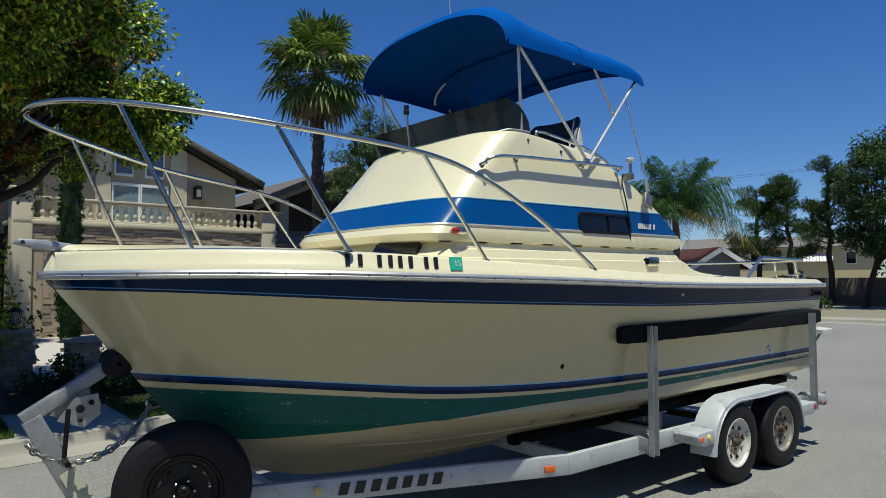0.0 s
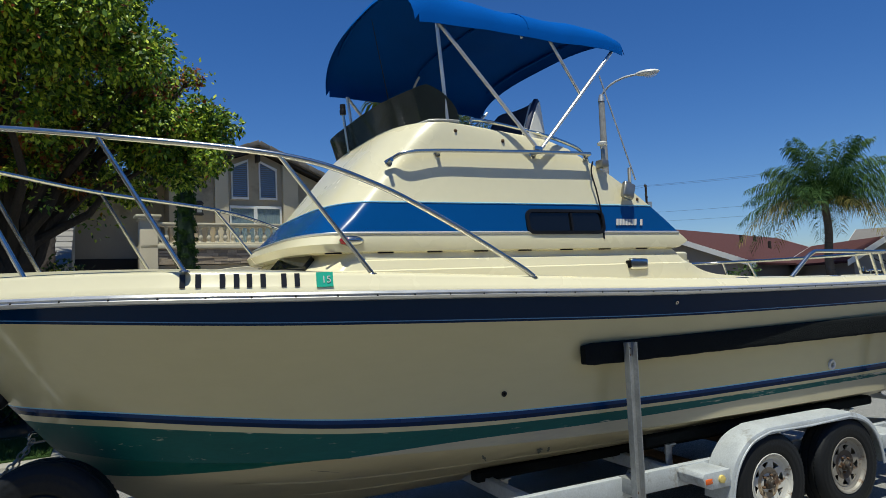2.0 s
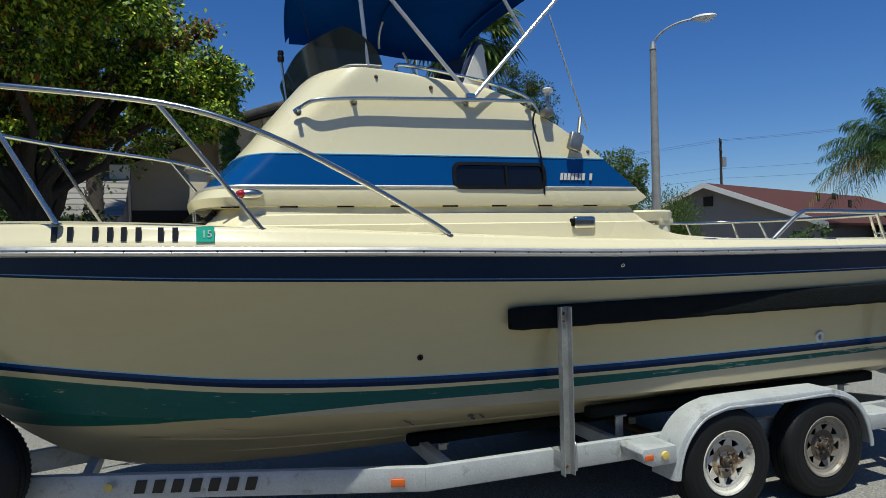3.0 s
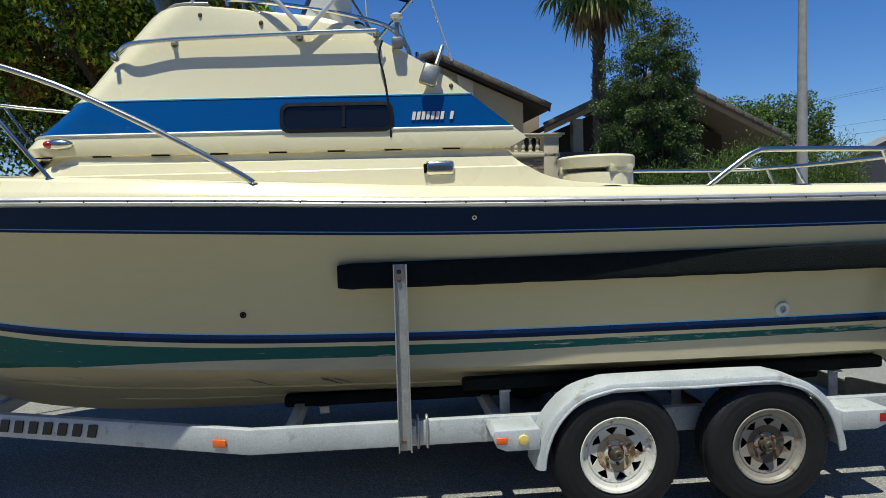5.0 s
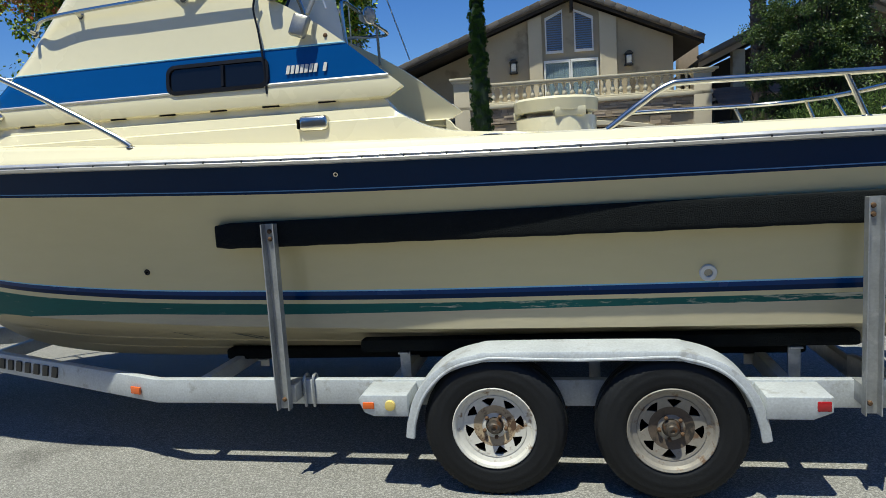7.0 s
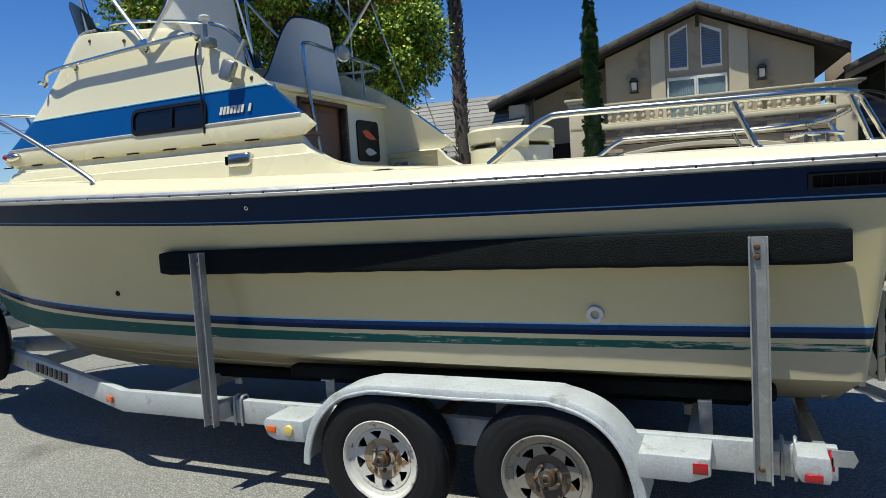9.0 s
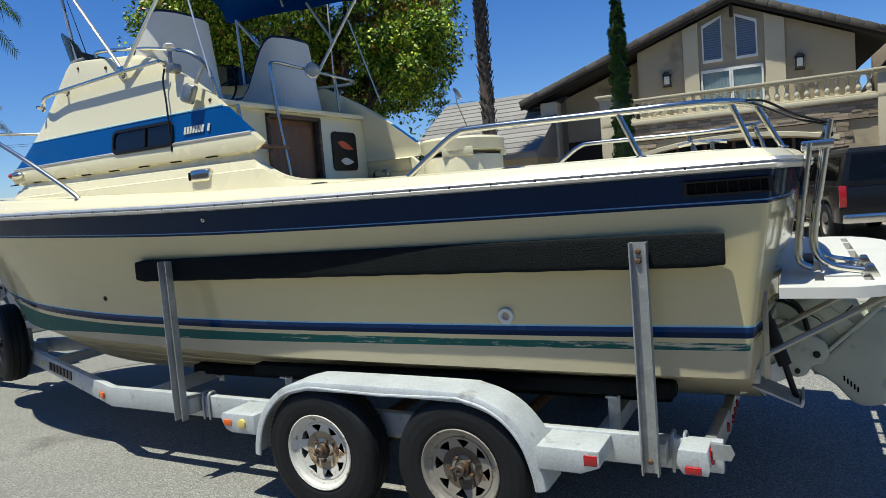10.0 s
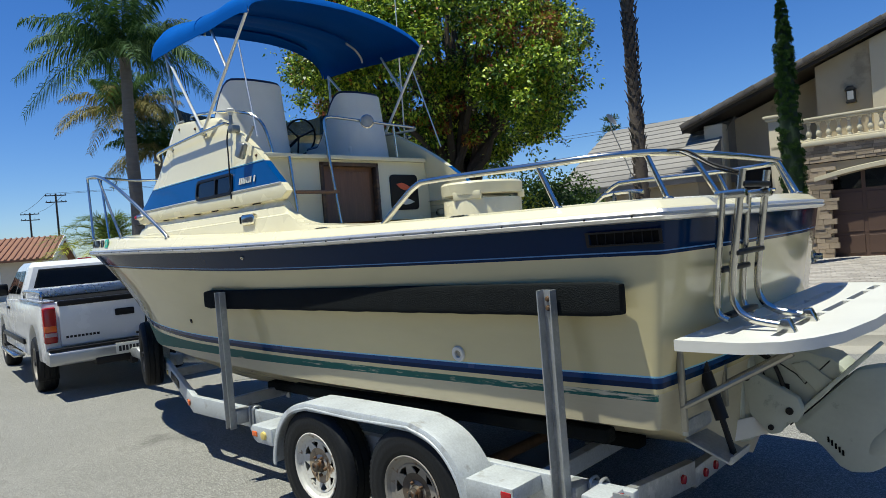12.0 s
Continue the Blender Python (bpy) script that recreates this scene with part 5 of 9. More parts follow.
# guide posts: galvanised channels with brackets
def guide_post(x, side):
    y = CY + side * 1.18
    bm = B()
    w = 0.036
    pts = [(-w, 0.022), (w, 0.022), (w, -0.026), (w - 0.006, -0.026), (w - 0.009, 0.015), (-w + 0.009, 0.015), (-w + 0.006, -0.026), (-w, -0.026)]
    prism(bm, [(x + u, y + (v if side < 0 else -v)) for u, v in pts], "z", 0.41, 1.415)
    post = part("guide_post", bm, GALV, trailer, "galvanised channel guide post")
    for z in (1.375, 1.335, 0.46):
        bm = B()
        lathe(bm, [(0.0, 0.014), (0.009, 0.013), (0.013, 0.006), (0.013, 0)], 8, Matrix.Translation((x - 0.004, y - side * 0.0155, z)) @ (RX90 if side < 0 else RX90.inverted()))
        part("bolt", bm, RUST, post)
    bm = B()
    box(bm, x - 0.03, min(y - side * 0.02, CY + side * 1.03), 0.44, x + 0.06, max(y - side * 0.02, CY + side * 1.03), 0.54, 0.004)
    part("post_bracket", bm, GALV, post)
    for dx in (0.075, 0.125):
        bm = B()
        tube(bm, spline([(x + dx, CY + side * 1.068, 0.385), (x + dx, CY + side * 1.068, 0.53), (x + dx, CY + side * 1.035, 0.556), (x + dx, CY + side * 0.998, 0.53), (x + dx, CY + side * 0.998, 0.385)], 5), 0.008, 6)
        part("u_bolt", bm, GALV, post)


for side in (-1, 1):
    for x in (4.60, 7.48):
        guide_post(x, side)
    # long carpeted side guide
    bm = B()
    yy = CY + side * 1.115
    rows = []
    for i in range(49):
        s = i / 48
        x = 4.27 + (7.81 - 4.27) * s
        z = 1.355 + 0.014 * s
        hh = 0.073 - 0.004 * (1 - s)
        wob = 0.0015 * math.sin(i * 2.1) + 0.001 * math.sin(i * 5.3)
        k = 1.0 if 0 < i < 48 else 0.86
        ring = []
        for a in range(16):
            q = 2 * math.pi * (a + 0.5) / 16
            c, sn = math.cos(q), math.sin(q)
            ring.append(Vector((x, yy + 0.030 * k * abs(c) ** 0.35 * (1 if c > 0 else -1), z + (hh * k + wob * (sn < 0)) * abs(sn) ** 0.3 * (1 if sn > 0 else -1))))
        rows.append(ring)
    V = loft(bm, rows, closed=True)
    bm.faces.new(V[0])
    bm.faces.new(V[-1])
    part("side_guide", bm, CARPET, trailer, "long black carpeted side guide board")
# fenders
FP = [(5.285, 0.305), (5.30, 0.40), (5.345, 0.52), (5.42, 0.62), (5.52, 0.695), (5.66, 0.738), (5.80, 0.75), (6.55, 0.75), (6.68, 0.738), (6.81, 0.695), (6.91, 0.62), (6.98, 0.52), (7.02, 0.40), (7.035, 0.315)]
for side in (-1, 1):
    fp = spline([(x, 0, z) for x, z in FP], 4)
    c = Vector((6.16, 0, 0.30))
    bm = B()
    y0, y1 = CY + side * 1.07, CY + side * 1.285
    sec = [(y0, 0.0), (y1 - side * 0.03, 0.0), (y1 - side * 0.008, -0.006), (y1, -0.022), (y1, -0.05), (y1 - side * 0.005, -0.05), (y1 - side * 0.006, -0.024), (y1 - side * 0.02, -0.010), (y0, -0.006)]
    rows = []
    for i, p in enumerate(fp):
        t = (fp[min(i + 1, len(fp) - 1)] - fp[max(i - 1, 0)]).normalized()
        nrm = Vector((-t.z, 0, t.x))
        rows.append([Vector((p.x, y, p.z)) + nrm * o for y, o in sec])
    V = loft(bm, rows, closed=True)
    bm.faces.new(V[0])
    bm.faces.new(V[-1])
    fen = part("fender", bm, TRAILER, trailer, "worn silver-white tandem fender")
    bm = B()
    tube(bm, [Vector((p.x, y1 - side * 0.002, p.z)) + Vector((p.x - c.x, 0, p.z - c.z)).normalized() * -0.046 for p in fp], 0.0085, 8)
    part("rolled_edge", bm, TRAILER, fen)
    # step boxes with lamps
    for prof, nm in (([(5.05, 0.50), (5.08, 0.435), (5.13, 0.415), (5.31, 0.415), (5.31, 0.528), (5.07, 0.528)], "front_step"), ([(7.0, 0.42), (7.20, 0.42), (7.285, 0.455), (7.285, 0.528), (7.0, 0.528)], "rear_step")):
        bm = B()
        prism(bm, prof, "y", CY + side * 1.06, CY + side * 1.285, 0.006)
        part(nm, bm, TRAILER, trailer)
    bm = B()
    box(bm, 5.075, CY + side * 1.283 - 0.008, 0.455, 5.135, CY + side * 1.283 + 0.008, 0.49, 0.004)
    part("marker_lamp", bm, ORANGE, trailer, "orange marker lamp")
    bm = B()
    lathe(bm, [(0.028, 0), (0.026, 0.014), (0, 0.02)], 16, Matrix.Translation((5.22, CY + side * 1.285, 0.475)) @ (RX90 if side < 0 else RX90.inverted()))
    part("yellow_reflector", bm, YELLOWED, trailer)
    bm = B()
    box(bm, 7.215, CY + side * 1.278 - 0.012, 0.46, 7.275, CY + side * 1.278 + 0.014, 0.508, 0.005)
    part("red_reflector", bm, RED, trailer)
    # rear lamp box and plate past the aft post
    bm = B()
    prism(bm, [(7.59, 0.485), (7.615, 0.44), (7.715, 0.44), (7.725, 0.475), (7.715, 0.545), (7.60, 0.548)], "y", CY + side * 1.06, CY + side * 1.215, 0.006)
    part("lamp_box", bm, TRAILER, trailer)
    bm = B()
    box(bm, 7.625, CY + side * 1.213 - 0.012, 0.445, 7.69, CY + side * 1.213 + 0.012, 0.478, 0.005)
    part("tail_lamp", bm, RED, trailer, "red trailer tail lamp")
    bm = B()
    box(bm, 7.718, CY + side * 1.13 - 0.04, 0.475, 7.735, CY + side * 1.13 + 0.04, 0.54, 0.005)
    part("tail_lamp", bm, RED, trailer, "red trailer tail lamp")
    bm = B()
    prism(bm, [(7.725, 0.50), (7.80, 0.50), (7.815, 0.53), (7.80, 0.565), (7.725, 0.565)], "y", CY + side * 1.16, CY + side * 1.17)
    part("tie_lug", bm, GALV, trailer)
bm = B()
for side in (-1, 1):
    beam(bm, (7.70, CY + side * 1.03, 0.465), (7.70, CY + side * 0.36, 0.395), 0.05, 0.12, 0.005)
beam(bm, (7.70, CY - 0.37, 0.37), (7.70, CY + 0.37, 0.37), 0.05, 0.10, 0.005)
part("rear_crossmember", bm, GALV, trailer, "galvanised rear crossmember with red lamps")
for y, z in ((-0.51, 0.41), (-0.25, 0.365), (-0.12, 0.365), (0.02, 0.365), (0.25, 0.365), (0.51, 0.41)):
    bm = B()
    lathe(bm, [(0.024, 0), (0.022, 0.012), (0, 0.016)], 12, Matrix.Translation((7.725, CY + y, z)) @ RY90)
    part("rear_reflector", bm, RED, trailer)


# a wheel: tyre with tread, slotted rim, rusty hub
def wheel_parts(name, R, W, rim_mat, slots, parent, rr=0.205, black=False, centre=None):
    """Meshes for a wheel that turns about y, outer face to -y, centre at the origin."""
    bm = B()
    h = W / 2
    prof = [(rr - 0.012, -h * 0.78), (rr + 0.004, -h * 0.86), (rr + 0.02, -h * 0.93), (rr + 0.026, -h * 0.965), (rr + 0.034, -h * 0.955), (R * 0.72, -h * 1.0), (R * 0.775, -h * 1.012), (R * 0.785, -h * 0.995), (R * 0.84, -h * 1.0), (R * 0.885, -h * 0.985), (R * 0.895, -h * 0.955), (R * 0.93, -h * 0.93), (R * 0.975, -h * 0.80), (R * 0.99, -h * 0.55), (R * 0.985, -h * 0.52), (R * 0.985, -h * 0.46), (R, -h * 0.44), (R, -h * 0.05), (R * 0.985, -h * 0.03)]
    prof = prof + [(r, -z) for r, z in reversed(prof)]
    lathe(bm, prof, 144, RX90)
    for v in bm.verts:      # tread blocks cut into the shoulders and ribs
        r = v.co.xz.length
        if R * 0.87 < r < R * 0.987:
            a = math.atan2(v.co.z, v.co.x) + (0.02 if v.co.y > 0 else 0.0)
            k = round(a / (2 * math.pi) * 144)
            if k % 2 == 0:
                f = (r - 0.008) / r
                v.co.x *= f
                v.co.z *= f
    tyre = mesh_of("tyre", bm, RUBBER, True, 40)
    bm = B()
    rim_prof = [(rr - 0.004, h * 0.8), (rr - 0.03, h * 0.55), (rr - 0.03, -h * 0.45), (rr - 0.012, -h * 0.62), (rr - 0.004, -h * 0.80), (rr + 0.006, -h * 0.90), (rr + 0.001, -h * 0.94), (rr - 0.010, -h * 0.88), (rr - 0.02, -h * 0.70), (rr - 0.045, -h * 0.58)]
    lathe(bm, [(r, -z) for r, z in rim_prof], 48, RX90)
    r1, r0 = rr - 0.044, 0.066
    n = slots
    def ringpt(r, a):
        y = -h * 0.40 + (-h * 0.16) * (r - r0) / (r1 - r0)
        return Vector((r * math.cos(a), y, r * math.sin(a)))
    cuts = [(0.0, 0.0), (0.42, 0.0), (0.45, 0.05), (0.50, 0.10), (0.60, 0.17), (0.70, 0.23), (0.80, 0.29), (0.855, 0.27), (0.88, 0.0), (1.0, 0.0)]
    if black:
        cuts = [(0.0, 0.0), (0.4, 0.0), (0.72, 0.0), (0.73, 0.22), (0.76, 0.28), (0.82, 0.28), (0.85, 0.22), (0.86, 0.0), (1.0, 0.0)]
    wdt = 2 * math.pi / n
    for k in range(n):      # the disc between its slots
        rows = []
        for q, w in cuts:
            a, b = (k + 0.5 + w) * wdt, (k + 1.5 - w) * wdt
            rows.append([ringpt(r0 + (r1 - r0) * q, a + (b - a) * i / 8) for i in range(9)])
        loft(bm, rows, mats=[1, 1] + [0] * 11)
    bmesh.ops.remove_doubles(bm, verts=bm.verts, dist=0.0008)
    bmesh.ops.solidify(bm, geom=[f for f in bm.faces if max(v.co.xz.length for v in f.verts) < r1 + 0.003], thickness=0.006)
    lathe(bm, [(r0 + 0.004, h * 0.42), (r0 - 0.015, h * 0.50), (0.045, h * 0.50)], 32, RX90)
    rim = mesh_of("rim", bm, [rim_mat, centre or rim_mat], True, 30)
    bm = B()
    lathe(bm, [(0.062, h * 0.43), (0.058, h * 0.455), (0.042, h * 0.47), (0.036, h * 0.70), (0.030, h * 0.72), (0.029, h * 0.92), (0.024, h * 0.97), (0.012, h * 0.985), (0.010, h * 0.93), (0, h * 0.93)], 20, RX90)
    hub = mesh_of("hub", bm, HUBSTEEL if not black else BLACK, True, 30)
    bm = B()
    lathe(bm, [(0.010, 0), (0.010, 0.016), (0.005, 0.02), (0, 0.02)], 6, RX90)
    nut = mesh_of("wheel_nut", bm, RUST if not black else CHROME, False)
    # Flat near-black disc, so that the slots read dark.
    bm = B()
    lathe(bm, [(rr - 0.03, -0.02), (0.0, -0.02)], 24, RX90)
    back = mesh_of("brake_drum", bm, DARK, False)
    return tyre, rim, hub, nut, back


def wheel(parent, c, meshes, turn=0.0, spin=0.0, nuts=5, drum=True):
    tyre, rim, hub, nut, back = meshes
    m = Matrix.Translation(c) @ Matrix.Rotation(turn, 4, "Z") @ Matrix.Rotation(spin, 4, "Y")
    e = piece("wheel", tyre, parent, m)
    for nm, me in (("rim", rim), ("hub", hub), ("brake_drum", back))[: 3 if drum else 2]:
        ob = new(nm, me)
        ob.parent = e
    for k in range(nuts):
        a = 2 * math.pi * k / nuts
        ob = new("wheel_nut", nut)
        ob.parent = e
        ob.matrix_basis = Matrix.Translation((0.057 * math.cos(a), -0.048, 0.057 * math.sin(a)))
    return e


RUSTYDISC = mat("rust_stained_paint", (0.40, 0.31, 0.20), 0.6, 0.0, var=0.3, scale=9, fine=60, bump=0.1, stain=(0.10, 0.055, 0.03), stain_at=0.48, stain_scale=14)
DARKDISC = mat("brown_grimy_disc", (0.10, 0.075, 0.055), 0.65, 0.1, var=0.35, scale=9, fine=60, bump=0.1, stain=(0.03, 0.025, 0.02), stain_at=0.5, stain_scale=12)
W1 = wheel_parts("white", 0.36, 0.20, RIM, 8, trailer, centre=RUSTYDISC)
W2 = wheel_parts("grey", 0.36, 0.20, RIMGREY, 8, trailer, centre=DARKDISC)
wheel(trailer, (5.74, -0.805, 0.351), W1, 0, 0.2)
wheel(trailer, (6.59, -0.805, 0.351), W2, 0, 0.5)
wheel(trailer, (5.74, 2 * CY + 0.805, 0.351), W1, math.pi, 0.3)
wheel(trailer, (6.59, 2 * CY + 0.805, 0.351), W2, math.pi, 0.9)
WB = wheel_parts("spare", 0.37, 0.20, BLACK, 12, trailer, rr=0.20, black=True)
wheel(trailer, (1.29, 0.03, 0.62), WB, radians(-18), 0.1, drum=False)
bm = B()
box(bm, 1.20, 0.06, 0.50, 1.36, 0.22, 0.72, 0.006)
part("spare_bracket", bm, GALV, trailer)
# winch post, arm and bow stop
bm = B()
beam(bm, (0.86, CY, 0.50), (0.58, CY, 1.05), 0.08, 0.10, 0.006, up=(1, 0, 0))
post = part("winch_post", bm, GALV, trailer, "galvanised winch post")
bm = B()
beam(bm, (0.54, CY, 1.04), (0.98, CY, 1.31), 0.07, 0.075, 0.006)
part("winch_arm", bm, GALV, post)
bm = B()
lathe(bm, [(0.012, -0.075), (0.055, -0.075), (0.085, -0.05), (0.088, -0.02), (0.06, 0), (0.088, 0.02), (0.085, 0.05), (0.055, 0.075), (0.012, 0.075)], 24, Matrix.Translation((1.005, CY, 1.315)) @ RX90)
part("bow_stop", bm, RUBBER, post, "black rubber bow stop roller")
bm = B()
prism(bm, [(0.69, 1.035), (0.775, 1.15), (0.89, 1.165), (0.905, 1.05), (0.82, 0.985)], "y", CY - 0.11, CY - 0.10)
prism(bm, [(0.69, 1.035), (0.775, 1.15), (0.89, 1.165), (0.905, 1.05), (0.82, 0.985)], "y", CY + 0.10, CY + 0.11)
lathe(bm, [(0.07, -0.1), (0.07, -0.09), (0.03, -0.085), (0.03, 0.085), (0.07, 0.09), (0.07, 0.1)], 20, Matrix.Translation((0.84, CY, 1.09)) @ RX90)
w = part("winch", bm, GALV, post, "hand winch between steel plates")
for x, z, r in ((0.80, 1.09, 0.022), (0.855, 1.12, 0.014), (0.80, 1.03, 0.012)):
    bm = B()
    lathe(bm, [(r, 0.0), (r, 0.012), (r * 0.6, 0.016), (0, 0.016)], 12, Matrix.Translation((x, CY - 0.11, z)) @ RX90)
    part("shaft_nut", bm, BLACK, w)
bm = B()
beam(bm, (0.74, CY - 0.13, 1.10), (0.72, CY - 0.14, 0.82), 0.028, 0.01)
rod(bm, (0.72, CY - 0.14, 0.83), (0.72, CY - 0.26, 0.83), 0.016, 8)
part("crank", bm, BLACK, w)
bm = B()
box(bm, -0.052, -0.045, -0.10, -0.049, 0.045, 0.10, m=Matrix.Translation((0.80, CY - 0.0, 0.66)) @ Matrix.Rotation(radians(-27), 4, "Y") @ Matrix.Rotation(radians(90), 4, "Z"))
part("warning_label", bm, STICKER, post, "pale paper warning label")
# chain from the post to the bow eye: one object of links
def chain(pts, link=0.045):
    bm = B()
    P = spline(pts, 14)
    acc, i = 0.0, 0
    for a, b in zip(P, P[1:]):
        acc += (b - a).length
        if acc >= link * 0.72:
            acc = 0.0
            d = (b - a).normalized()
            q = d.to_track_quat("X", "Z").to_matrix().to_4x4()
            m = Matrix.Translation(a) @ q @ Matrix.Rotation(radians(90 * (i % 2)), 4, "X")
            tube(bm, [m @ Vector((0.5 * link * math.cos(t) , 0.3 * link * math.sin(t), 0)) for t in (2 * math.pi * k / 8 for k in range(8))], 0.0055, 5, closed=True)
            i += 1
    return bm


part("safety_chain", chain([(0.56, CY - 0.05, 0.93), (0.66, CY - 0.10, 0.84), (0.85, CY - 0.10, 0.80), (1.05, CY - 0.06, 0.88), (1.2, CY, 1.05)]), DULLSTEEL, trailer, "steel safety chain")
part("safety_chain", chain([(0.56, CY + 0.05, 0.90), (0.7, CY + 0.08, 0.78), (0.9, CY + 0.08, 0.77), (1.1, CY + 0.03, 0.90), (1.2, CY, 1.05)]), GALV, trailer)
bm = B()
tube(bm, spline([(1.25, CY, 1.09), (1.19, CY, 1.085), (1.175, CY, 1.055), (1.20, CY, 1.03), (1.27, CY, 1.035)], 6), 0.008, 6)
part("bow_eye", bm, CHROME, boat)


# ---------------- ground ----------------
ASPHALT = mat("grey_asphalt", (0.222, 0.217, 0.20), 0.92, var=0.16, grit=4.0, scale=0.5, fine=60, bump=0.8, spec=0.2, depth=0.01, stain=(0.165, 0.16, 0.148), stain_at=0.62, stain_scale=0.5, chips=150)
CONCRETE = mat("pale_concrete", (0.31, 0.29, 0.245), 0.9, var=0.18, scale=0.8, fine=80, bump=0.3, spec=0.25, stain=(0.30, 0.28, 0.24), stain_at=0.62, stain_scale=0.8)
PAVER = mat("grey_pavers", (0.36, 0.33, 0.30), 0.9, var=0.1, each=0.35, island=0.4, bump=0.3, spec=0.2)
SOIL = mat("dark_planting_soil", (0.06, 0.05, 0.035), 0.95, var=0.4, scale=2, fine=60, bump=0.8, spec=0.1)
GRASS = mat("lawn_green", (0.04, 0.08, 0.018), 0.9, var=0.3, scale=3, fine=120, bump=0.8, spec=0.15)
EARTH = mat("far_ground", (0.22, 0.20, 0.15), 0.95, var=0.2, scale=0.05, fine=3, bump=0.1, spec=0.1)
bm = B()
box(bm, -1500, -1500, -0.5, 1500, 1500, -0.02)
tagged(part("ground", bm, EARTH, smooth=False), "dry pale earth reaching the horizon", "ground", kind="structure")
bm = B()
prism(bm, [(-160, -14), (80, -14), (80, 60), (-160, 60)], "z", -0.3, 0.0)
tagged(part("road", bm, ASPHALT, smooth=False), "weathered grey asphalt street", "road", kind="structure")
TAR = mat("dark_crack_filler", (0.035, 0.034, 0.033), 0.7, var=0.3)
rc = random.Random(11)
for x0, y0, x1, y1, n in ((9, -4.5, 24, -1.0, 40), (10, -1.6, 26, 3.5, 44), (-4, -2.2, 9, -1.75, 40), (12, 1.5, 15, -6, 26), (3, -2.9, 7.5, -2.3, 18)):
    bm = B()
    a, b = [], []
    wob = 0.0
    for i in range(n + 1):
        s = i / n
        wob = wob * 0.8 + rc.uniform(-0.08, 0.08)
        x, y = x0 + (x1 - x0) * s, y0 + (y1 - y0) * s + wob
        w = rc.uniform(0.003, 0.009)
        a.append((x - w * 0.4, y - w, 0.004))
        b.append((x + w * 0.4, y + w, 0.004))
    loft(bm, [a, b])
    tagged(part("road_crack", bm, TAR, smooth=False), "thin dark crack in the asphalt", "crack", kind="structure")
# Unseen wall added to cut the low sky's fill on the port side.
bm = B()
box(bm, -45, -12.4, -0.1, 40, -12.0, 5.2)
tagged(part("wall_south", bm, mat("unseen_wall_tan", (0.30, 0.26, 0.20), 0.9, var=0.2, scale=0.4, fine=20, bump=0.2), smooth=False), "plain tan wall, unseen, added behind the camera", "wall", kind="structure")
KERB = [(-160, 4.15), (-20, 4.2), (-8, 4.24), (-3, 4.265), (-0.6, 4.28), (1.1, 4.31), (2.7, 4.56), (5, 5.1), (9, 6.4), (14, 8.8), (19, 11.2), (24, 11.6), (27.2, 9.8), (28.5, 7.0), (28.9, 4.5), (29.2, -6), (29.5, -14.0)]
ks = [Vector((x, y, 0)) for x, y in KERB]
kp = spline([(p.x, p.y, 0) for p in ks[1:]], 5)
kp = [ks[0]] + kp


def kerb_off(o):
    out = []
    for i, p in enumerate(kp):
        t = (kp[min(i + 1, len(kp) - 1)] - kp[max(i - 1, 0)]).normalized()
        out.append(p + Vector((-t.y, t.x, 0)) * o)
    return out


bm = B()
prof = [(-0.45, 0.004), (-0.02, 0.012), (0.0, 0.03), (0.03, 0.13), (0.05, 0.145), (0.17, 0.15)]
loft(bm, [[p + Vector((0, 0, z)) for p in kerb_off(o)] for o, z in prof])
tagged(part("kerb", bm, CONCRETE), "pale concrete kerb and gutter", "kerb", kind="structure")
bm = B()
a = [p + Vector((0, 0, 0.151)) for p in kerb_off(0.17)]
b = [p + Vector((0, 0, 0.151)) for p in kerb_off(1.5)]
loft(bm, [a, b])
for f in bm.faces:
    f.normal_update()
    if f.normal.z < 0:
        f.normal_flip()
tagged(part("pavement", bm, CONCRETE), "pale concrete footpath along the street", "pavement", kind="structure")
bm = B()
outer = kerb_off(1.5)
for p, q in zip(outer, outer[1:]):
    if p.x >= 27.0 and q.x >= 27.0:
        fs = [(p.x, p.y), (q.x, q.y), (90, q.y), (90, p.y)]
    else:
        fs = [(p.x, p.y), (q.x, q.y), (q.x, 70), (p.x, 70)]
    vs = [bm.verts.new((x, y, 0.144)) for x, y in fs]
    bm.faces.new(vs)
tagged(part("front_yard", bm, EARTH, smooth=False), "bare ground behind the footpath", "yard", kind="structure")
bm = B()
prism(bm, [(3.6, 6.8), (9.0, 8.6), (13.0, 11.0), (13.0, 20.5), (-1.0, 20.5), (-1.0, 11.0)], "z", 0.10, 0.158)
drive = tagged(part("driveway", bm, PAVER, smooth=False), "grey interlocking paver driveway before the house", "driveway", kind="structure")
bm = B()
prism(bm, [(-14, 5.9), (3.4, 6.1), (3.4, 7.4), (-1.2, 11.0), (-14, 11)], "z", 0.10, 0.165)
tagged(part("planting_bed", bm, SOIL, smooth=False), "dark shaded planting bed beside the footpath", "planting bed", kind="structure")

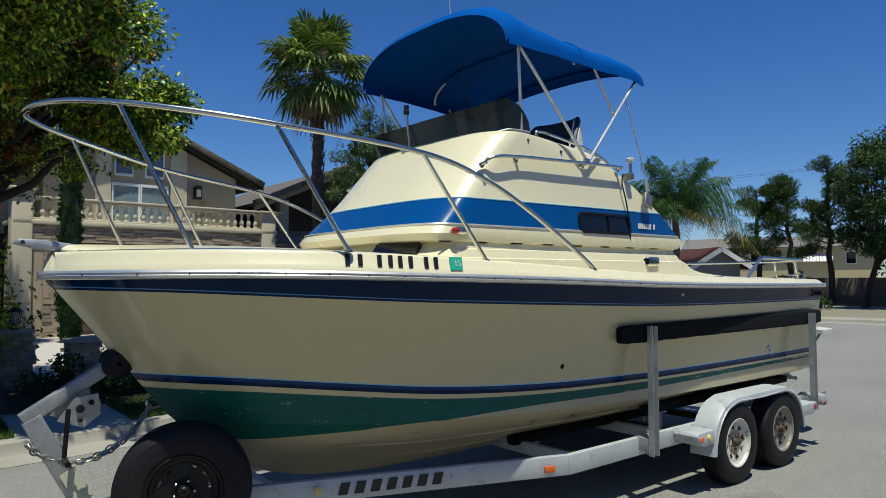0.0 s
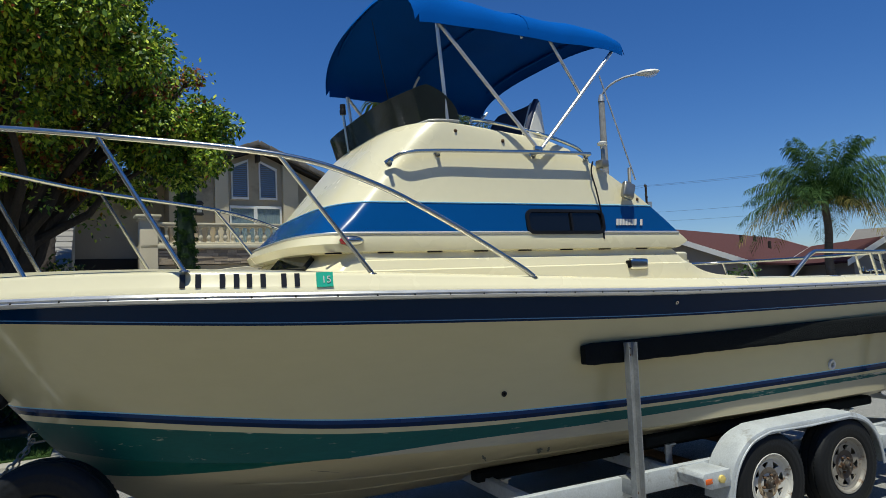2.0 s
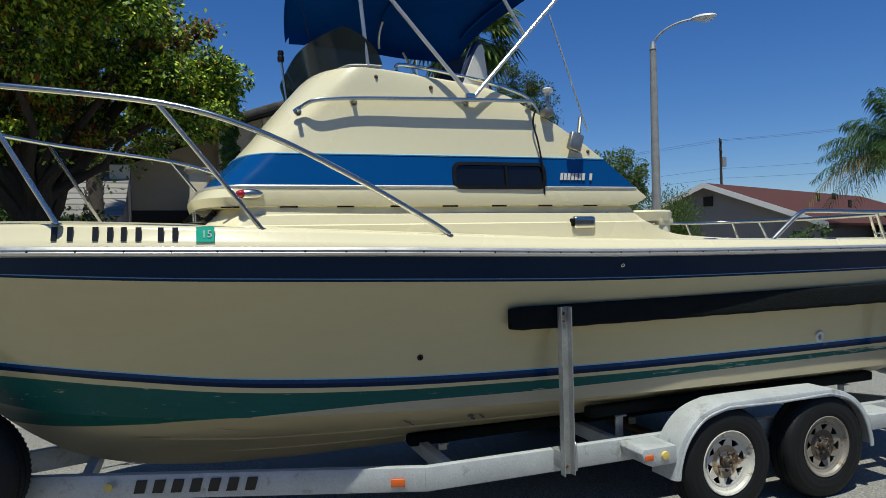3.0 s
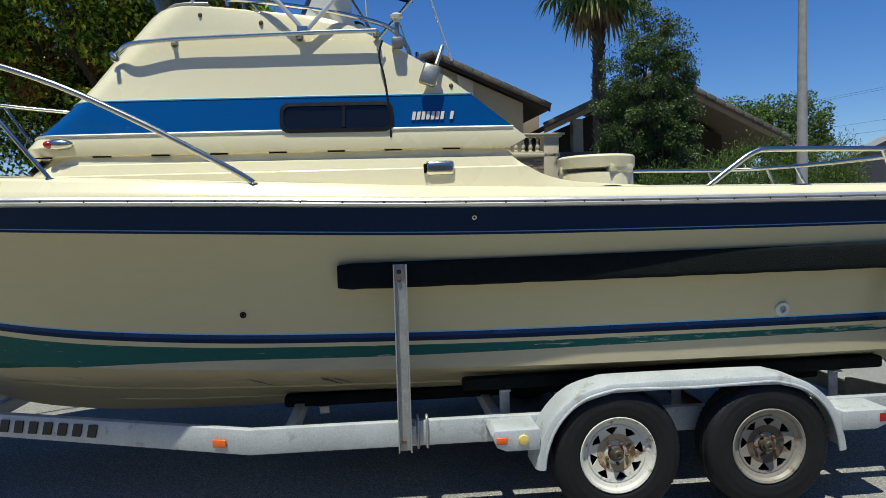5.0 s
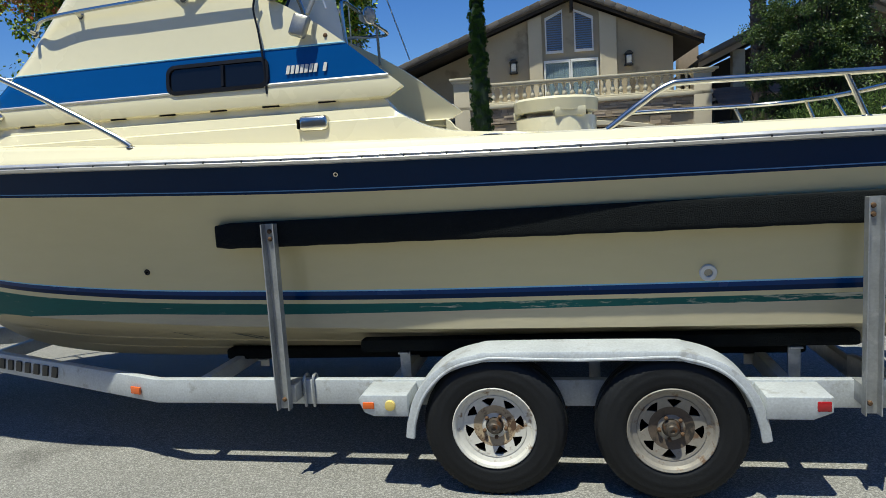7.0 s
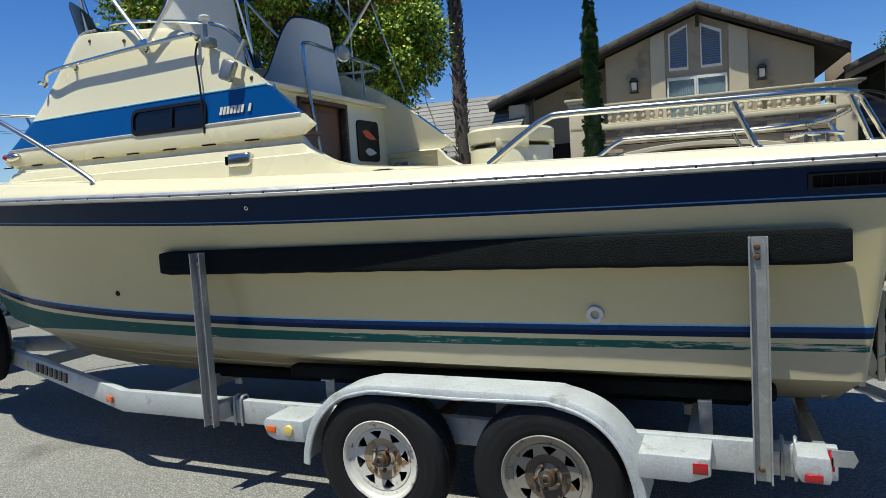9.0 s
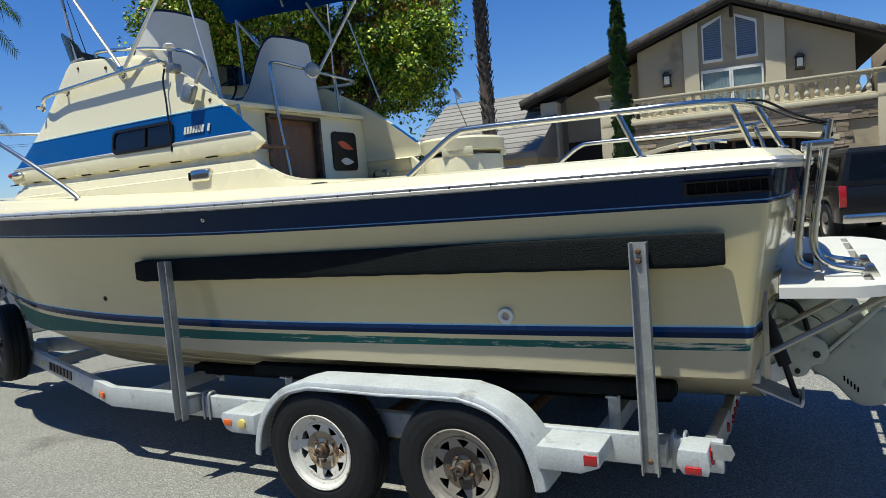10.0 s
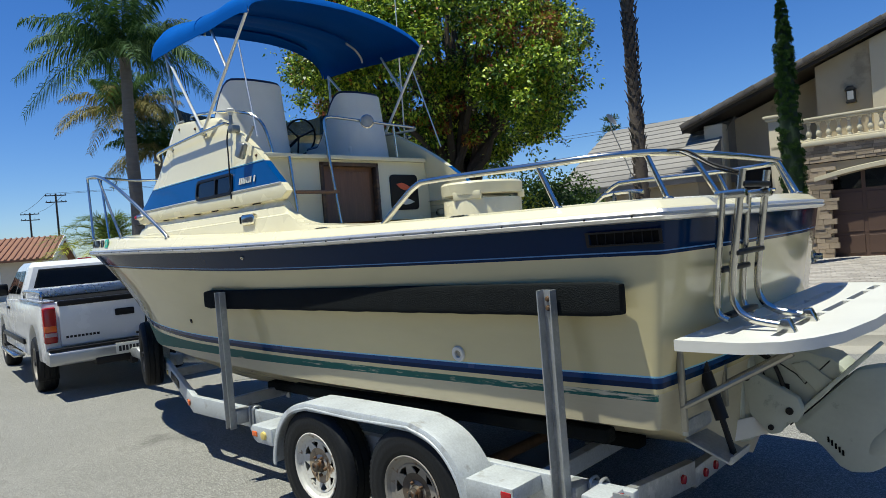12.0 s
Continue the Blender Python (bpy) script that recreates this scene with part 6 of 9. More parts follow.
# ---------------- foliage ----------------
def verge(x0, x1, seed):
    """A strip of lawn between the kerb and the yard, with its blades."""
    pts = [(x0 + (x1 - x0) * i / 12, float(np.interp(x0 + (x1 - x0) * i / 12, [p.x for p in kerb_off(0.19)], [p.y for p in kerb_off(0.19)]))) for i in range(13)]
    bm = B()
    prism(bm, pts + [(x, y + 1.35) for x, y in reversed(pts)], "z", 0.10, 0.172)
    ob = tagged(part("lawn", bm, GRASS, smooth=False), "short green grass strip beside the kerb", "lawn", kind="structure")
    r = np.random.RandomState(seed)
    V, F = [], []
    for i in range(int((x1 - x0) * 2600)):
        x = x0 + (x1 - x0) * r.rand()
        y = float(np.interp(x, [p[0] for p in pts], [p[1] for p in pts])) + 1.33 * r.rand() + 0.01
        a, h, w = r.rand() * 6.28, 0.03 + 0.045 * r.rand(), 0.005
        dx, dy, lx, ly = math.cos(a) * w, math.sin(a) * w, r.normal() * 0.02, r.normal() * 0.02
        k = len(V)
        V += [(x - dx, y - dy, 0.17), (x + dx, y + dy, 0.17), (x + lx, y + ly, 0.17 + h)]
        F.append((k, k + 1, k + 2))
    me = bpy.data.meshes.new("grass_blades")
    me.from_pydata(V, [], F)
    tagged(part("grass_blades", me, GRASS, ob, smooth=False), kind="stuff")


verge(-5.0, 1.0, 3)
verge(2.2, 5.0, 4)



def leaf_mat(name, cols, rough=0.55, trans=0.25, gloss=0.25):
    """Leaves: colour by the leaf, some light through it."""
    m = bpy.data.materials.new(name)
    m.use_nodes = True
    n, l = m.node_tree.nodes, m.node_tree.links
    b = n["Principled BSDF"]
    ge = n.new("ShaderNodeNewGeometry")
    cr = n.new("ShaderNodeValToRGB")
    cr.color_ramp.interpolation = "LINEAR"
    e = cr.color_ramp.elements
    while len(e) < len(cols):
        e.new(0.5)
    for i, (at, c) in enumerate(cols):
        e[i].position, e[i].color = at, (*c, 1)
    l.new(ge.outputs["Random Per Island"], cr.inputs[0])
    l.new(cr.outputs[0], b.inputs["Base Color"])
    b.inputs["Roughness"].default_value = rough
    b.inputs["Specular IOR Level"].default_value = gloss
    tl = n.new("ShaderNodeBsdfTranslucent")
    l.new(cr.outputs[0], tl.inputs[0])
    mx = n.new("ShaderNodeMixShader")
    mx.inputs[0].default_value = trans
    l.new(b.outputs[0], mx.inputs[1])
    l.new(tl.outputs[0], mx.inputs[2])
    l.new(mx.outputs[0], n["Material Output"].inputs[0])
    return m


L_TREE = leaf_mat("sweetgum_leaves", [(0.0, (0.014, 0.045, 0.006)), (0.40, (0.07, 0.15, 0.012)), (0.72, (0.30, 0.42, 0.03)), (0.965, (0.62, 0.68, 0.08)), (0.975, (0.30, 0.07, 0.02)), (1.0, (0.22, 0.05, 0.02))], 0.42, 0.10, 0.25)
L_RED = leaf_mat("turning_leaves", [(0.0, (0.12, 0.04, 0.02)), (0.45, (0.34, 0.09, 0.03)), (0.6, (0.10, 0.17, 0.015)), (0.85, (0.30, 0.36, 0.03)), (1.0, (0.46, 0.16, 0.035))], 0.5, 0.12)
L_DARK = leaf_mat("dark_evergreen_leaves", [(0.0, (0.016, 0.04, 0.012)), (0.6, (0.045, 0.09, 0.02)), (1.0, (0.10, 0.16, 0.03))])
L_EVER = leaf_mat("evergreen_leaves", [(0.0, (0.014, 0.036, 0.010)), (0.6, (0.05, 0.095, 0.018)), (1.0, (0.125, 0.175, 0.032))], 0.45, 0.2, 0.4)
L_OLD = leaf_mat("ageing_palm_leaflets", [(0.0, (0.07, 0.07, 0.02)), (0.5, (0.17, 0.15, 0.04)), (1.0, (0.30, 0.25, 0.07))], trans=0.2)
L_SHRUB = leaf_mat("shrub_leaves", [(0.0, (0.03, 0.07, 0.02)), (0.6, (0.07, 0.13, 0.03)), (1.0, (0.13, 0.19, 0.045))])
L_CONIFER = leaf_mat("conifer_sprays", [(0.0, (0.035, 0.075, 0.018)), (0.6, (0.09, 0.15, 0.03)), (1.0, (0.17, 0.23, 0.05))])
L_CYP = leaf_mat("cypress_leaves", [(0.0, (0.014, 0.038, 0.010)), (0.7, (0.034, 0.075, 0.018)), (1.0, (0.055, 0.105, 0.025))], 0.8, 0.1, 0.08)
L_PALM = leaf_mat("palm_leaflets", [(0.0, (0.018, 0.055, 0.018)), (0.6, (0.045, 0.105, 0.026)), (1.0, (0.11, 0.19, 0.045))], 0.6, 0.2, 0.2)
L_FAN = leaf_mat("fan_palm_leaves", [(0.0, (0.04, 0.09, 0.015)), (0.6, (0.11, 0.175, 0.03)), (1.0, (0.26, 0.30, 0.065))], trans=0.2)
L_DEAD = leaf_mat("dry_palm_leaves", [(0.0, (0.16, 0.11, 0.05)), (0.6, (0.27, 0.20, 0.09)), (1.0, (0.34, 0.27, 0.10))], trans=0.15)
L_YEL = leaf_mat("yellow_green_leaves", [(0.0, (0.2, 0.24, 0.02)), (0.6, (0.34, 0.36, 0.03)), (1.0, (0.45, 0.42, 0.05))])
BARK = mat("grey_bark", (0.055, 0.045, 0.036), 0.95, var=0.3, scale=5, fine=40, bump=0.9, spec=0.15, stretch=(1, 1, 0.3))
PALMBARK = mat("brown_palm_bark", (0.105, 0.085, 0.068), 0.95, var=0.35, scale=6, fine=30, bump=1.0, spec=0.1, each=0.3, island=0.5)
SMOOTHBARK = mat("grey_palm_bark", (0.19, 0.165, 0.14), 0.9, var=0.2, scale=4, fine=25, bump=0.6, spec=0.15, stretch=(0.4, 0.4, 3))


def clump_mesh(name, clumps, size, material, seed, droop=0.35, aspect=0.55, flat=0.0):
    """Leaves scattered in clumps of (centre, radius, count); each leaf a bent four-sided blade."""
    r = np.random.RandomState(seed)
    V, F = [], []
    for c, rad, cnt in clumps:
        d = r.normal(size=(cnt, 3))
        d /= np.linalg.norm(d, axis=1)[:, None]
        rr = rad * (0.35 + 0.65 * r.rand(cnt, 1) ** 0.6)
        p = np.array(c) + d * rr * np.array((1, 1, 0.8))
        ax = d * 0.6 + r.normal(size=(cnt, 3)) * 0.6
        ax[:, 2] -= droop
        ax /= np.linalg.norm(ax, axis=1)[:, None]
        face = r.normal(size=(cnt, 3))
        face += flat * (d * 0.7 + np.array((-0.1, -0.25, 0.9)))      # leaves spread their faces to the sky
        sd = np.cross(ax, face)
        sd /= np.linalg.norm(sd, axis=1)[:, None] + 1e-6
        L = size * (0.6 + 0.8 * r.rand(cnt, 1))
        w = L * aspect * 0.5
        a, t = p, p + ax * L
        m1, m2 = p + ax * L * 0.45 + sd * w, p + ax * L * 0.45 - sd * w
        base = len(V)
        q = np.stack((a, m1, t, m2), 1).reshape(-1, 3)
        V.extend(q.tolist())
        F.extend([(base + 4 * i, base + 4 * i + 1, base + 4 * i + 2, base + 4 * i + 3) for i in range(cnt)])
    me = bpy.data.meshes.new(name)
    me.from_pydata(V, [], F)
    me.materials.append(material)
    return me


def limb(bm, a, b, r0, r1, wob, rnd, n=6):
    pts = []
    a, b = Vector(a), Vector(b)
    for i in range(n + 1):
        s = i / n
        pts.append(a.lerp(b, s) + Vector((rnd.uniform(-wob, wob), rnd.uniform(-wob, wob), rnd.uniform(-wob, wob) * 0.4)) * math.sin(math.pi * s))
    tube(bm, pts, r0, 8, r2=r1)
    return pts


def broad_tree(name, base, trunk_h, crown_c, crown_r, leaf, nclump, per, lmat, seed, label, trunk_r=0.16, red=None, bark=None, clump_r=0.42, wisps=0, lumpy=0.22, turning=0.33, flat=1.0, lobes=(), lean=None):
    rnd = random.Random(seed)
    t = thing(name, base, label, "tree")
    bm = B()
    bx, by, bz = base
    c = Vector(crown_c)
    top = limb(bm, (bx, by, bz - 0.1), (bx * 0.6 + c.x * 0.4, by * 0.6 + c.y * 0.4, bz + trunk_h), trunk_r, trunk_r * 0.7, 0.06, rnd)[-1]
    clumps = []
    reds = []
    while len(clumps) < nclump:
        d = Vector((rnd.gauss(0, 1), rnd.gauss(0, 1), rnd.gauss(0, 1))).normalized()
        k = rnd.uniform(0.45, 1.0) ** 0.5
        lump = 1 + lumpy * noise.noise(d * 2.2 + Vector((seed, 0, 0)))
        p = c + Vector((d.x * crown_r[0], d.y * crown_r[1], d.z * crown_r[2])) * k * lump
        rad = clump_r * rnd.uniform(0.6, 1.25)
        if lean and p.x > lean[0] - lean[2] * max(0.0, p.z - lean[1]):      # the crown draws in towards its top
            continue
        if red and noise.noise(p * 0.9 + Vector((7, 3, 1))) > turning and rnd.random() < 0.6:
            reds.append((p, rad * 0.8, int(per * 0.7)))
            clumps.append((p, rad * 0.5, per // 4))
        else:
            clumps.append((p, rad, per))
    for lc, lr, ln in lobes:    # low boughs beside the crown, one of them unseen and added for its shade
        for i in range(ln):
            d = Vector((rnd.gauss(0, 1), rnd.gauss(0, 1), rnd.gauss(0, 1))).normalized() * rnd.uniform(0.3, 1.0)
            clumps.append((Vector(lc) + Vector((d.x * lr[0], d.y * lr[1], d.z * lr[2])), clump_r * rnd.uniform(0.6, 1.1), per))
        limb(bm, top, lc, trunk_r * (0.3 if ln > 20 else 0.14), 0.012, 0.12, rnd, 5)
    for i in range(wisps):      # loose twigs beyond the crown's outline
        d = Vector((rnd.gauss(0, 1), rnd.gauss(0, 1), rnd.gauss(0, 0.8))).normalized()
        q = c + Vector((d.x * crown_r[0], d.y * crown_r[1], d.z * crown_r[2])) * rnd.uniform(1.0, 1.2)
        if lean and q.x > lean[0] + 0.2 - lean[2] * max(0.0, q.z - lean[1]):
            continue
        for k in range(4):
            clumps.append((q.lerp(c, 0.05 * k) + Vector((0, 0, -0.05 * k)), 0.13 + 0.03 * k, 9))
    for p, rad, n_ in clumps[: nclump: max(1, nclump // 34)]:
        m = top.lerp(Vector(p), 0.45) + Vector((0, 0, 0.15))
        limb(bm, top - Vector((0, 0, rnd.uniform(0, 0.5))), m, trunk_r * 0.42, trunk_r * 0.22, 0.12, rnd, 4)
        limb(bm, m, p, trunk_r * 0.22, 0.012, 0.1, rnd, 4)
    part("trunk", bm, bark or BARK, t)
    part("crown", clump_mesh("crown", clumps, leaf, lmat, seed, flat=flat), [], t, smooth=False)
    if reds:
        part("turning_foliage", clump_mesh("turning_foliage", reds, leaf, red, seed + 1, flat=flat), [], t, "reddish-brown dying leaves", smooth=False)
    return t


# First lobe: unseen street-side bough, added to shade the kerb and footpath.
broad_tree("sweetgum_tree", (0.9, 6.3, 0.15), 2.3, (-0.24, 6.95, 5.45), (3.08, 2.95, 2.6), 0.07, 680, 310, L_TREE, 3, "leafy green street tree with reddish turning leaves", 0.26, L_RED, clump_r=0.31, wisps=170, lumpy=0.32, turning=0.14, flat=1.5, lobes=(((0.85, 3.9, 4.8), (1.45, 0.85, 0.6), 70), ((2.5, 6.1, 4.05), (0.85, 0.75, 0.7), 50)), lean=(2.85, 5.1, 0.95))


def cypress(base, h, r, seed, label):
    t = thing("cypress_tree", base, label, "cypress")
    rnd = random.Random(seed)
    cl = []
    n = int(h * 70)
    for i in range(n):
        s = i / n
        rad = r * min(1.0, 0.7 + s * 2.5) * (1 - 0.42 * s) * min(1.0, (1.0 - s) / 0.2) ** 0.7 + 0.02
        a = rnd.uniform(0, 6.28)
        k = rnd.uniform(0.55, 0.92)
        cl.append(((base[0] + rad * k * math.cos(a), base[1] + rad * k * math.sin(a), base[2] + 0.1 + s * h), max(0.05, rad * 0.30), 190))
    bm = B()
    rod(bm, base, (base[0], base[1], base[2] + h * 0.85), 0.08, 8, r2=0.02)
    part("trunk", bm, BARK, t)
    # Solid core added to block the sky, coloured dark as the crown's inner shade.
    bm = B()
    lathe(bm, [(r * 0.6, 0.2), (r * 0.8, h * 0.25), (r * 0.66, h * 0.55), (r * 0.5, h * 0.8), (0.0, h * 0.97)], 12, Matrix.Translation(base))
    part("inner_foliage", bm, mat("crown_core_shade_green", (0.012, 0.03, 0.011), 0.9, var=0.4, fine=40, bump=0.8), t)
    part("crown", clump_mesh("crown", cl, 0.042, L_CYP, seed, -0.9, 0.4), [], t, smooth=False)


cypress((3.62, 16.5, 0.15), 7.3, 0.34, 5, "tall narrow dark green cypress beside the house")


def fan_palm(base, h, crown, seed, label, trunk_r=0.21):
    rnd = random.Random(seed)
    t = thing("fan_palm", base, label, "palm tree")
    b = Vector(base)
    bm = B()
    pts = [b + Vector((0.05 * math.sin(i * 0.7), 0.04 * math.cos(i * 0.9), h * i / 12)) for i in range(13)]
    tube(bm, pts, trunk_r * 1.15, 14, r2=trunk_r * 0.95)
    nb = int(h * 44)
    for i in range(nb):     # old leaf bases
        z = h * i / nb
        a = i * 2.4
        m = Matrix.Translation(b + Vector((0, 0, z))) @ Matrix.Rotation(a, 4, "Z") @ Matrix.Translation((trunk_r * 1.02, 0, 0)) @ Matrix.Rotation(radians(10 + rnd.uniform(-12, 24)), 4, "Y")
        prism(bm, [(-0.06, 0.0), (0.06, 0.0), (0.035, 0.13), (0.0, 0.2), (-0.03, 0.12)], "x", 0.0, 0.02, m=m)
    part("trunk", bm, PALMBARK, t)
    green, dead = B(), B()
    top = b + Vector((0, 0, h))
    for i in range(76):
        s = i / 76
        el = radians(82 - 145 * s + rnd.uniform(-16, 16))
        az = i * 2.39996
        dirv = Vector((math.cos(az) * math.cos(el), math.sin(az) * math.cos(el), math.sin(el)))
        bmx = dead if s > 0.86 else green
        L = crown * (0.56 if s < 0.86 else 0.48) * rnd.uniform(0.75, 1.1)
        hub = top + dirv * L
        rod(bmx, top, hub, 0.02, 5, r2=0.012)
        side = dirv.cross(Vector((0, 0, 1))).normalized() if abs(dirv.z) < 0.98 else Vector((1, 0, 0))
        upv = side.cross(dirv)
        for k in range(19):     # fingers of the fan
            a = radians(-125 + 250 * k / 18)
            fd = (dirv * math.cos(a) + side * math.sin(a)).normalized()
            fl = crown * 0.40 * (1 - 0.25 * abs(a) / 2.2) * rnd.uniform(0.85, 1.1)
            w = side * math.cos(a) - dirv * math.sin(a)
            m1 = hub + fd * fl * 0.6 + upv * 0.05 * (k % 2) - Vector((0, 0, fl * 0.08 * s))
            tip = hub + fd * fl - Vector((0, 0, fl * (0.05 + 0.4 * s + 0.25 * rnd.random())))
            vs = [bmx.verts.new(p) for p in (hub, m1 + w * fl * 0.075, tip, m1 - w * fl * 0.075)]
            bmx.faces.new(vs)
    part("crown", green, L_FAN, t, smooth=False)
    part("dry_skirt", dead, L_DEAD, t, "dry brown hanging leaves", smooth=False)
    bm, seeds = B(), []
    for i in range(7):      # seed stalks arch out of the crown and hang
        az = 4.4 + i * 0.55
        hd = Vector((math.cos(az), math.sin(az), 0))
        q = crown * rnd.uniform(0.34, 0.46)
        P_ = spline([top, top + hd * q * 0.6 + Vector((0, 0, q * 0.75)), top + hd * q * 1.15 + Vector((0, 0, q * 0.7)), top + hd * q * 1.5 + Vector((0, 0, q * 0.1))], 4)
        tube(bm, P_, 0.014, 5, r2=0.005)
        seeds += [(p, 0.09, 34) for p in P_[6:]]
    part("seed_stalks", bm, L_DEAD, t, "brown hanging seed stalks")
    part("seed_tassels", clump_mesh("seed_tassels", seeds, 0.09, L_DEAD, seed, 1.2, 0.25), [], t, smooth=False)


fan_palm((11.78, 17.8, 0.15), 9.2, 2.5, 4, "tall fan palm with a rough brown trunk beside the house", 0.17)
fan_palm((0.25, 14.5, 0.15), 11.8, 2.0, 9, "very tall fan palm with a shaggy brown trunk", 0.155)


def queen_palm(base, h, R_, seed, label, fronds=26, dead=4, dry_mat=None, bark=None):
    rnd = random.Random(seed)
    t = thing("queen_palm", base, label, "palm tree")
    b = Vector(base)
    bm = B()
    tube(bm, [b + Vector((0.03 * math.sin(i), 0.03 * math.cos(i * 1.3), h * i / 10)) for i in range(11)], 0.20, 14, r2=0.15)
    for k in range(int(h * 5)):
        lathe(bm, [(0.2 - 0.05 * k / (h * 5) + 0.004, -0.012), (0.2 - 0.05 * k / (h * 5) + 0.01, 0), (0.2 - 0.05 * k / (h * 5) + 0.004, 0.012)], 14, Matrix.Translation(b + Vector((0, 0, 0.2 * k))))
    part("trunk", bm, bark or SMOOTHBARK, t)
    green, dry = B(), B()
    top = b + Vector((0, 0, h))
    for i in range(fronds):
        s = i / fronds
        az = i * 2.39996 + rnd.uniform(-0.2, 0.2)
        el = radians(86 - 76 * s + rnd.uniform(-9, 9))
        bmx = dry if i >= fronds - dead else green
        L = R_ * rnd.uniform(1.05, 1.3)
        hd = Vector((math.cos(az), math.sin(az), 0))
        pts = []
        for k in range(15):
            q = k / 14
            droop = (0.4 + 0.85 * s) * q ** 2.4 * L * 0.62
            pts.append(top + hd * (L * q * math.cos(el) + 0.22 * L * q * q * math.sin(max(el, 0))) + Vector((0, 0, L * q * math.sin(el) * 1.0 - droop)))
        tube(bmx, pts, 0.022, 5, r2=0.006)
        side = hd.cross(Vector((0, 0, 1)))
        P = spline(pts, 5)
        for k in range(6, len(P) - 1):
            d = (P[k + 1] - P[k - 1]).normalized()
            q = k / len(P)
            ll = R_ * 0.30 * (1 - 0.5 * abs(q - 0.45)) * (1 - q ** 4 * 0.6)
            for sg in (-1, 1):
                v = (side * sg * 0.75 + d * 0.5 + Vector((0, 0, rnd.uniform(-0.5, 0.25)))).normalized()
                m1 = P[k] + v * ll * 0.5
                tip = P[k] + v * ll * 0.95 - Vector((0, 0, ll * rnd.uniform(0.35, 0.75)))
                vs = [bmx.verts.new(p) for p in (P[k], m1 + d * 0.02, tip, m1 - d * 0.02)]
                bmx.faces.new(vs)
    part("crown", green, L_PALM, t, smooth=False)
    if dead:
        part("dry_fronds", dry, dry_mat or L_DEAD, t, "yellowed drooping fronds", smooth=False)
    else:
        dry.free()


queen_palm((30.2, 14.9, 0.15), 4.75, 3.25, 6, "feathery queen palm with drooping fronds before the maroon-roofed house", 46, 5, L_OLD, PALMBARK)
queen_palm((-11.0, 5.1, 0.15), 7.55, 2.4, 7, "tall feathery queen palm with a ringed grey trunk", 34, 0)
queen_palm((-17.2, 7.6, 0.15), 7.3, 2.1, 8, "queen palm with browning fronds behind another palm", 28, 14, L_OLD)
queen_palm((-18.0, 9.0, 0.15), 5.9, 2.0, 10, "queen palm in the distance along the street", 24, 8, L_OLD)



def shrub(name, base, rad, h, n, leaf, lmat, seed, label, category="shrub", per=90, aspect=0.55, droop=0.35):
    rnd = random.Random(seed)
    t = thing(name, base, label, category)
    cl = []
    for i in range(n):
        d = Vector((rnd.gauss(0, 1), rnd.gauss(0, 1), abs(rnd.gauss(0, 1)))).normalized()
        k = rnd.uniform(0.4, 1)
        p = (base[0] + d.x * rad[0] * k, base[1] + d.y * rad[1] * k, base[2] + 0.15 * h + d.z * h * k * 0.85)
        cl.append((p, 0.22 * h * rnd.uniform(0.6, 1.2) + 0.05, per))
    bm = B()
    for i in range(0, n, max(1, n // 9)):
        rod(bm, base, cl[i][0], 0.03, 5, r2=0.008)
    part("stems", bm, BARK, t)
    part("foliage", clump_mesh("foliage", cl, leaf, lmat, seed, droop, aspect), [], t, smooth=False)


broad_tree("evergreen_tree", (12.6, 15.4, 0.15), 1.5, (12.55, 15.4, 4.1), (1.42, 1.3, 3.3), 0.06, 330, 300, L_EVER, 12, "dense dark evergreen tree before the neighbouring house", 0.14, clump_r=0.27, wisps=90, lumpy=0.55)
for i, (x, y, h) in enumerate(((11.8, 12.9, 2.6), (12.9, 12.0, 2.9), (14.0, 12.4, 3.2), (15.2, 12.6, 3.0), (16.6, 12.9, 3.1), (10.9, 14.4, 2.2))):
    shrub("conifer_shrub", (x, y, 0.15), (0.65, 0.65), h, 60, 0.09, L_CONIFER, 30 + i, "upright green conifer shrub beside the drive", per=300, aspect=0.25, droop=-0.7)
shrub("hedge_bush", (-1.6, 12.2, 0.16), (2.1, 1.2), 3.1, 90, 0.10, L_DARK, 45, "tall dark green hedge bush behind the yard", per=300)
shrub("hedge_bush", (0.4, 9.6, 0.16), (1.2, 0.9), 2.3, 60, 0.09, L_DARK, 41, "rounded clipped dark green bush", per=260)
shrub("golden_shrub", (0.95, 8.1, 0.16), (0.3, 0.3), 2.3, 18, 0.08, L_YEL, 42, "bright yellow-green shrub behind the boat")
shrub("low_shrub", (2.6, 8.6, 0.16), (0.35, 0.3), 0.7, 10, 0.06, L_SHRUB, 44, "low light green shrub beside a stone pillar")

for i, (x, y, h) in enumerate(((-0.6, 6.6, 0.55), (0.2, 7.0, 0.45), (1.9, 7.3, 0.6), (2.7, 6.6, 0.4), (-1.8, 6.9, 0.7), (3.0, 7.0, 0.5))):
    shrub("low_shrub", (x, y, 0.16), (0.45, 0.4), h, 10, 0.07, L_DARK, 50 + i, "low dark green ground-cover shrub")


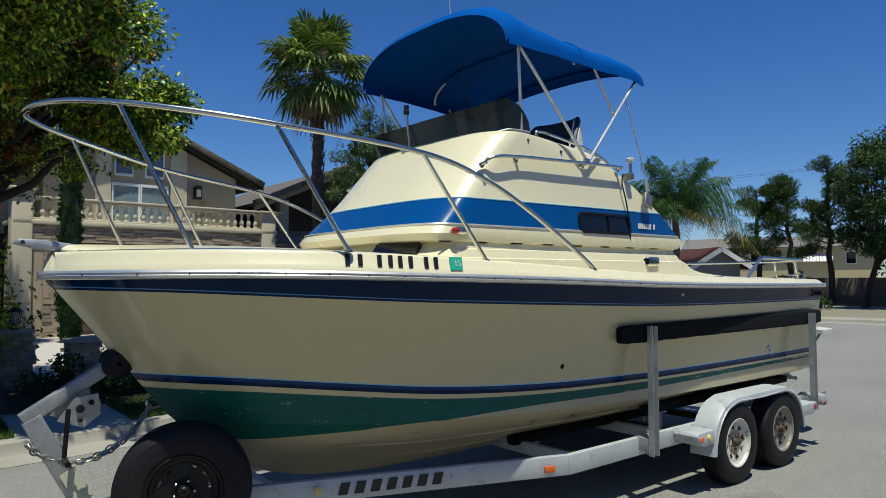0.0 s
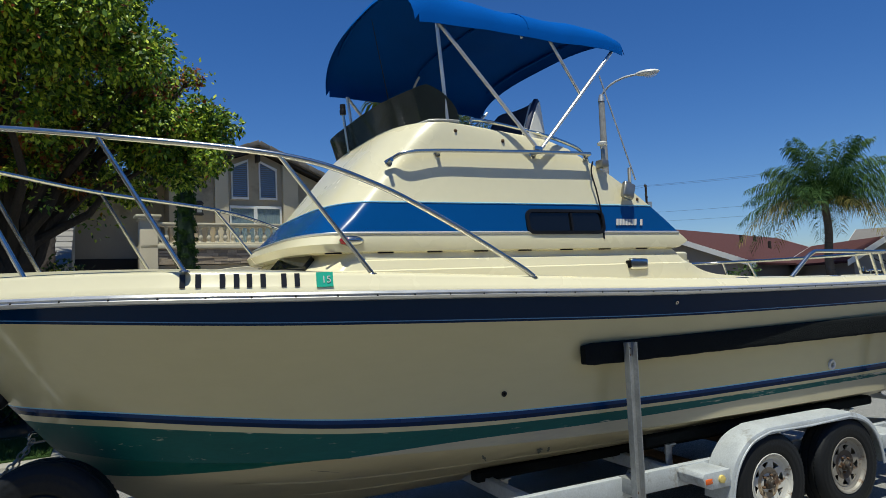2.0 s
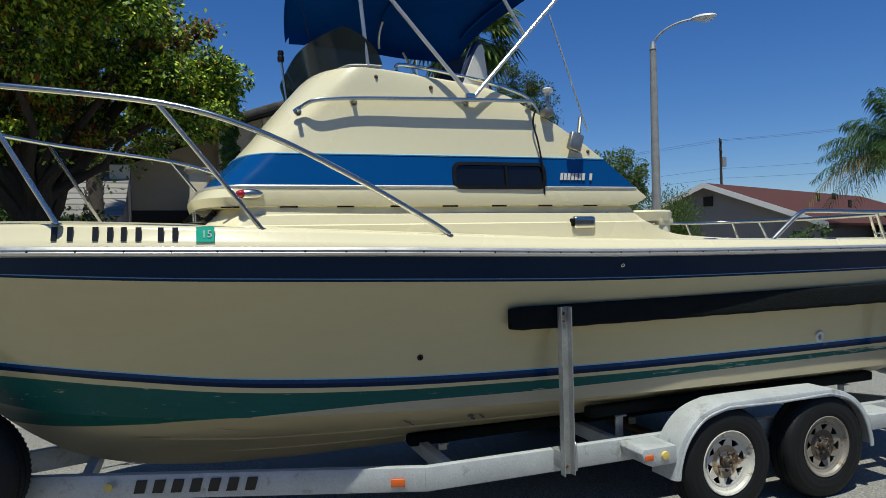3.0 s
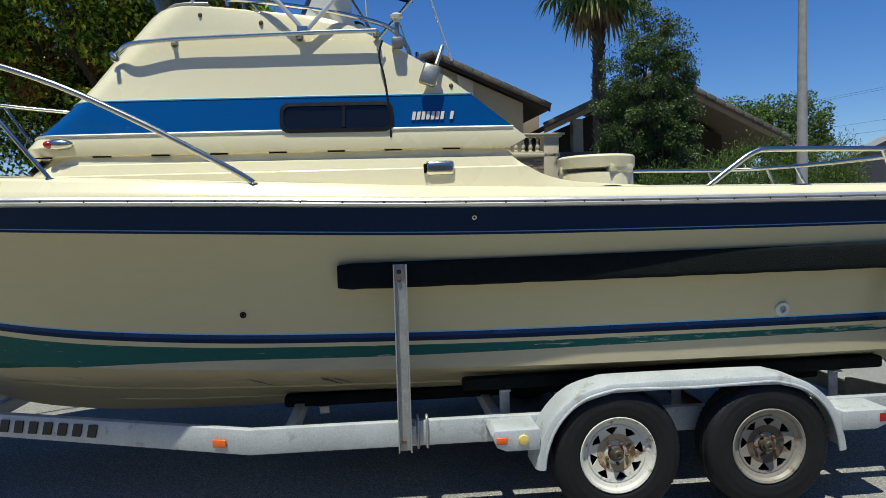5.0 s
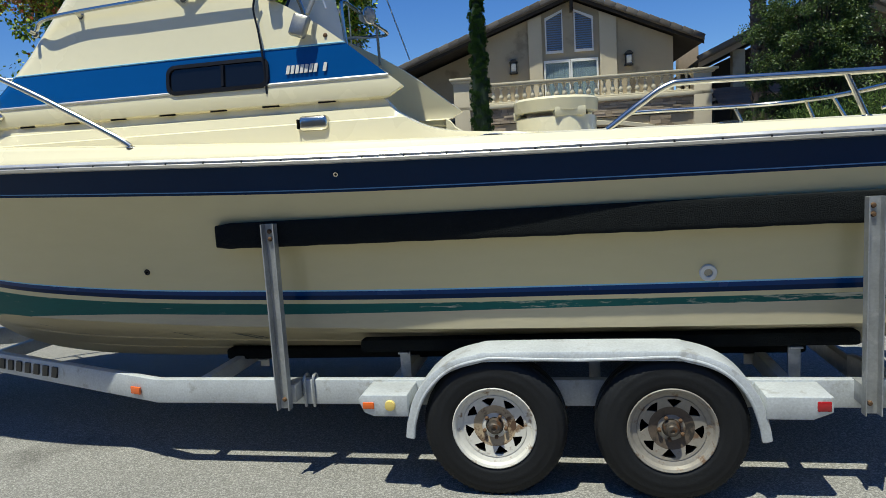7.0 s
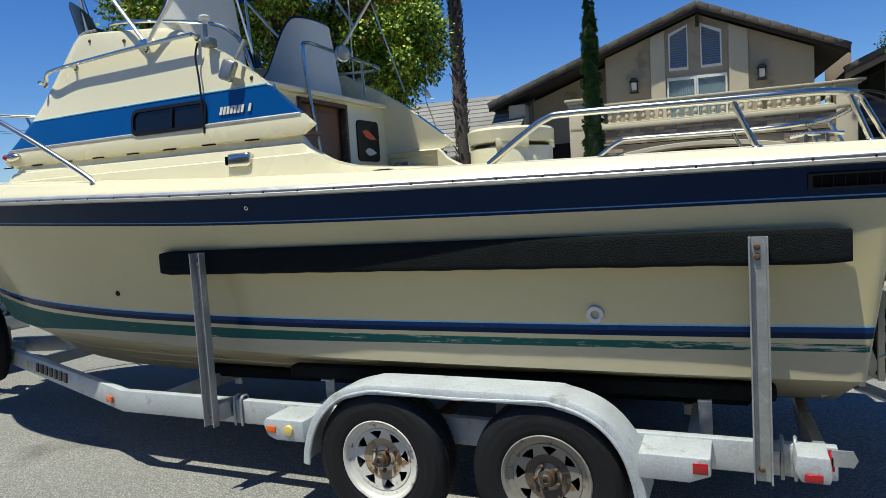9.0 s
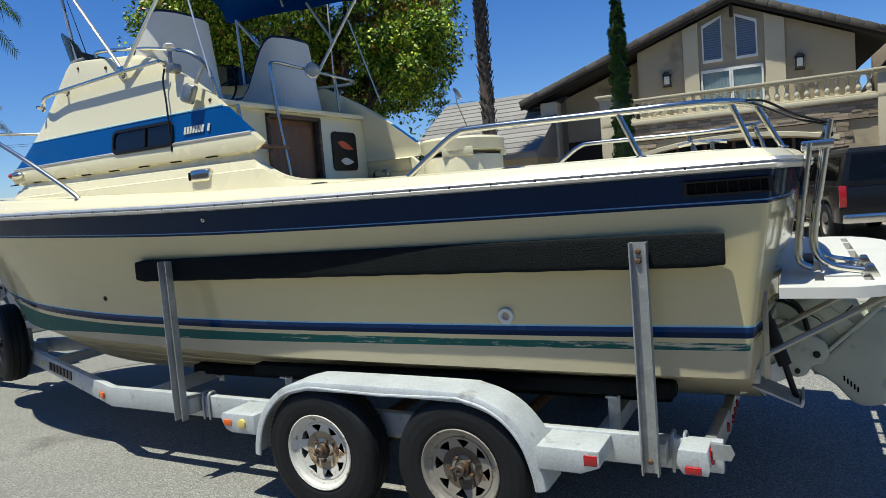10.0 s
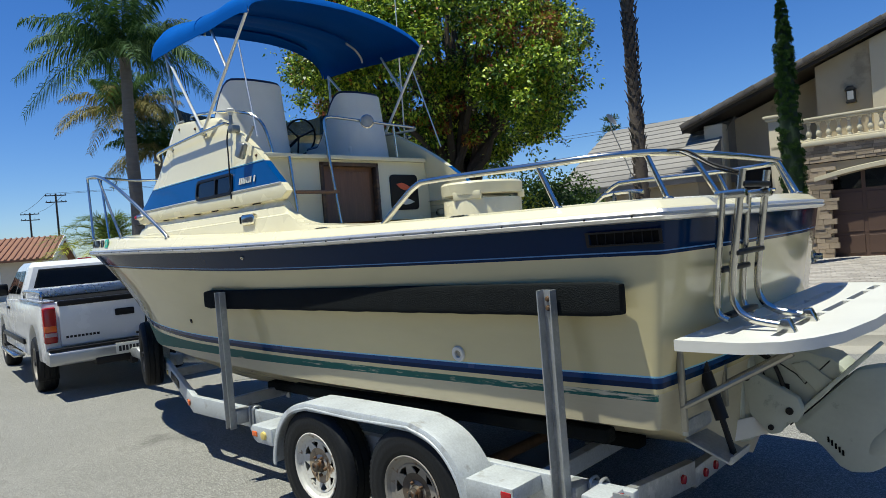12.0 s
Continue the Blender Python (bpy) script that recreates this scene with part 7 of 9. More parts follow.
# clumping date palm with yellowed arching fronds by the street
def bush_palm(base, R_, seed, label):
    rnd = random.Random(seed)
    t = thing("date_palm", base, label, "palm tree")
    b = Vector(base)
    bm = B()
    tube(bm, [b, b + Vector((0.03, 0.02, 1.0)), b + Vector((0.0, 0.0, 2.1))], 0.2, 10, r2=0.16)
    part("trunk", bm, PALMBARK, t)
    green, gold = B(), B()
    top = b + Vector((0, 0, 2.1))
    for i in range(44):
        az, el = i * 2.39996, radians(85 - 75 * i / 44 + rnd.uniform(-8, 8))
        bmx = gold if i > 26 and i % 2 else green
        L = R_ * rnd.uniform(0.85, 1.15)
        hd = Vector((math.cos(az), math.sin(az), 0))
        pts = [top + hd * (L * q * math.cos(el) + 0.15 * L * q * q) + Vector((0, 0, L * q * math.sin(el) - 0.55 * L * q ** 2.3)) for q in (k / 10 for k in range(11))]
        tube(bmx, pts, 0.014, 5, r2=0.004)
        P_ = spline(pts, 4)
        sd = hd.cross(Vector((0, 0, 1)))
        for k in range(4, len(P_) - 1):
            d = (P_[k + 1] - P_[k - 1]).normalized()
            for sg in (-1, 1):
                v = (sd * sg * 0.7 + d * 0.6 + Vector((0, 0, rnd.uniform(-0.25, 0.3)))).normalized()
                ll = R_ * 0.2
                bmx.faces.new([bmx.verts.new(p) for p in (P_[k], P_[k] + v * ll * 0.5 + d * 0.015, P_[k] + v * ll, P_[k] + v * ll * 0.5 - d * 0.015)])
    part("crown", green, L_FAN, t, smooth=False)
    part("yellowed_fronds", gold, L_YEL, t, "yellow-green older fronds", smooth=False)


bush_palm((-13.0, 5.0, 0.15), 1.9, 43, "low date palm with yellow-green arching fronds by the street")

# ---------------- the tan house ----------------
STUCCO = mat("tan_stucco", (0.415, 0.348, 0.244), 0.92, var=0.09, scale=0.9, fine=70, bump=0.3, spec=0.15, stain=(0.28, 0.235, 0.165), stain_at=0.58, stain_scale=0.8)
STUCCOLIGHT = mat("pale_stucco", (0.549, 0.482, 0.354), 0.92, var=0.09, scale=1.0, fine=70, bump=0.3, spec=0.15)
CAST = mat("cream_cast_stone", (0.58, 0.52, 0.38), 0.85, var=0.08, scale=3, fine=50, bump=0.15, spec=0.2, each=0.08)
ROOFTILE = mat("grey_brown_roof_tile", (0.14, 0.125, 0.11), 0.85, var=0.2, scale=3, fine=40, bump=0.3, spec=0.2, each=0.5, island=0.4)
ROOFGREY = mat("weathered_grey_tile", (0.25, 0.235, 0.215), 0.85, var=0.2, scale=2, fine=30, bump=0.3, spec=0.2, each=0.3, island=0.3)
# Dark timber, taken darker still for the shade under the roofs.
EAVE = mat("dark_timber_and_shade", (0.024, 0.018, 0.013), 0.8, var=0.2, scale=3, fine=40, bump=0.2)
FRAME = mat("white_window_frame", (0.74, 0.73, 0.70), 0.45, var=0.04)
# Pale blind with the sky's reflected blue put into its colour.
BLIND = mat("sky_tinted_blind", (0.36, 0.47, 0.64), 0.6, var=0.06)
CURTAIN = mat("grey_green_curtain", (0.40, 0.48, 0.48), 0.8, var=0.12, scale=4, fine=20, stretch=(6, 1, 0.3))
STONE = mat("stacked_stone", (0.29, 0.23, 0.165), 0.9, var=0.15, scale=8, fine=50, bump=0.4, spec=0.15, each=0.8, island=0.8)
GARAGE = mat("brown_garage_door", (0.095, 0.055, 0.038), 0.6, var=0.15, scale=3, fine=50, bump=0.1, stretch=(0.3, 1, 3))
IRON = mat("black_iron", (0.012, 0.011, 0.010), 0.5, 0.3, var=0.2)
WINGLASS = glass("window_glass", (0.02, 0.025, 0.03), 0.02, 0.12, (0.92, 0.95, 0.97))
HM = Matrix.Translation((6.4, 20.2, 0)) @ Matrix.Rotation(radians(3.5), 4, "Z")
house = thing("stucco_house", (6.4, 20.2, 0.15), "two-storey tan stucco house with a balcony and grey tile roof", "house")
RIDGE, SR, SL = 7.22, 0.436, 0.357


def roof_z(u):
    return RIDGE - (SR * u if u > 0 else -SL * u)


bm = B()
prism(bm, [(-2.95, 0.1), (3.35, 0.1), (3.35, roof_z(3.35) - 0.22), (0, RIDGE - 0.22), (-2.95, roof_z(-2.95) - 0.22)], "y", 0.0, 9.0, m=HM)
part("wall", bm, STUCCO, house, "tan stucco gable wall", smooth=False)
bm = B()
prism(bm, [(-6.2, 0.1), (-2.95, 0.1), (-2.95, roof_z(-2.95) - 0.25), (-6.2, roof_z(-6.2) - 0.25)], "y", 1.2, 9.0, m=HM)
part("wall", bm, STUCCO, house, smooth=False)
bm = B()
box(bm, -6.35, -0.2, 0.1, -5.75, 0.4, 4.7, 0.02, m=HM)
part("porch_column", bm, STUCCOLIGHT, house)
# Dark sheet in the recess, its shade put into the colour.
bm = B()
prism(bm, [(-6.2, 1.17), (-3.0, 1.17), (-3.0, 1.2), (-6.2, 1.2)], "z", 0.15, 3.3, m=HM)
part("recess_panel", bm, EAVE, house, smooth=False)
for sgn, u0, u1 in ((1, 0.0, 4.25), (-1, 0.0, -7.0)):
    bm = B()
    prism(bm, [(u0, RIDGE), (u1, roof_z(u1)), (u1, roof_z(u1) - 0.10), (u0, RIDGE - 0.12)], "y", -0.52, 9.5, m=HM)
    roof = part("roof", bm, ROOFTILE, house, "dark grey-brown tile roof slope", smooth=False)
    bm = B()
    prism(bm, [(u0, RIDGE - 0.125), (u1, roof_z(u1) - 0.105), (u1, roof_z(u1) - 0.21), (u0, RIDGE - 0.23)], "y", -0.46, -0.41, m=HM)
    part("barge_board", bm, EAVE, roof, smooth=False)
    bm = B()
    prism(bm, [(u0, RIDGE - 0.125), (u1, roof_z(u1) - 0.105), (u1, roof_z(u1) - 0.14), (u0, RIDGE - 0.16)], "y", -0.40, 9.4, m=HM)
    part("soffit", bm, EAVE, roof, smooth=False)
    L = math.hypot(u1, RIDGE - roof_z(u1))
    n = int(L / 0.36)
    bm = B()
    box(bm, -0.19, -0.13, -0.10, 0.19, 0.13, 0.075, 0.02)
    tile = mesh_of("rake_tile", bm, ROOFTILE, True, 40)
    ang = math.atan2(roof_z(u1) - RIDGE, u1)
    for k in range(n):
        s = (k + 0.5) / n
        m = HM @ Matrix.Translation((u1 * s, -0.46, RIDGE + (roof_z(u1) - RIDGE) * s + 0.01)) @ Matrix.Rotation(-ang + radians(3 * sgn), 4, "Y")
        piece("rake_tile", tile, roof, m)
bm = B()
box(bm, -0.05, -0.40, RIDGE - 0.62, 0.05, 0.0, RIDGE - 0.28, 0.01, m=HM)
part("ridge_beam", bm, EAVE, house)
for u0, u1 in ((-1.48, -1.02), (0.92, 1.48)):
    bm = B()
    prism(bm, [(u0, 3.5), (u1, 3.5), (u1, roof_z(u1) - 0.26), (u0, roof_z(u0) - 0.26)], "y", -0.14, 0.02, 0.01, m=HM)
    part("pilaster", bm, STUCCOLIGHT, house, smooth=False)


def framed(name, pts, depth, fw, pane_mat, label, inside=None):
    """A framed opening from its outline in the facade."""
    c = Vector((sum(p[0] for p in pts) / len(pts), sum(p[1] for p in pts) / len(pts)))
    inn = [tuple(c + (Vector(p) - c) * (1 - fw / max(0.2, (Vector(p) - c).length) * 1.35)) for p in pts]
    bm = B()
    rows = [[HM @ Vector((p[0], y, p[1])) for p in q] for q, y in ((pts, 0.0), (pts, -0.07), (inn, -0.07), (inn, -0.004))]
    loft(bm, rows, closed=True)
    w = part(name, bm, FRAME, house, label, smooth=False)
    bm = B()
    prism(bm, inn, "y", -0.034, -0.028, m=HM)
    part("pane", bm, pane_mat, w, smooth=False)
    if inside:
        bm = B()
        zs = [p[1] for p in inn]
        us = [p[0] for p in inn]
        if inside == "blind":
            z = min(zs) + 0.03
            while z < max(zs) - 0.02:
                lo, hi = min(us), max(us)
                # clip the slat to the sloped head
                top = lambda u: np.interp(u, *zip(*sorted([p for p in inn if p[1] > sum(zs) / len(zs)])))
                while hi > lo and top(lo) < z:
                    lo += 0.03
                while hi > lo and top(hi) < z:
                    hi -= 0.03
                if hi - lo > 0.05:
                    prism(bm, [(-0.024, z), (-0.010, z + 0.045), (-0.006, z + 0.045), (-0.020, z)], "x", lo, hi, m=HM)
                z += 0.075
            part("blind", bm, BLIND, w, smooth=False)
        else:
            rows = []
            n = 60
            for zz in (min(zs), max(zs)):
                rows.append([HM @ Vector((min(us) + (max(us) - min(us)) * i / n, -0.013 + 0.006 * math.sin(i * 1.3), zz)) for i in range(n + 1)])
            loft(bm, rows)
            part("curtain", bm, CURTAIN, w)
    return w


framed("gable_window", [(-0.90, 5.28), (-0.30, 5.28), (-0.30, 6.72), (-0.90, 6.47)], 0.1, 0.07, WINGLASS, "white-framed sloped window with a blind", "blind")
framed("gable_window", [(0.08, 5.28), (0.72, 5.28), (0.72, 6.42), (0.08, 6.70)], 0.1, 0.07, WINGLASS, "white-framed sloped window with a blind", "blind")
framed("balcony_door", [(-0.98, 3.50), (-0.08, 3.50), (-0.08, 5.05), (-0.98, 5.05)], 0.1, 0.08, WINGLASS, "white-framed sliding glass door with curtains", "curtain")
framed("balcony_door", [(-0.07, 3.50), (0.86, 3.50), (0.86, 5.05), (-0.07, 5.05)], 0.1, 0.08, WINGLASS, "white-framed sliding glass door with curtains", "curtain")
for u in (-2.02, 1.86):
    bm = B()
    box(bm, u - 0.11, -0.24, 4.72, u + 0.11, -0.03, 5.06, 0.01, m=HM)
    prism(bm, [(u - 0.15, 5.06), (u + 0.15, 5.06), (u + 0.07, 5.16), (u - 0.07, 5.16)], "y", -0.26, -0.02, m=HM)
    box(bm, u - 0.13, -0.25, 4.68, u + 0.13, -0.02, 4.73, 0.005, m=HM)
    lan = part("wall_lantern", bm, IRON, house, "black iron wall lantern", smooth=False)
    bm = B()
    box(bm, u - 0.08, -0.246, 4.76, u + 0.08, -0.238, 5.02, m=HM)
    part("lantern_glass", bm, CLEAR, lan, smooth=False)
# lower storey with the garage doors, stone band and balcony
bm = B()
prism(bm, [(-3.9, 0.1), (-2.55, 0.1), (-2.55, 2.45), (-1.6, 2.62), (-0.5, 2.68), (0.6, 2.66), (1.6, 2.58), (2.35, 2.45), (2.35, 0.1), (4.15, 0.1), (4.15, 2.92), (-3.9, 2.92)], "y", -1.35, -1.0, m=HM)
part("garage_wall", bm, STUCCO, house, smooth=False)
for u0 in (-3.9, 3.85):
    bm = B()
    box(bm, u0, -1.0, 0.1, u0 + 0.3, 0.1, 3.4, m=HM)
    part("garage_side", bm, STUCCO, house, smooth=False)
bm = B()
box(bm, -2.6, -1.08, 0.15, 2.4, -1.02, 2.75, m=HM)
gd = part("garage_door", bm, GARAGE, house, "brown panelled garage door", smooth=False)
for r_ in range(4):
    for c_ in range(6):
        bm = B()
        u = -2.5 + c_ * 0.82
        z = 0.25 + r_ * 0.62
        box(bm, u, -1.10, z, u + 0.72, -1.075, z + 0.52, 0.012, m=HM)
        part("door_panel", bm, GARAGE if r_ < 3 else DARKGLASS, gd, smooth=False)
# stacked stones of the band and jambs
SB = []
rs = random.Random(5)
for k in range(6):
    bm = B()
    box(bm, -0.5, -0.5, -0.5, 0.5, 0.5, 0.5)
    SB.append(mesh_of("stone", bm, STONE))
count = 0
z = 2.94
while z < 3.44:
    h = rs.uniform(0.06, 0.11)
    u = -3.9
    while u < 4.1:
        w = rs.uniform(0.18, 0.5)
        if count < 150:
            piece("stone", SB[count % 6], house, HM @ Matrix.Translation((u + w / 2, -1.36, z + h / 2)) @ Matrix.Diagonal((w - 0.008, 0.10 + rs.uniform(0, 0.05), h - 0.008, 1)))
        count += 1
        u += w
    z += h
for uu in (-2.9, 2.6):
    z = 0.15
    while z < 2.75:
        h = rs.uniform(0.09, 0.18)
        u = uu - 0.3
        while u < uu + 0.3:
            w = rs.uniform(0.15, 0.35)
            piece("stone", SB[count % 6], house, HM @ Matrix.Translation((u + w / 2, -1.37, z + h / 2)) @ Matrix.Diagonal((w - 0.008, 0.10 + rs.uniform(0, 0.06), h - 0.008, 1)))
            count += 1
            u += w
        z += h
bm = B()
box(bm, -3.95, -1.33, 2.93, 4.2, 0.0, 3.45, m=HM)
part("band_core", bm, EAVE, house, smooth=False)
pts = [(-2.9 + 5.6 * i / 24) for i in range(25)]
bm = B()
rows = [[HM @ Vector((u, y, zz + 0.33 * (1 - ((u + 0.1) / 2.8) ** 2))) for u in pts] for y, zz in ((-1.36, 2.40), (-1.46, 2.40), (-1.46, 2.52), (-1.36, 2.54))]
loft(bm, rows)
part("arch_moulding", bm, CAST, house)
balc = part("balcony", box(B(), -4.0, -1.50, 3.44, 4.25, 0.0, 3.58, 0.02, m=HM), CAST, house, "cream cast-stone balcony with balusters")
for z0, z1, y0, y1 in ((3.58, 3.64, -1.42, -1.24), (4.14, 4.20, -1.43, -1.23), (4.20, 4.27, -1.47, -1.19)):
    bm = B()
    box(bm, -3.95, y0, z0, 3.65, y1, z1, 0.012, m=HM)
    part("balcony_rail", bm, CAST, balc)
bm = B()
lathe(bm, [(0.075, 0), (0.075, 0.04), (0.045, 0.06), (0.06, 0.08), (0.085, 0.15), (0.075, 0.20), (0.04, 0.30), (0.034, 0.36), (0.05, 0.38), (0.04, 0.40), (0.06, 0.45), (0.07, 0.46), (0.07, 0.50)], 14, caps=True)
BAL = mesh_of("baluster", bm, CAST, True, 40)
for k in range(29):
    piece("baluster", BAL, balc, HM @ Matrix.Translation((-3.75 + k * 0.258, -1.33, 3.64)))
bm = B()
box(bm, 3.66, -1.5, 0.1, 4.2, -1.0, 4.2, 0.015, m=HM)
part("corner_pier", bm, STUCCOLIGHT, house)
bm = B()
box(bm, 3.55, -1.6, 4.2, 4.4, -0.9, 4.27, 0.015, m=HM)
box(bm, 3.62, -1.54, 4.13, 4.3, -0.95, 4.2, 0.015, m=HM)
part("pier_cap", bm, CAST, house)
bm = B()
box(bm, -4.02, -1.5, 0.1, -3.5, -1.0, 4.4, 0.015, m=HM)
part("corner_pier", bm, STUCCOLIGHT, house)
bm = B()
box(bm, -4.14, -1.6, 4.42, -3.4, -0.9, 4.5, 0.015, m=HM)
box(bm, -4.08, -1.55, 4.34, -3.45, -0.95, 4.42, 0.015, m=HM)
part("pier_cap", bm, CAST, house)
# lower roof wing at the far side, of long grey tiles
wing = thing("garage_wing", (-2.4, 20.0, 0.15), "low house wing with a weathered grey tile roof", "house wing")
bm = B()
prism(bm, [(17.4, 2.9), (21.6, 5.35), (25.8, 2.9), (25.8, 2.75), (17.4, 2.75)], "x", -4.6, 0.6)
wr = part("roof", bm, ROOFGREY, wing, smooth=False)
bm = B()
prism(bm, [(-0.02, 0.0), (0.36, 0.21), (0.36, 0.235), (-0.02, 0.05)], "x", -2.65, 2.65)
ROWT = mesh_of("roof_course", bm, ROOFGREY)
for k in range(13):
    piece("roof_course", ROWT, wr, Matrix.Translation((-2.0, 17.38 + k * 0.326, 2.90 + k * 0.19)))
bm = B()
box(bm, -4.3, 17.8, 0.1, 0.5, 25.5, 2.8)
part("wall", bm, STUCCO, wing, smooth=False)
# satellite dish
bm = B()
m = Matrix.Translation((-1.97, 17.05, 5.08)) @ Matrix.Rotation(radians(60), 4, "Y")
lathe(bm, [(0.0, 0.0), (0.08, 0.008), (0.16, 0.032), (0.23, 0.065)], 20, m)
bmesh.ops.solidify(bm, geom=list(bm.faces), thickness=0.012)
tube(bm, spline([(-1.97, 17.05, 5.06), (-2.0, 17.15, 4.8), (-1.93, 17.5, 4.2), (-1.90, 18.1, 3.3)], 5), 0.018, 6)
rod(bm, (-1.97, 17.05, 4.95), (-1.66, 17.0, 4.86), 0.011, 6)
tagged(part("satellite_dish", bm, GALV), "grey satellite dish on a bent mast by the roof", "satellite dish")

# ---------------- the neighbour's dark house ----------------
nb = thing("neighbour_house", (15.2, 23.5, 0.15), "dark-eaved house with a brown tile gable roof", "house")
PEAK, PX = 6.7, 15.0
bm = B()
prism(bm, [(11.6, 0.1), (18.8, 0.1), (18.8, 4.5), (PX, PEAK - 0.5), (11.6, 4.8)], "y", 23.2, 31)
# The porch's deep shade is put into this wall's colour.
part("wall", bm, EAVE, nb, "timber wall coloured dark for the shade under its roof", smooth=False)
for x1, z1 in ((10.6, 4.75), (20.2, 4.1)):
    bm = B()
    prism(bm, [(PX, PEAK), (x1, z1), (x1, z1 - 0.12), (PX, PEAK - 0.14)], "y", 20.6, 31)
    r_ = part("roof", bm, ROOFTILE, nb, smooth=False)
    bm = B()
    prism(bm, [(PX, PEAK - 0.14), (x1, z1 - 0.12), (x1, z1 - 0.30), (PX, PEAK - 0.34)], "y", 20.66, 20.74)
    part("barge_board", bm, mat("pale_timber", (0.30, 0.23, 0.15), 0.8), r_, smooth=False)
    n = 14
    ang = math.atan2(z1 - PEAK, x1 - PX)
    for k in range(n):
        s = (k + 0.5) / n
        piece("rake_tile", tile, r_, Matrix.Translation((PX + (x1 - PX) * s, 20.62, PEAK + (z1 - PEAK) * s + 0.01)) @ Matrix.Rotation(-ang, 4, "Y"))
bm = B()
box(bm, 11.75, 20.9, 0.1, 12.15, 21.3, 5.0, 0.02)
part("porch_post", bm, STUCCO, nb)
bm = B()
box(bm, 11.2, 19.9, 0.1, 13.0, 20.6, 2.6, 0.02)
part("porch_wall", bm, STUCCOLIGHT, nb)
bm = B()
prism(bm, [(19.4, 3.05), (21.0, 3.75), (21.0, 3.65), (19.4, 2.95)], "x", 11.0, 13.2)
pr = part("porch_roof", bm, ROOFTILE, nb, smooth=False)
bm = B()
prism(bm, [(0, 0), (0.26, 0.114), (0.26, 0.14), (0, 0.04)], "x", -1.1, 1.1)
PRT = mesh_of("roof_course", bm, mat("red_brown_tile", (0.30, 0.17, 0.12), 0.85, var=0.2, each=0.3, bump=0.3))
for k in range(6):
    piece("roof_course", PRT, pr, Matrix.Translation((12.1, 19.4 + k * 0.26, 3.06 + k * 0.114)))
bm = B()
box(bm, 10.55, 24.5, 4.0, 11.3, 25.3, 5.9, 0.03)
part("chimney", bm, STONE, nb)

# ---------------- farther houses ----------------
MAROON = mat("maroon_shingle", (0.088, 0.037, 0.034), 0.9, var=0.14, scale=1.5, fine=25, bump=0.4, spec=0.15)
GREYWALL = mat("grey_siding", (0.30, 0.275, 0.25), 0.9, var=0.06, scale=1, fine=30, bump=0.15)
YELLOWWALL = mat("yellow_cream_siding", (0.52, 0.42, 0.23), 0.9, var=0.07, bump=0.15)
TERRACOTTA = mat("terracotta_tile", (0.24, 0.115, 0.07), 0.85, var=0.25, scale=1.5, fine=25, bump=0.4, stretch=(1, 1, 1))
GREYROOF = mat("grey_shingle", (0.17, 0.155, 0.14), 0.9, var=0.15, scale=1.5, fine=25, bump=0.3)
PALEWALL = mat("pale_plaster", (0.62, 0.57, 0.47), 0.9, var=0.06, bump=0.1)


def gable_house(name, a, b, half, eave, ridge, wall_m, roof_m, label, over=0.5, fascia=True, windows=()):
    """A house whose ridge runs from a to b."""
    a, b = Vector((*a, 0)), Vector((*b, 0))
    L = (b - a).length
    m = Matrix.Translation(a) @ Matrix.Rotation(math.atan2(b.y - a.y, b.x - a.x), 4, "Z")
    h = thing(name, (a + b) / 2 + Vector((0, 0, 0.144)), label, "house")
    k = (ridge - eave) / half
    bm = B()
    prism(bm, [(-half + over, 0), (half - over, 0), (half - over, eave + k * over - 0.1), (0, ridge - 0.1), (-half + over, eave + k * over - 0.1)], "x", over, L - over, m=m)
    part("wall", bm, wall_m, h, smooth=False)
    for s in (-1, 1):
        bm = B()
        prism(bm, [(0, ridge), (s * half, eave), (s * half, eave - 0.12), (0, ridge - 0.12)], "x", 0, L, m=m)
        r_ = part("roof", bm, roof_m, h, smooth=False)
        if fascia:
            for x in (-0.03, L):
                bm = B()
                prism(bm, [(0, ridge + 0.02), (s * half, eave + 0.02), (s * half, eave - 0.26), (0, ridge - 0.26)], "x", x, x + 0.03, m=m)
                part("fascia", bm, FRAME, r_, smooth=False)
    for u, v, z, w, hh, face in windows:
        bm = B()
        if face == "x":
            box(bm, over - 0.05, u - w / 2, z, over + 0.02, u + w / 2, z + hh, 0.01, m=m)
        else:
            yy = (half - over) * face
            box(bm, u - w / 2, yy - 0.04, z, u + w / 2, yy + 0.04, z + hh, 0.01, m=m)
        wn_ = part("window", bm, FRAME, h, smooth=False)
        bm = B()
        if face == "x":
            box(bm, over - 0.056, u - w / 2 + 0.07, z + 0.07, over - 0.04, u + w / 2 - 0.07, z + hh - 0.07, m=m)
        else:
            box(bm, u - w / 2 + 0.07, yy - 0.05, z + 0.07, u + w / 2 - 0.07, yy + 0.05, z + hh - 0.07, m=m)
        part("pane", bm, DARKGLASS, wn_, smooth=False)
    return h, m


mh, m = gable_house("maroon_roof_house", (27.2, 23.5), (49.0, 31.7), 5.9, 2.45, 4.75, GREYWALL, MAROON, "low grey house with a maroon shingle roof", windows=())
bm = B()
box(bm, 0.42, -0.25, 3.55, 0.52, 0.25, 4.05, 0.01, m=m)
part("gable_vent", bm, EAVE, mh, smooth=False)
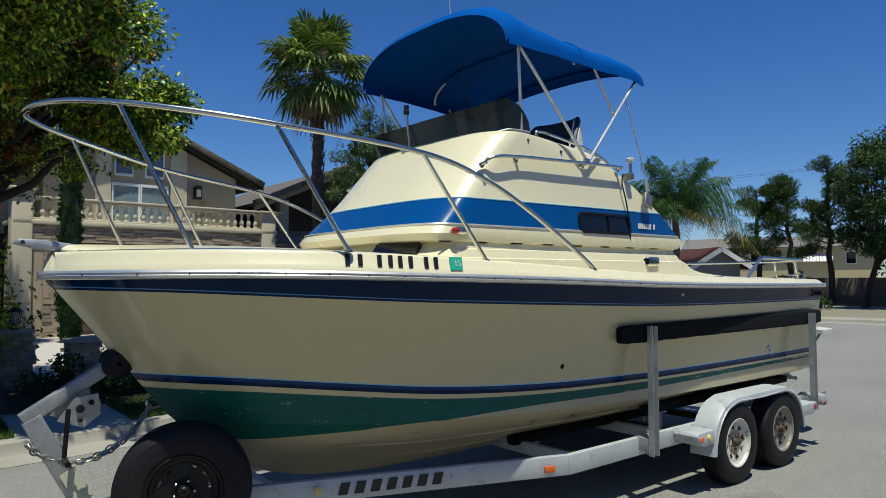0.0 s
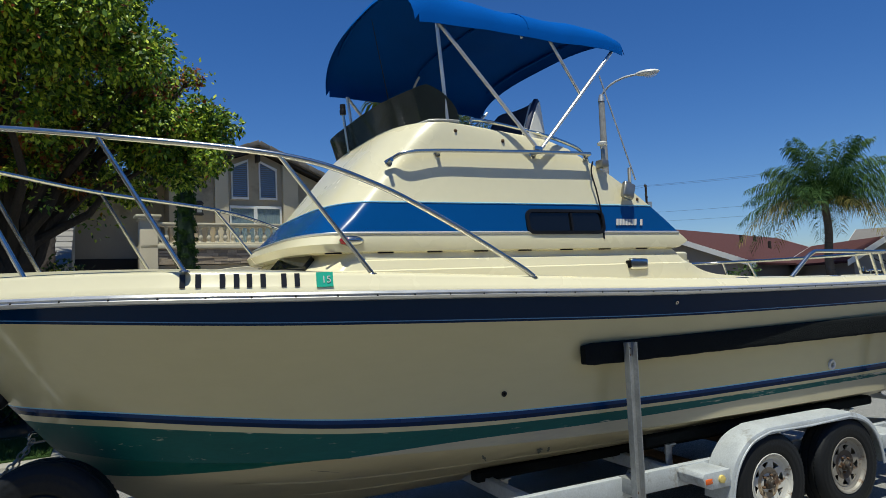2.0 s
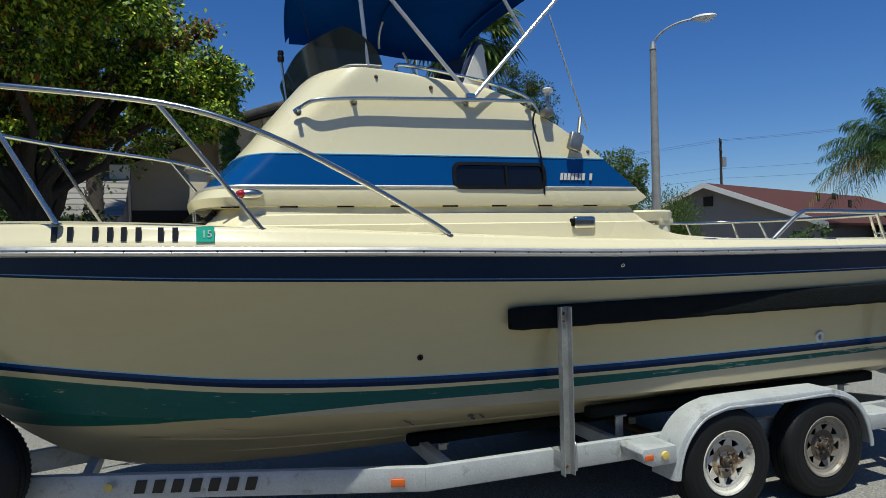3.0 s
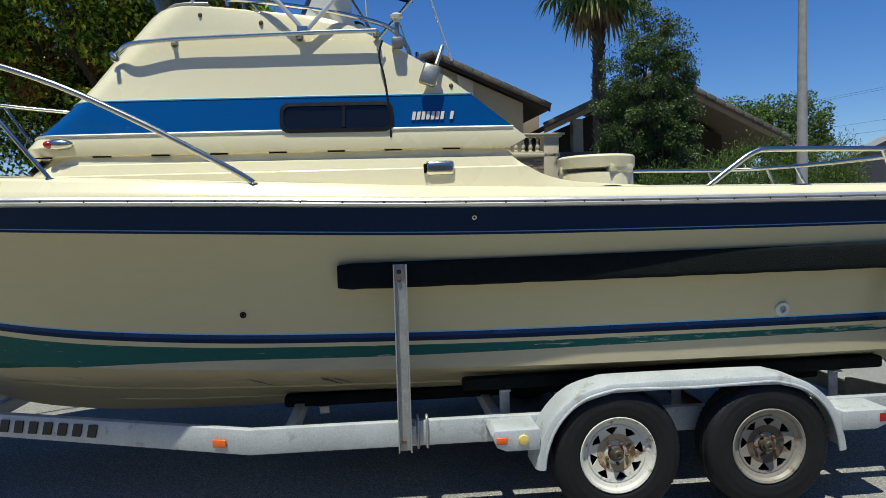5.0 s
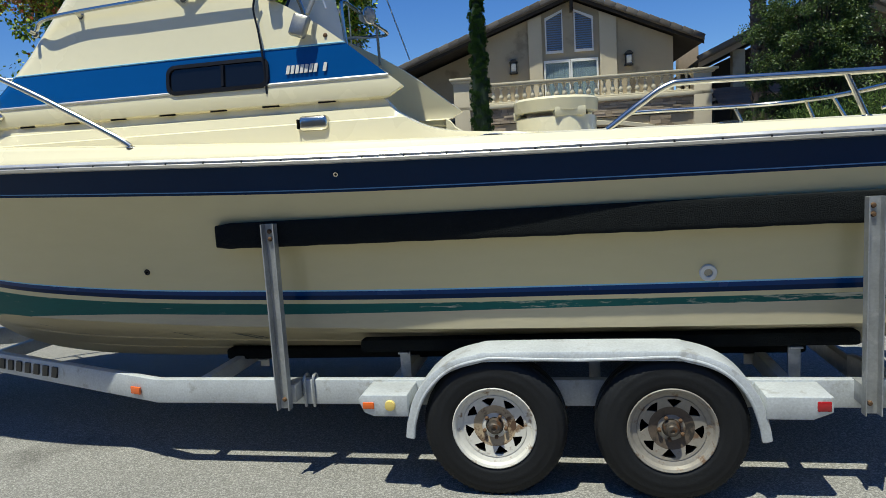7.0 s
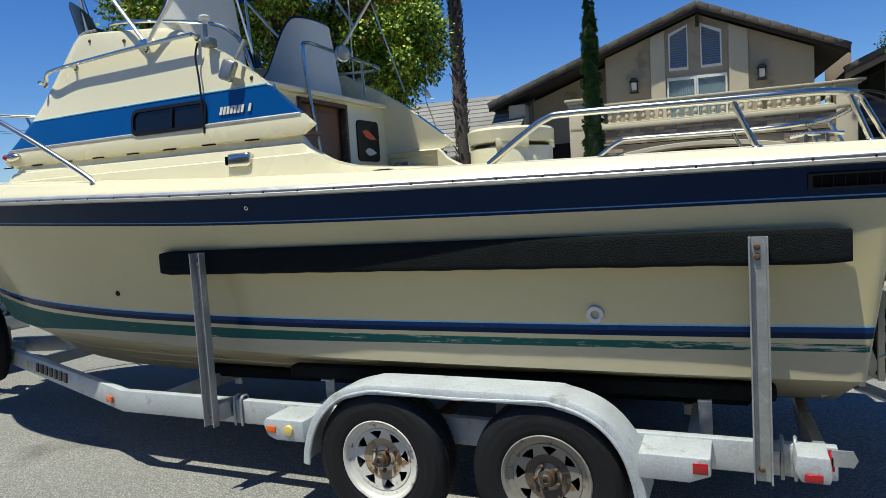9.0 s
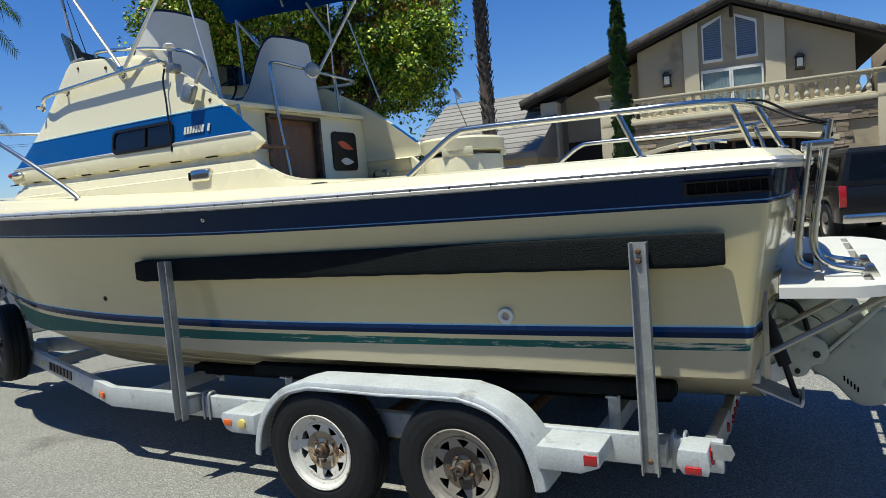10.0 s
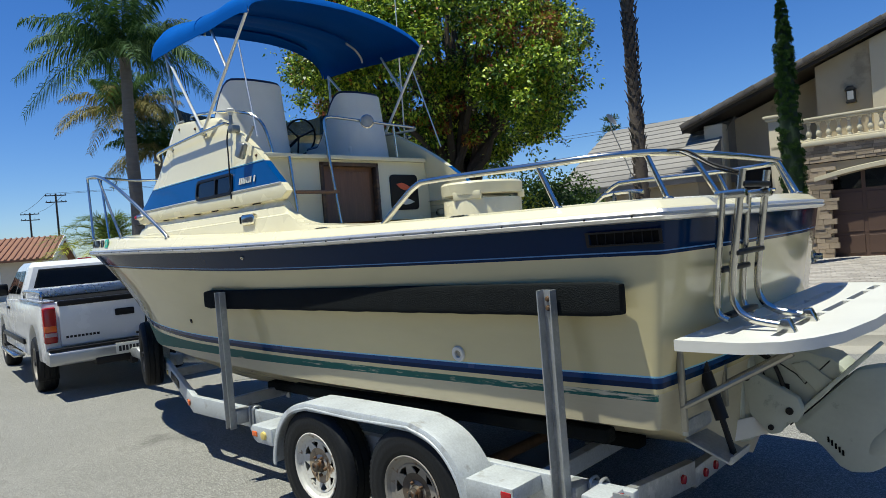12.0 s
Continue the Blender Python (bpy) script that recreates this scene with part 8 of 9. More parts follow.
for u, v, z in ((9.0, -2.2, 3.9), (11.0, -3.2, 3.5), (13.5, -1.5, 4.1)):
    bm = B()
    rod(bm, m @ Vector((u, v, z - 0.2)), m @ Vector((u, v, z + 0.45)), 0.10, 10)
    part("roof_vent", bm, EAVE, mh)
gable_house("maroon_gable_wing", (33.3, 14.2), (37.9, 21.1), 1.75, 2.35, 3.4, GREYWALL, MAROON, "small maroon gable wing with white fascia")
yh, ym = gable_house("yellow_house", (67.3, 36.8), (74.6, 20.6), 4.6, 4.75, 5.95, YELLOWWALL, GREYROOF, "two-storey yellow-cream house with a grey roof", windows=((7.2, 0, 2.9, 1.3, 1.3, -1), (3.0, 0, 2.9, 1.5, 1.2, -1), (15.2, 0, 3.0, 0.9, 1.2, -1)))
bm = B()
for k in range(9):
    u = 11.2 + k * 0.28
    prism(bm, [(-4.15, 3.95), (-5.15, 3.3), (-5.15, 3.25), (-4.15, 3.9)], "x", u, u + 0.24, m=ym)
part("awning", bm, FRAME, yh, "white slatted metal awning", smooth=False)
th, tm = gable_house("terracotta_house", (-42.0, 0.0), (-37.0, 11.2), 5.5, 2.35, 3.75, PALEWALL, TERRACOTTA, "pale house with a terracotta tile roof", windows=((9.0, 0, 0.9, 1.3, 1.2, -1),))
for k in range(41):         # rolls of the barrel tiles
    bm = B()
    u = 0.1 + k * 0.3
    rod(bm, tm @ Vector((u, -0.05, 3.75)), tm @ Vector((u, -5.5, 2.37)), 0.07, 6)
    part("roof_tile", bm, TERRACOTTA, th)
bm = B()
box(bm, 43.0, 2.0, 0.1, 43.25, 19.0, 1.75, 0.02)
tagged(part("garden_wall", bm, mat("brown_block_wall", (0.16, 0.13, 0.10), 0.9, var=0.15, scale=2, fine=20, bump=0.3)), "brown block garden wall behind the street", "wall")


# pines and street trees at the far end
def pine(base, h, seed, spread, label):
    rnd = random.Random(seed)
    t = thing("pine_tree", base, label, "pine tree")
    b = Vector(base)
    bm = B()
    P_ = limb(bm, b, b + Vector((rnd.uniform(-0.4, 0.4), rnd.uniform(-0.4, 0.4), h)), 0.2, 0.06, 0.15, rnd, 8)
    cl = []
    for i in range(26):
        s = rnd.uniform(0.35, 1.0)
        p = b.lerp(P_[-1], s)
        a = rnd.uniform(0, 6.28)
        L = spread * (1.15 - 0.75 * s) * rnd.uniform(0.5, 1.0)
        q = p + Vector((math.cos(a) * L, math.sin(a) * L, L * 0.35))
        limb(bm, p, q, 0.05, 0.015, 0.06, rnd, 4)
        for w in (1.0, 0.8, 0.6):
            cl.append((p.lerp(q, w) + Vector((rnd.uniform(-0.2, 0.2), rnd.uniform(-0.2, 0.2), 0.12)), 0.36 * rnd.uniform(0.7, 1.3), 210))
    part("trunk", bm, BARK, t)
    part("crown", clump_mesh("crown", cl, 0.2, L_DARK, seed, -0.5, 0.14), [], t, smooth=False)


pine((41.5, 16.2, 0.15), 7.0, 60, 2.3, "dark open-branched pine tree in a far yard")
pine((41.0, 14.1, 0.15), 7.2, 68, 2.1, "dark open-branched pine tree in a far yard")
pine((41.5, 12.1, 0.15), 7.9, 61, 2.4, "tall dark pine tree in a far yard")
broad_tree("street_tree", (40.0, 9.9, 0.15), 2.6, (40.0, 8.3, 6.0), (2.7, 2.6, 3.6), 0.14, 240, 170, L_DARK, 62, "dense dark green tree at the end of the street", 0.18, clump_r=0.6)
broad_tree("far_tree", (21.5, 28.5, 0.15), 2.5, (21.5, 28.5, 5.2), (2.6, 2.4, 1.7), 0.13, 110, 170, L_CONIFER, 63, "rounded green tree behind the houses", 0.15, clump_r=0.55)
broad_tree("far_tree", (24.5, 27.5, 0.15), 2.5, (24.5, 27.5, 4.9), (1.8, 1.8, 1.9), 0.13, 90, 170, L_CONIFER, 64, "rounded green tree behind the houses", 0.15, clump_r=0.5)
shrub("street_bush", (25.0, 15.5, 0.15), (1.4, 1.2), 1.9, 30, 0.16, L_SHRUB, 65, "light green bush before the maroon-roofed house")
shrub("street_bush", (33.0, 12.2, 0.15), (1.5, 1.2), 1.6, 26, 0.16, L_DARK, 66, "dark green bush before the far houses")
shrub("street_bush", (36.5, 11.6, 0.15), (1.8, 1.2), 1.9, 30, 0.16, L_DARK, 67, "dark green bush before the far houses")
# spindly star pine far behind
t = thing("star_pine", (-11.5, 34.4, 0.15), "thin layered star pine far behind the roofs", "pine tree")
bm, gr = B(), []
rod(bm, (-11.5, 34.4, 0.1), (-11.5, 34.4, 8.2), 0.12, 8, r2=0.02)
for k in range(7):
    z = 4.5 + k * 0.56
    for j in range(6):
        a = j * 1.047 + k * 0.4
        L = 1.35 * (1 - k / 8)
        q = Vector((-11.5 + L * math.cos(a), 34.4 + L * math.sin(a), z + 0.25))
        rod(bm, (-11.5, 34.4, z), q, 0.025, 5, r2=0.01)
        for s in (0.5, 0.75, 1.0):
            gr.append((Vector((-11.5, 34.4, z)).lerp(q, s), 0.11, 14))
part("trunk", bm, BARK, t)
part("crown", clump_mesh("crown", gr, 0.22, L_DARK, 70, -0.4, 0.2), [], t, smooth=False)

# ---------------- street lamp, poles and wires ----------------
CONCPOLE = mat("speckled_concrete_pole", (0.30, 0.29, 0.27), 0.9, var=0.3, scale=6, fine=90, bump=0.3)
sl = thing("street_lamp", (14.35, 10.8, 0.15), "speckled concrete street lamp with a curved arm", "street lamp")
bm = B()
rod(bm, (14.35, 10.8, 0.1), (14.35, 10.8, 7.05), 0.14, 14, r2=0.085)
part("pole", bm, CONCPOLE, sl)
bm = B()
rod(bm, (14.35, 10.8, 7.0), (14.35, 10.8, 7.2), 0.10, 12, r2=0.06)
tube(bm, spline([(14.35, 10.8, 7.1), (14.39, 10.75, 7.24), (14.55, 10.57, 7.46), (14.80, 10.28, 7.60), (15.05, 9.98, 7.63)], 6), 0.032, 8)
part("arm", bm, GALV, sl)
bm = B()
bmesh.ops.create_uvsphere(bm, u_segments=16, v_segments=8, radius=1, matrix=Matrix.Translation((15.2, 9.80, 7.63)) @ Matrix.Rotation(radians(-49), 4, "Z") @ Matrix.Diagonal((0.33, 0.14, 0.085, 1)))
hd = part("lamp_head", bm, WHITE, sl)
bm = B()
bmesh.ops.create_uvsphere(bm, u_segments=14, v_segments=8, radius=1, matrix=Matrix.Translation((15.25, 9.74, 7.58)) @ Matrix.Rotation(radians(-49), 4, "Z") @ Matrix.Diagonal((0.2, 0.11, 0.10, 1)))
part("lamp_glass", bm, CLEAR, hd)
POLEWOOD = mat("dark_utility_pole", (0.045, 0.035, 0.028), 0.9, var=0.3, bump=0.3)


def utility_pole(x, y, h, turn, label, can=False):
    t = thing("utility_pole", (x, y, 0.0), label, "utility pole")
    bm = B()
    rod(bm, (x, y, -0.1), (x, y, h), 0.16, 10, r2=0.11)
    part("pole", bm, POLEWOOD, t)
    m = Matrix.Translation((x, y, 0)) @ Matrix.Rotation(turn, 4, "Z")
    for z in (h - 0.25, h - 1.1):
        bm = B()
        box(bm, -1.2, -0.07, z - 0.06, 1.2, 0.07, z + 0.06, m=m)
        for u in (-1.1, -0.6, 0.6, 1.1):
            rod(bm, m @ Vector((u, 0, z + 0.05)), m @ Vector((u, 0, z + 0.22)), 0.05, 6)
        part("crossarm", bm, POLEWOOD, t)
    if can:
        bm = B()
        rod(bm, m @ Vector((0.35, -0.2, h - 2.6)), m @ Vector((0.35, -0.2, h - 1.7)), 0.28, 14)
        part("transformer", bm, GALV, t)


utility_pole(50.0, 46.8, 11.4, 0.75, "dark wooden utility pole with crossarms behind the roofs", True)
utility_pole(-102, 27.2, 10.2, 1.2, "distant dark utility pole with crossarms")
utility_pole(-86.5, 26.1, 11.4, 1.2, "distant dark utility pole with crossarms")
utility_pole(60.0, 19.3, 11.0, 0.4, "dark utility pole with equipment behind the pines", True)
utility_pole(72.0, 25.5, 9.6, 0.6, "distant dark utility pole with crossarms")
def wire(a, b, sag, r=0.014):
    bm = B()
    a, b = Vector(a), Vector(b)
    tube(bm, [a.lerp(b, i / 24) - Vector((0, 0, sag * 4 * (i / 24) * (1 - i / 24))) for i in range(25)], r, 4)
    tagged(part("power_line", bm, POLEWOOD), "thin dark overhead power line between poles", "power line", "overhead lines")


for (z0, z1, o) in ((11.3, 10.9, -0.6), (11.3, 10.9, 0.6), (8.6, 8.4, 0), (7.7, 7.5, 0.2)):
    wire((50.0 + o, 46.8, z0), (60.0 + o, 19.3, z1), 0.4, 0.011)
    wire((60.0 + o, 19.3, z1), (72, -14, z1), 0.5, 0.011)
    wire((50.0 + o, 46.8, z0), (20, 120, z0), 0.6, 0.011)
for o in (-1.1, 1.1):
    wire((-102, 27.2 + o, 10.2), (-86.5, 26.1 + o, 11.4), 0.3, 0.02)
    wire((-86.5, 26.1 + o, 11.4), (-20, 60 + o, 11), 0.8, 0.02)

# ---------------- garden pillars by the drive ----------------
for x, y, h in ((1.42, 8.2, 1.0), (2.25, 7.75, 0.85)):
    t = thing("stone_pillar", (x, y, 0.15), "stacked dark stone pillar with a flat cap", "pillar", "garden pillars")
    bm = B()
    box(bm, x - 0.15, y - 0.15, 0.15, x + 0.15, y + 0.15, h)
    part("core", bm, EAVE, t, smooth=False)
    z = 0.15
    while z < h - 0.02:
        hh = rs.uniform(0.05, 0.09)
        for s in (0, 1, 2, 3):
            m = Matrix.Translation((x, y, z + hh / 2)) @ Matrix.Rotation(s * math.pi / 2, 4, "Z")
            u = -0.19
            while u < 0.17:
                w = rs.uniform(0.1, 0.22)
                piece("stone", SB[count % 6], t, m @ Matrix.Translation((min(u + w / 2, 0.16), -0.17, 0)) @ Matrix.Diagonal((w - 0.006, 0.06 + rs.uniform(0, 0.04), hh - 0.006, 1)))
                count += 1
                u += w
        z += hh
    bm = B()
    box(bm, x - 0.24, y - 0.24, h, x + 0.24, y + 0.24, h + 0.06, 0.012)
    part("cap", bm, CONCRETE, t)
x, y, h = 1.42, 8.2, 1.06
t = thing("pillar_lantern", (x, y, h), "small black lantern with glass on a stone pillar", "lantern")
bm = B()
lathe(bm, [(0.06, 0), (0.06, 0.02), (0.02, 0.03), (0.02, 0.07), (0.05, 0.08), (0.05, 0.09)], 12, Matrix.Translation((x, y, h)))
lathe(bm, [(0.11, 0.27), (0.08, 0.31), (0.03, 0.34), (0.012, 0.38), (0, 0.39)], 6, Matrix.Translation((x, y, h)))
for k in range(6):
    a = k * math.pi / 3
    rod(bm, (x + 0.05 * math.cos(a), y + 0.05 * math.sin(a), h + 0.09), (x + 0.09 * math.cos(a), y + 0.09 * math.sin(a), h + 0.27), 0.006, 5)
part("cage", bm, IRON, t)
bm = B()
lathe(bm, [(0.045, 0.09), (0.082, 0.27)], 6, Matrix.Translation((x, y, h)))
part("glass", bm, CLEAR, t)

# pavers of the drive, each with its joint
V, F = [], []
rp = random.Random(8)
row = 0
y = 8.2
while y < 18.6:
    x = 3.4 + (0.15 if row % 2 else 0.0)
    while x < 12.6:
        if y > 6.9 + (x - 3.6) * 0.33 + 0.3:
            x0, x1, y0, y1, z1 = x + 0.006, x + 0.294, y + 0.006, y + 0.194, 0.164 + rp.uniform(0, 0.004)
            k = len(V)
            V += [(x0, y0, 0.15), (x1, y0, 0.15), (x1, y1, 0.15), (x0, y1, 0.15), (x0 + 0.006, y0 + 0.006, z1), (x1 - 0.006, y0 + 0.006, z1), (x1 - 0.006, y1 - 0.006, z1), (x0 + 0.006, y1 - 0.006, z1)]
            F += [(k + 4, k + 5, k + 6, k + 7), (k, k + 1, k + 5, k + 4), (k + 1, k + 2, k + 6, k + 5), (k + 2, k + 3, k + 7, k + 6), (k + 3, k, k + 4, k + 7)]
        x += 0.3
    y += 0.2
    row += 1
me = bpy.data.meshes.new("paving")
me.from_pydata(V, [], F)
tagged(part("paving", me, PAVER, drive, smooth=False), kind="stuff")

# ---------------- vehicles ----------------
WHITEPAINT = mat("white_car_paint", (0.72, 0.72, 0.71), 0.25, var=0.03, coat=0.5, bump=0.005)
CARBLACK = mat("black_car_paint", (0.008, 0.0085, 0.009), 0.3, var=0.1, coat=0.15, bump=0.005, spec=0.25)
CARGLASS = glass("car_glass", (0.008, 0.01, 0.011), 0.03, 0.88, (0.3, 0.32, 0.32))
DIAMOND = mat("diamond_plate", (0.70, 0.71, 0.72), 0.3, 0.9, var=0.15, scale=20, fine=60, bump=0.6)
TYREMESH = wheel_parts("car", 0.385, 0.25, RIMGREY, 6, None, rr=0.22, black=True)
truck = thing("pickup_truck", (-3.0, 0.96, 0.0), "white extended-cab pickup truck hitched to the trailer", "pickup truck")
TM = Matrix.Translation((-0.25, 0.38, 0)) @ Matrix.Rotation(radians(-8), 4, "Z")       # tail at the origin, nose to -x


def arch(cx, r, n=9):
    return [(cx + r * math.cos(math.pi * k / n), 0.48 + r * math.sin(math.pi * k / n)) for k in range(n + 1)]


side = [(-0.04, 0.72), (-0.02, 1.28), (-2.18, 1.30)]
body = [(-0.03, 0.62)] + [(-0.06, 1.26), (-2.15, 1.27), (-3.9, 1.24), (-4.05, 1.20), (-5.55, 1.12), (-5.75, 1.0), (-5.8, 0.62), (-5.7, 0.48)]
body += list(reversed(arch(-4.85, 0.46)))[:0]
low = []
for c in (-4.85, -1.08):
    low += [(c - 0.47 * math.cos(math.pi * k / 10), 0.46 + 0.47 * math.sin(math.pi * k / 10)) for k in range(11)]
body += low + [(-0.1, 0.48)]
bm = B()
prism(bm, body, "y", -0.98, 0.98, 0.03, m=TM)
part("body", bm, WHITEPAINT, truck, "white pickup body panels")
# cab
bm = B()
def cab_row(z, x0, x1, hw):
    return [TM @ Vector(p) for p in ((x0, -hw, z), (x0 + 0.04, -hw + 0.06, z), (x0 + 0.04, hw - 0.06, z), (x0, hw, z), (x1 + 0.08, hw, z), (x1, hw - 0.12, z), (x1, -hw + 0.12, z), (x1 + 0.08, -hw, z))]


rows = [cab_row(1.22, -2.16, -4.25, 0.95), cab_row(1.32, -2.17, -4.15, 0.94), cab_row(1.74, -2.30, -3.55, 0.80), cab_row(1.815, -2.38, -3.40, 0.74)]
V = loft(bm, rows, closed=True)
bm.faces.new(V[-1])
cab = part("cab", bm, WHITEPAINT, truck, angle=25)
bm = B()
for y in (0,):
    pts = [(-0.80, 1.36), (0.80, 1.36), (0.68, 1.70), (-0.68, 1.70)]
    vs = [bm.verts.new(TM @ Vector((-2.115 - (z - 1.32) * 0.33, yy, z))) for yy, z in pts]
    bm.faces.new(vs)
bmesh.ops.solidify(bm, geom=list(bm.faces), thickness=0.006)
part("rear_window", bm, CARGLASS, cab, smooth=False)
for s in (-1, 1):
    for x0, x1, x2, x3 in ((-2.36, -2.86, -2.86, -2.45), (-2.93, -4.0, -3.55, -2.93)):
        bm = B()
        pts = [(x0, 1.34), (x1, 1.34), (x2, 1.69), (x3, 1.69)]
        vs = [bm.verts.new(TM @ Vector((x, s * (0.946 - (z - 1.32) * 0.335), z))) for x, z in pts]
        bm.faces.new(vs)
        bmesh.ops.solidify(bm, geom=list(bm.faces), thickness=0.006)
        part("side_window", bm, CARGLASS, cab, smooth=False)
    bm = B()
    box(bm, -3.95, s * 1.04 - 0.10, 1.30, -3.83, s * 1.04 + 0.10, 1.50, 0.03, 3, m=TM)
    part("door_mirror", bm, BLACK, cab)
    bm = B()
    box(bm, -3.62, s * 0.99 - 0.012, 1.09, -3.45, s * 0.99 + 0.012, 1.13, 0.008, m=TM)
    part("door_handle", bm, BLACK, cab)
    bm = B()
    box(bm, -4.25, s * 1.0 - 0.02, 0.62, -1.75, s * 1.0 + 0.012, 0.70, 0.01, m=TM)
    part("body_moulding", bm, BLACK, truck)
    bm = B()
    box(bm, -3.9, s * 1.02 - 0.1, 0.40, -2.2, s * 1.02 + 0.06, 0.45, 0.02, m=TM)
    part("running_board", bm, CHROME, truck)
bm = B()
box(bm, -2.42, -0.10, 1.80, -2.36, 0.10, 1.835, 0.01, m=TM)
part("high_brake_lamp", bm, RED, cab)
# bed with its walls' tops in plate, and the tailgate
# Solid near-black block, the open bed's shade put into its colour.
bm = B()
box(bm, -2.1, -0.82, 1.0, -0.12, 0.82, 1.275, m=TM)
part("bed_well", bm, DARK, truck, smooth=False)
for s in (-1, 1):
    bm = B()
    box(bm, -2.1, s * 0.91 - 0.085, 1.265, -0.06, s * 0.91 + 0.085, 1.285, 0.006, m=TM)
    part("rail_plate", bm, DIAMOND, truck)
    bm = B()
    tube(bm, spline([TM @ Vector(p) for p in ((-0.35, s * 0.93, 1.28), (-0.36, s * 0.93, 1.36), (-0.5, s * 0.93, 1.39), (-1.8, s * 0.93, 1.39), (-1.95, s * 0.93, 1.36), (-1.96, s * 0.93, 1.28))], 5), 0.022, 8)
    part("bed_rail", bm, CHROME, truck)
bm = B()
box(bm, -1.95, -0.86, 1.28, -1.45, 0.86, 1.42, 0.02, m=TM)
part("tool_box", bm, DIAMOND, truck, "bright diamond-plate tool box")
bm = B()
box(bm, -0.05, -0.80, 0.68, 0.015, 0.80, 1.25, 0.02, 3, m=TM)
gate = part("tailgate", bm, WHITEPAINT, truck)
bm = B()
box(bm, -0.06, -0.80, 1.20, 0.026, 0.80, 1.275, 0.015, m=TM)
part("gate_cap", bm, BLACK, gate)
bm = B()
box(bm, 0.012, -0.14, 1.0, 0.028, 0.10, 1.09, 0.012, m=TM)
part("gate_handle", bm, BLACK, gate)
for k in range(9):
    bm = B()
    u = -0.74 + k * 0.045
    box(bm, 0.014, u, 0.785, 0.02, u + 0.032, 0.815, m=TM)
    part("badge_bar", bm, BLACK, gate)
for s in (-1, 1):
    bm = B()
    box(bm, -0.10, s * 0.905 - 0.075, 0.74, 0.012, s * 0.905 + 0.075, 1.20, 0.02, 3, m=TM)
    tl = part("tail_light", bm, RED, truck, "red and amber tail light")
    bm = B()
    box(bm, -0.06, s * 0.905 - 0.07, 0.885, 0.018, s * 0.905 + 0.07, 0.965, 0.012, m=TM)
    part("amber_lens", bm, ORANGE, tl)
    bm = B()
    box(bm, -0.06, s * 0.905 - 0.07, 0.82, 0.017, s * 0.905 + 0.07, 0.875, 0.010, m=TM)
    part("reversing_lens", bm, CLEAR, tl)
bm = B()
prism(bm, [(-0.20, 0.46), (0.14, 0.46), (0.17, 0.50), (0.17, 0.62), (0.13, 0.645), (-0.20, 0.645)], "y", -0.97, 0.97, 0.02, m=TM)
bp = part("rear_bumper", bm, mat("grey_bumper_paint", (0.42, 0.43, 0.44), 0.3, 0.6, var=0.1), truck, "grey step bumper with a black tread")
bm = B()
box(bm, -0.19, -0.96, 0.64, 0.155, 0.96, 0.672, 0.008, m=TM)
part("bumper_tread", bm, BLACK, bp)
bm = B()
box(bm, -0.3, -0.45, 0.40, 0.172, 0.45, 0.50, 0.02, m=TM)
part("hitch_frame", bm, BLACK, bp)
bm = B()
box(bm, 0.168, -0.20, 0.50, 0.178, 0.16, 0.645, 0.004, m=TM)
pl = part("number_plate", bm, WHITE, bp)
bm = B()
for k in range(7):
    box(bm, 0.178, -0.165 + k * 0.043, 0.535, 0.181, -0.135 + k * 0.043, 0.605, m=TM)
part("plate_bars", bm, LETTER, pl)
bm = B()
box(bm, -0.1, -0.04, 0.36, 0.26, 0.04, 0.44, 0.006, m=TM)
lathe(bm, [(0.028, 0.44), (0.016, 0.47), (0.026, 0.49), (0.0, 0.52)], 14, TM @ Matrix.Translation((0.22, 0, 0)))
part("tow_hitch", bm, BLACK, truck)
for s in (-1, 1):
    for x in (-1.08, -4.85):
        wheel(truck, TM @ Vector((x, s * 0.86, 0.385)), TYREMESH, radians(-8) if s < 0 else radians(172), 0.3 * x, 6)
    bm = B()
    box(bm, -0.78, s * 0.87 - 0.13, 0.18, -0.74, s * 0.87 + 0.13, 0.6, 0.006, m=TM)
    part("mud_flap", bm, BLACK, truck)

# dark sport utility car on the drive
suv = thing("sport_utility_car", (9.2, 13.2, 0.158), "black sport utility car parked on the paver driveway", "car")
SM = Matrix.Translation((9.7, 10.9, 0.158)) @ Matrix.Rotation(radians(-77), 4, "Z")   # tail near the street, nose to the house
bm = B()
sb = [(0, 0.5), (0, 1.12), (-3.3, 1.14), (-4.9, 1.02), (-5.05, 0.8), (-5.05, 0.42)]
for c in (-4.1, -0.95):
    sb += [(c - 0.45 * math.cos(math.pi * k / 10), 0.40 + 0.45 * math.sin(math.pi * k / 10)) for k in range(11)]
sb += [(-0.05, 0.42)]
prism(bm, sb, "y", -0.98, 0.98, 0.04, m=SM)
part("body", bm, CARBLACK, suv)
bm = B()
def srow(z, x0, x1, hw):
    return [SM @ Vector(p) for p in ((x0, -hw, z), (x0, hw, z), (x1, hw, z), (x1, -hw, z))]


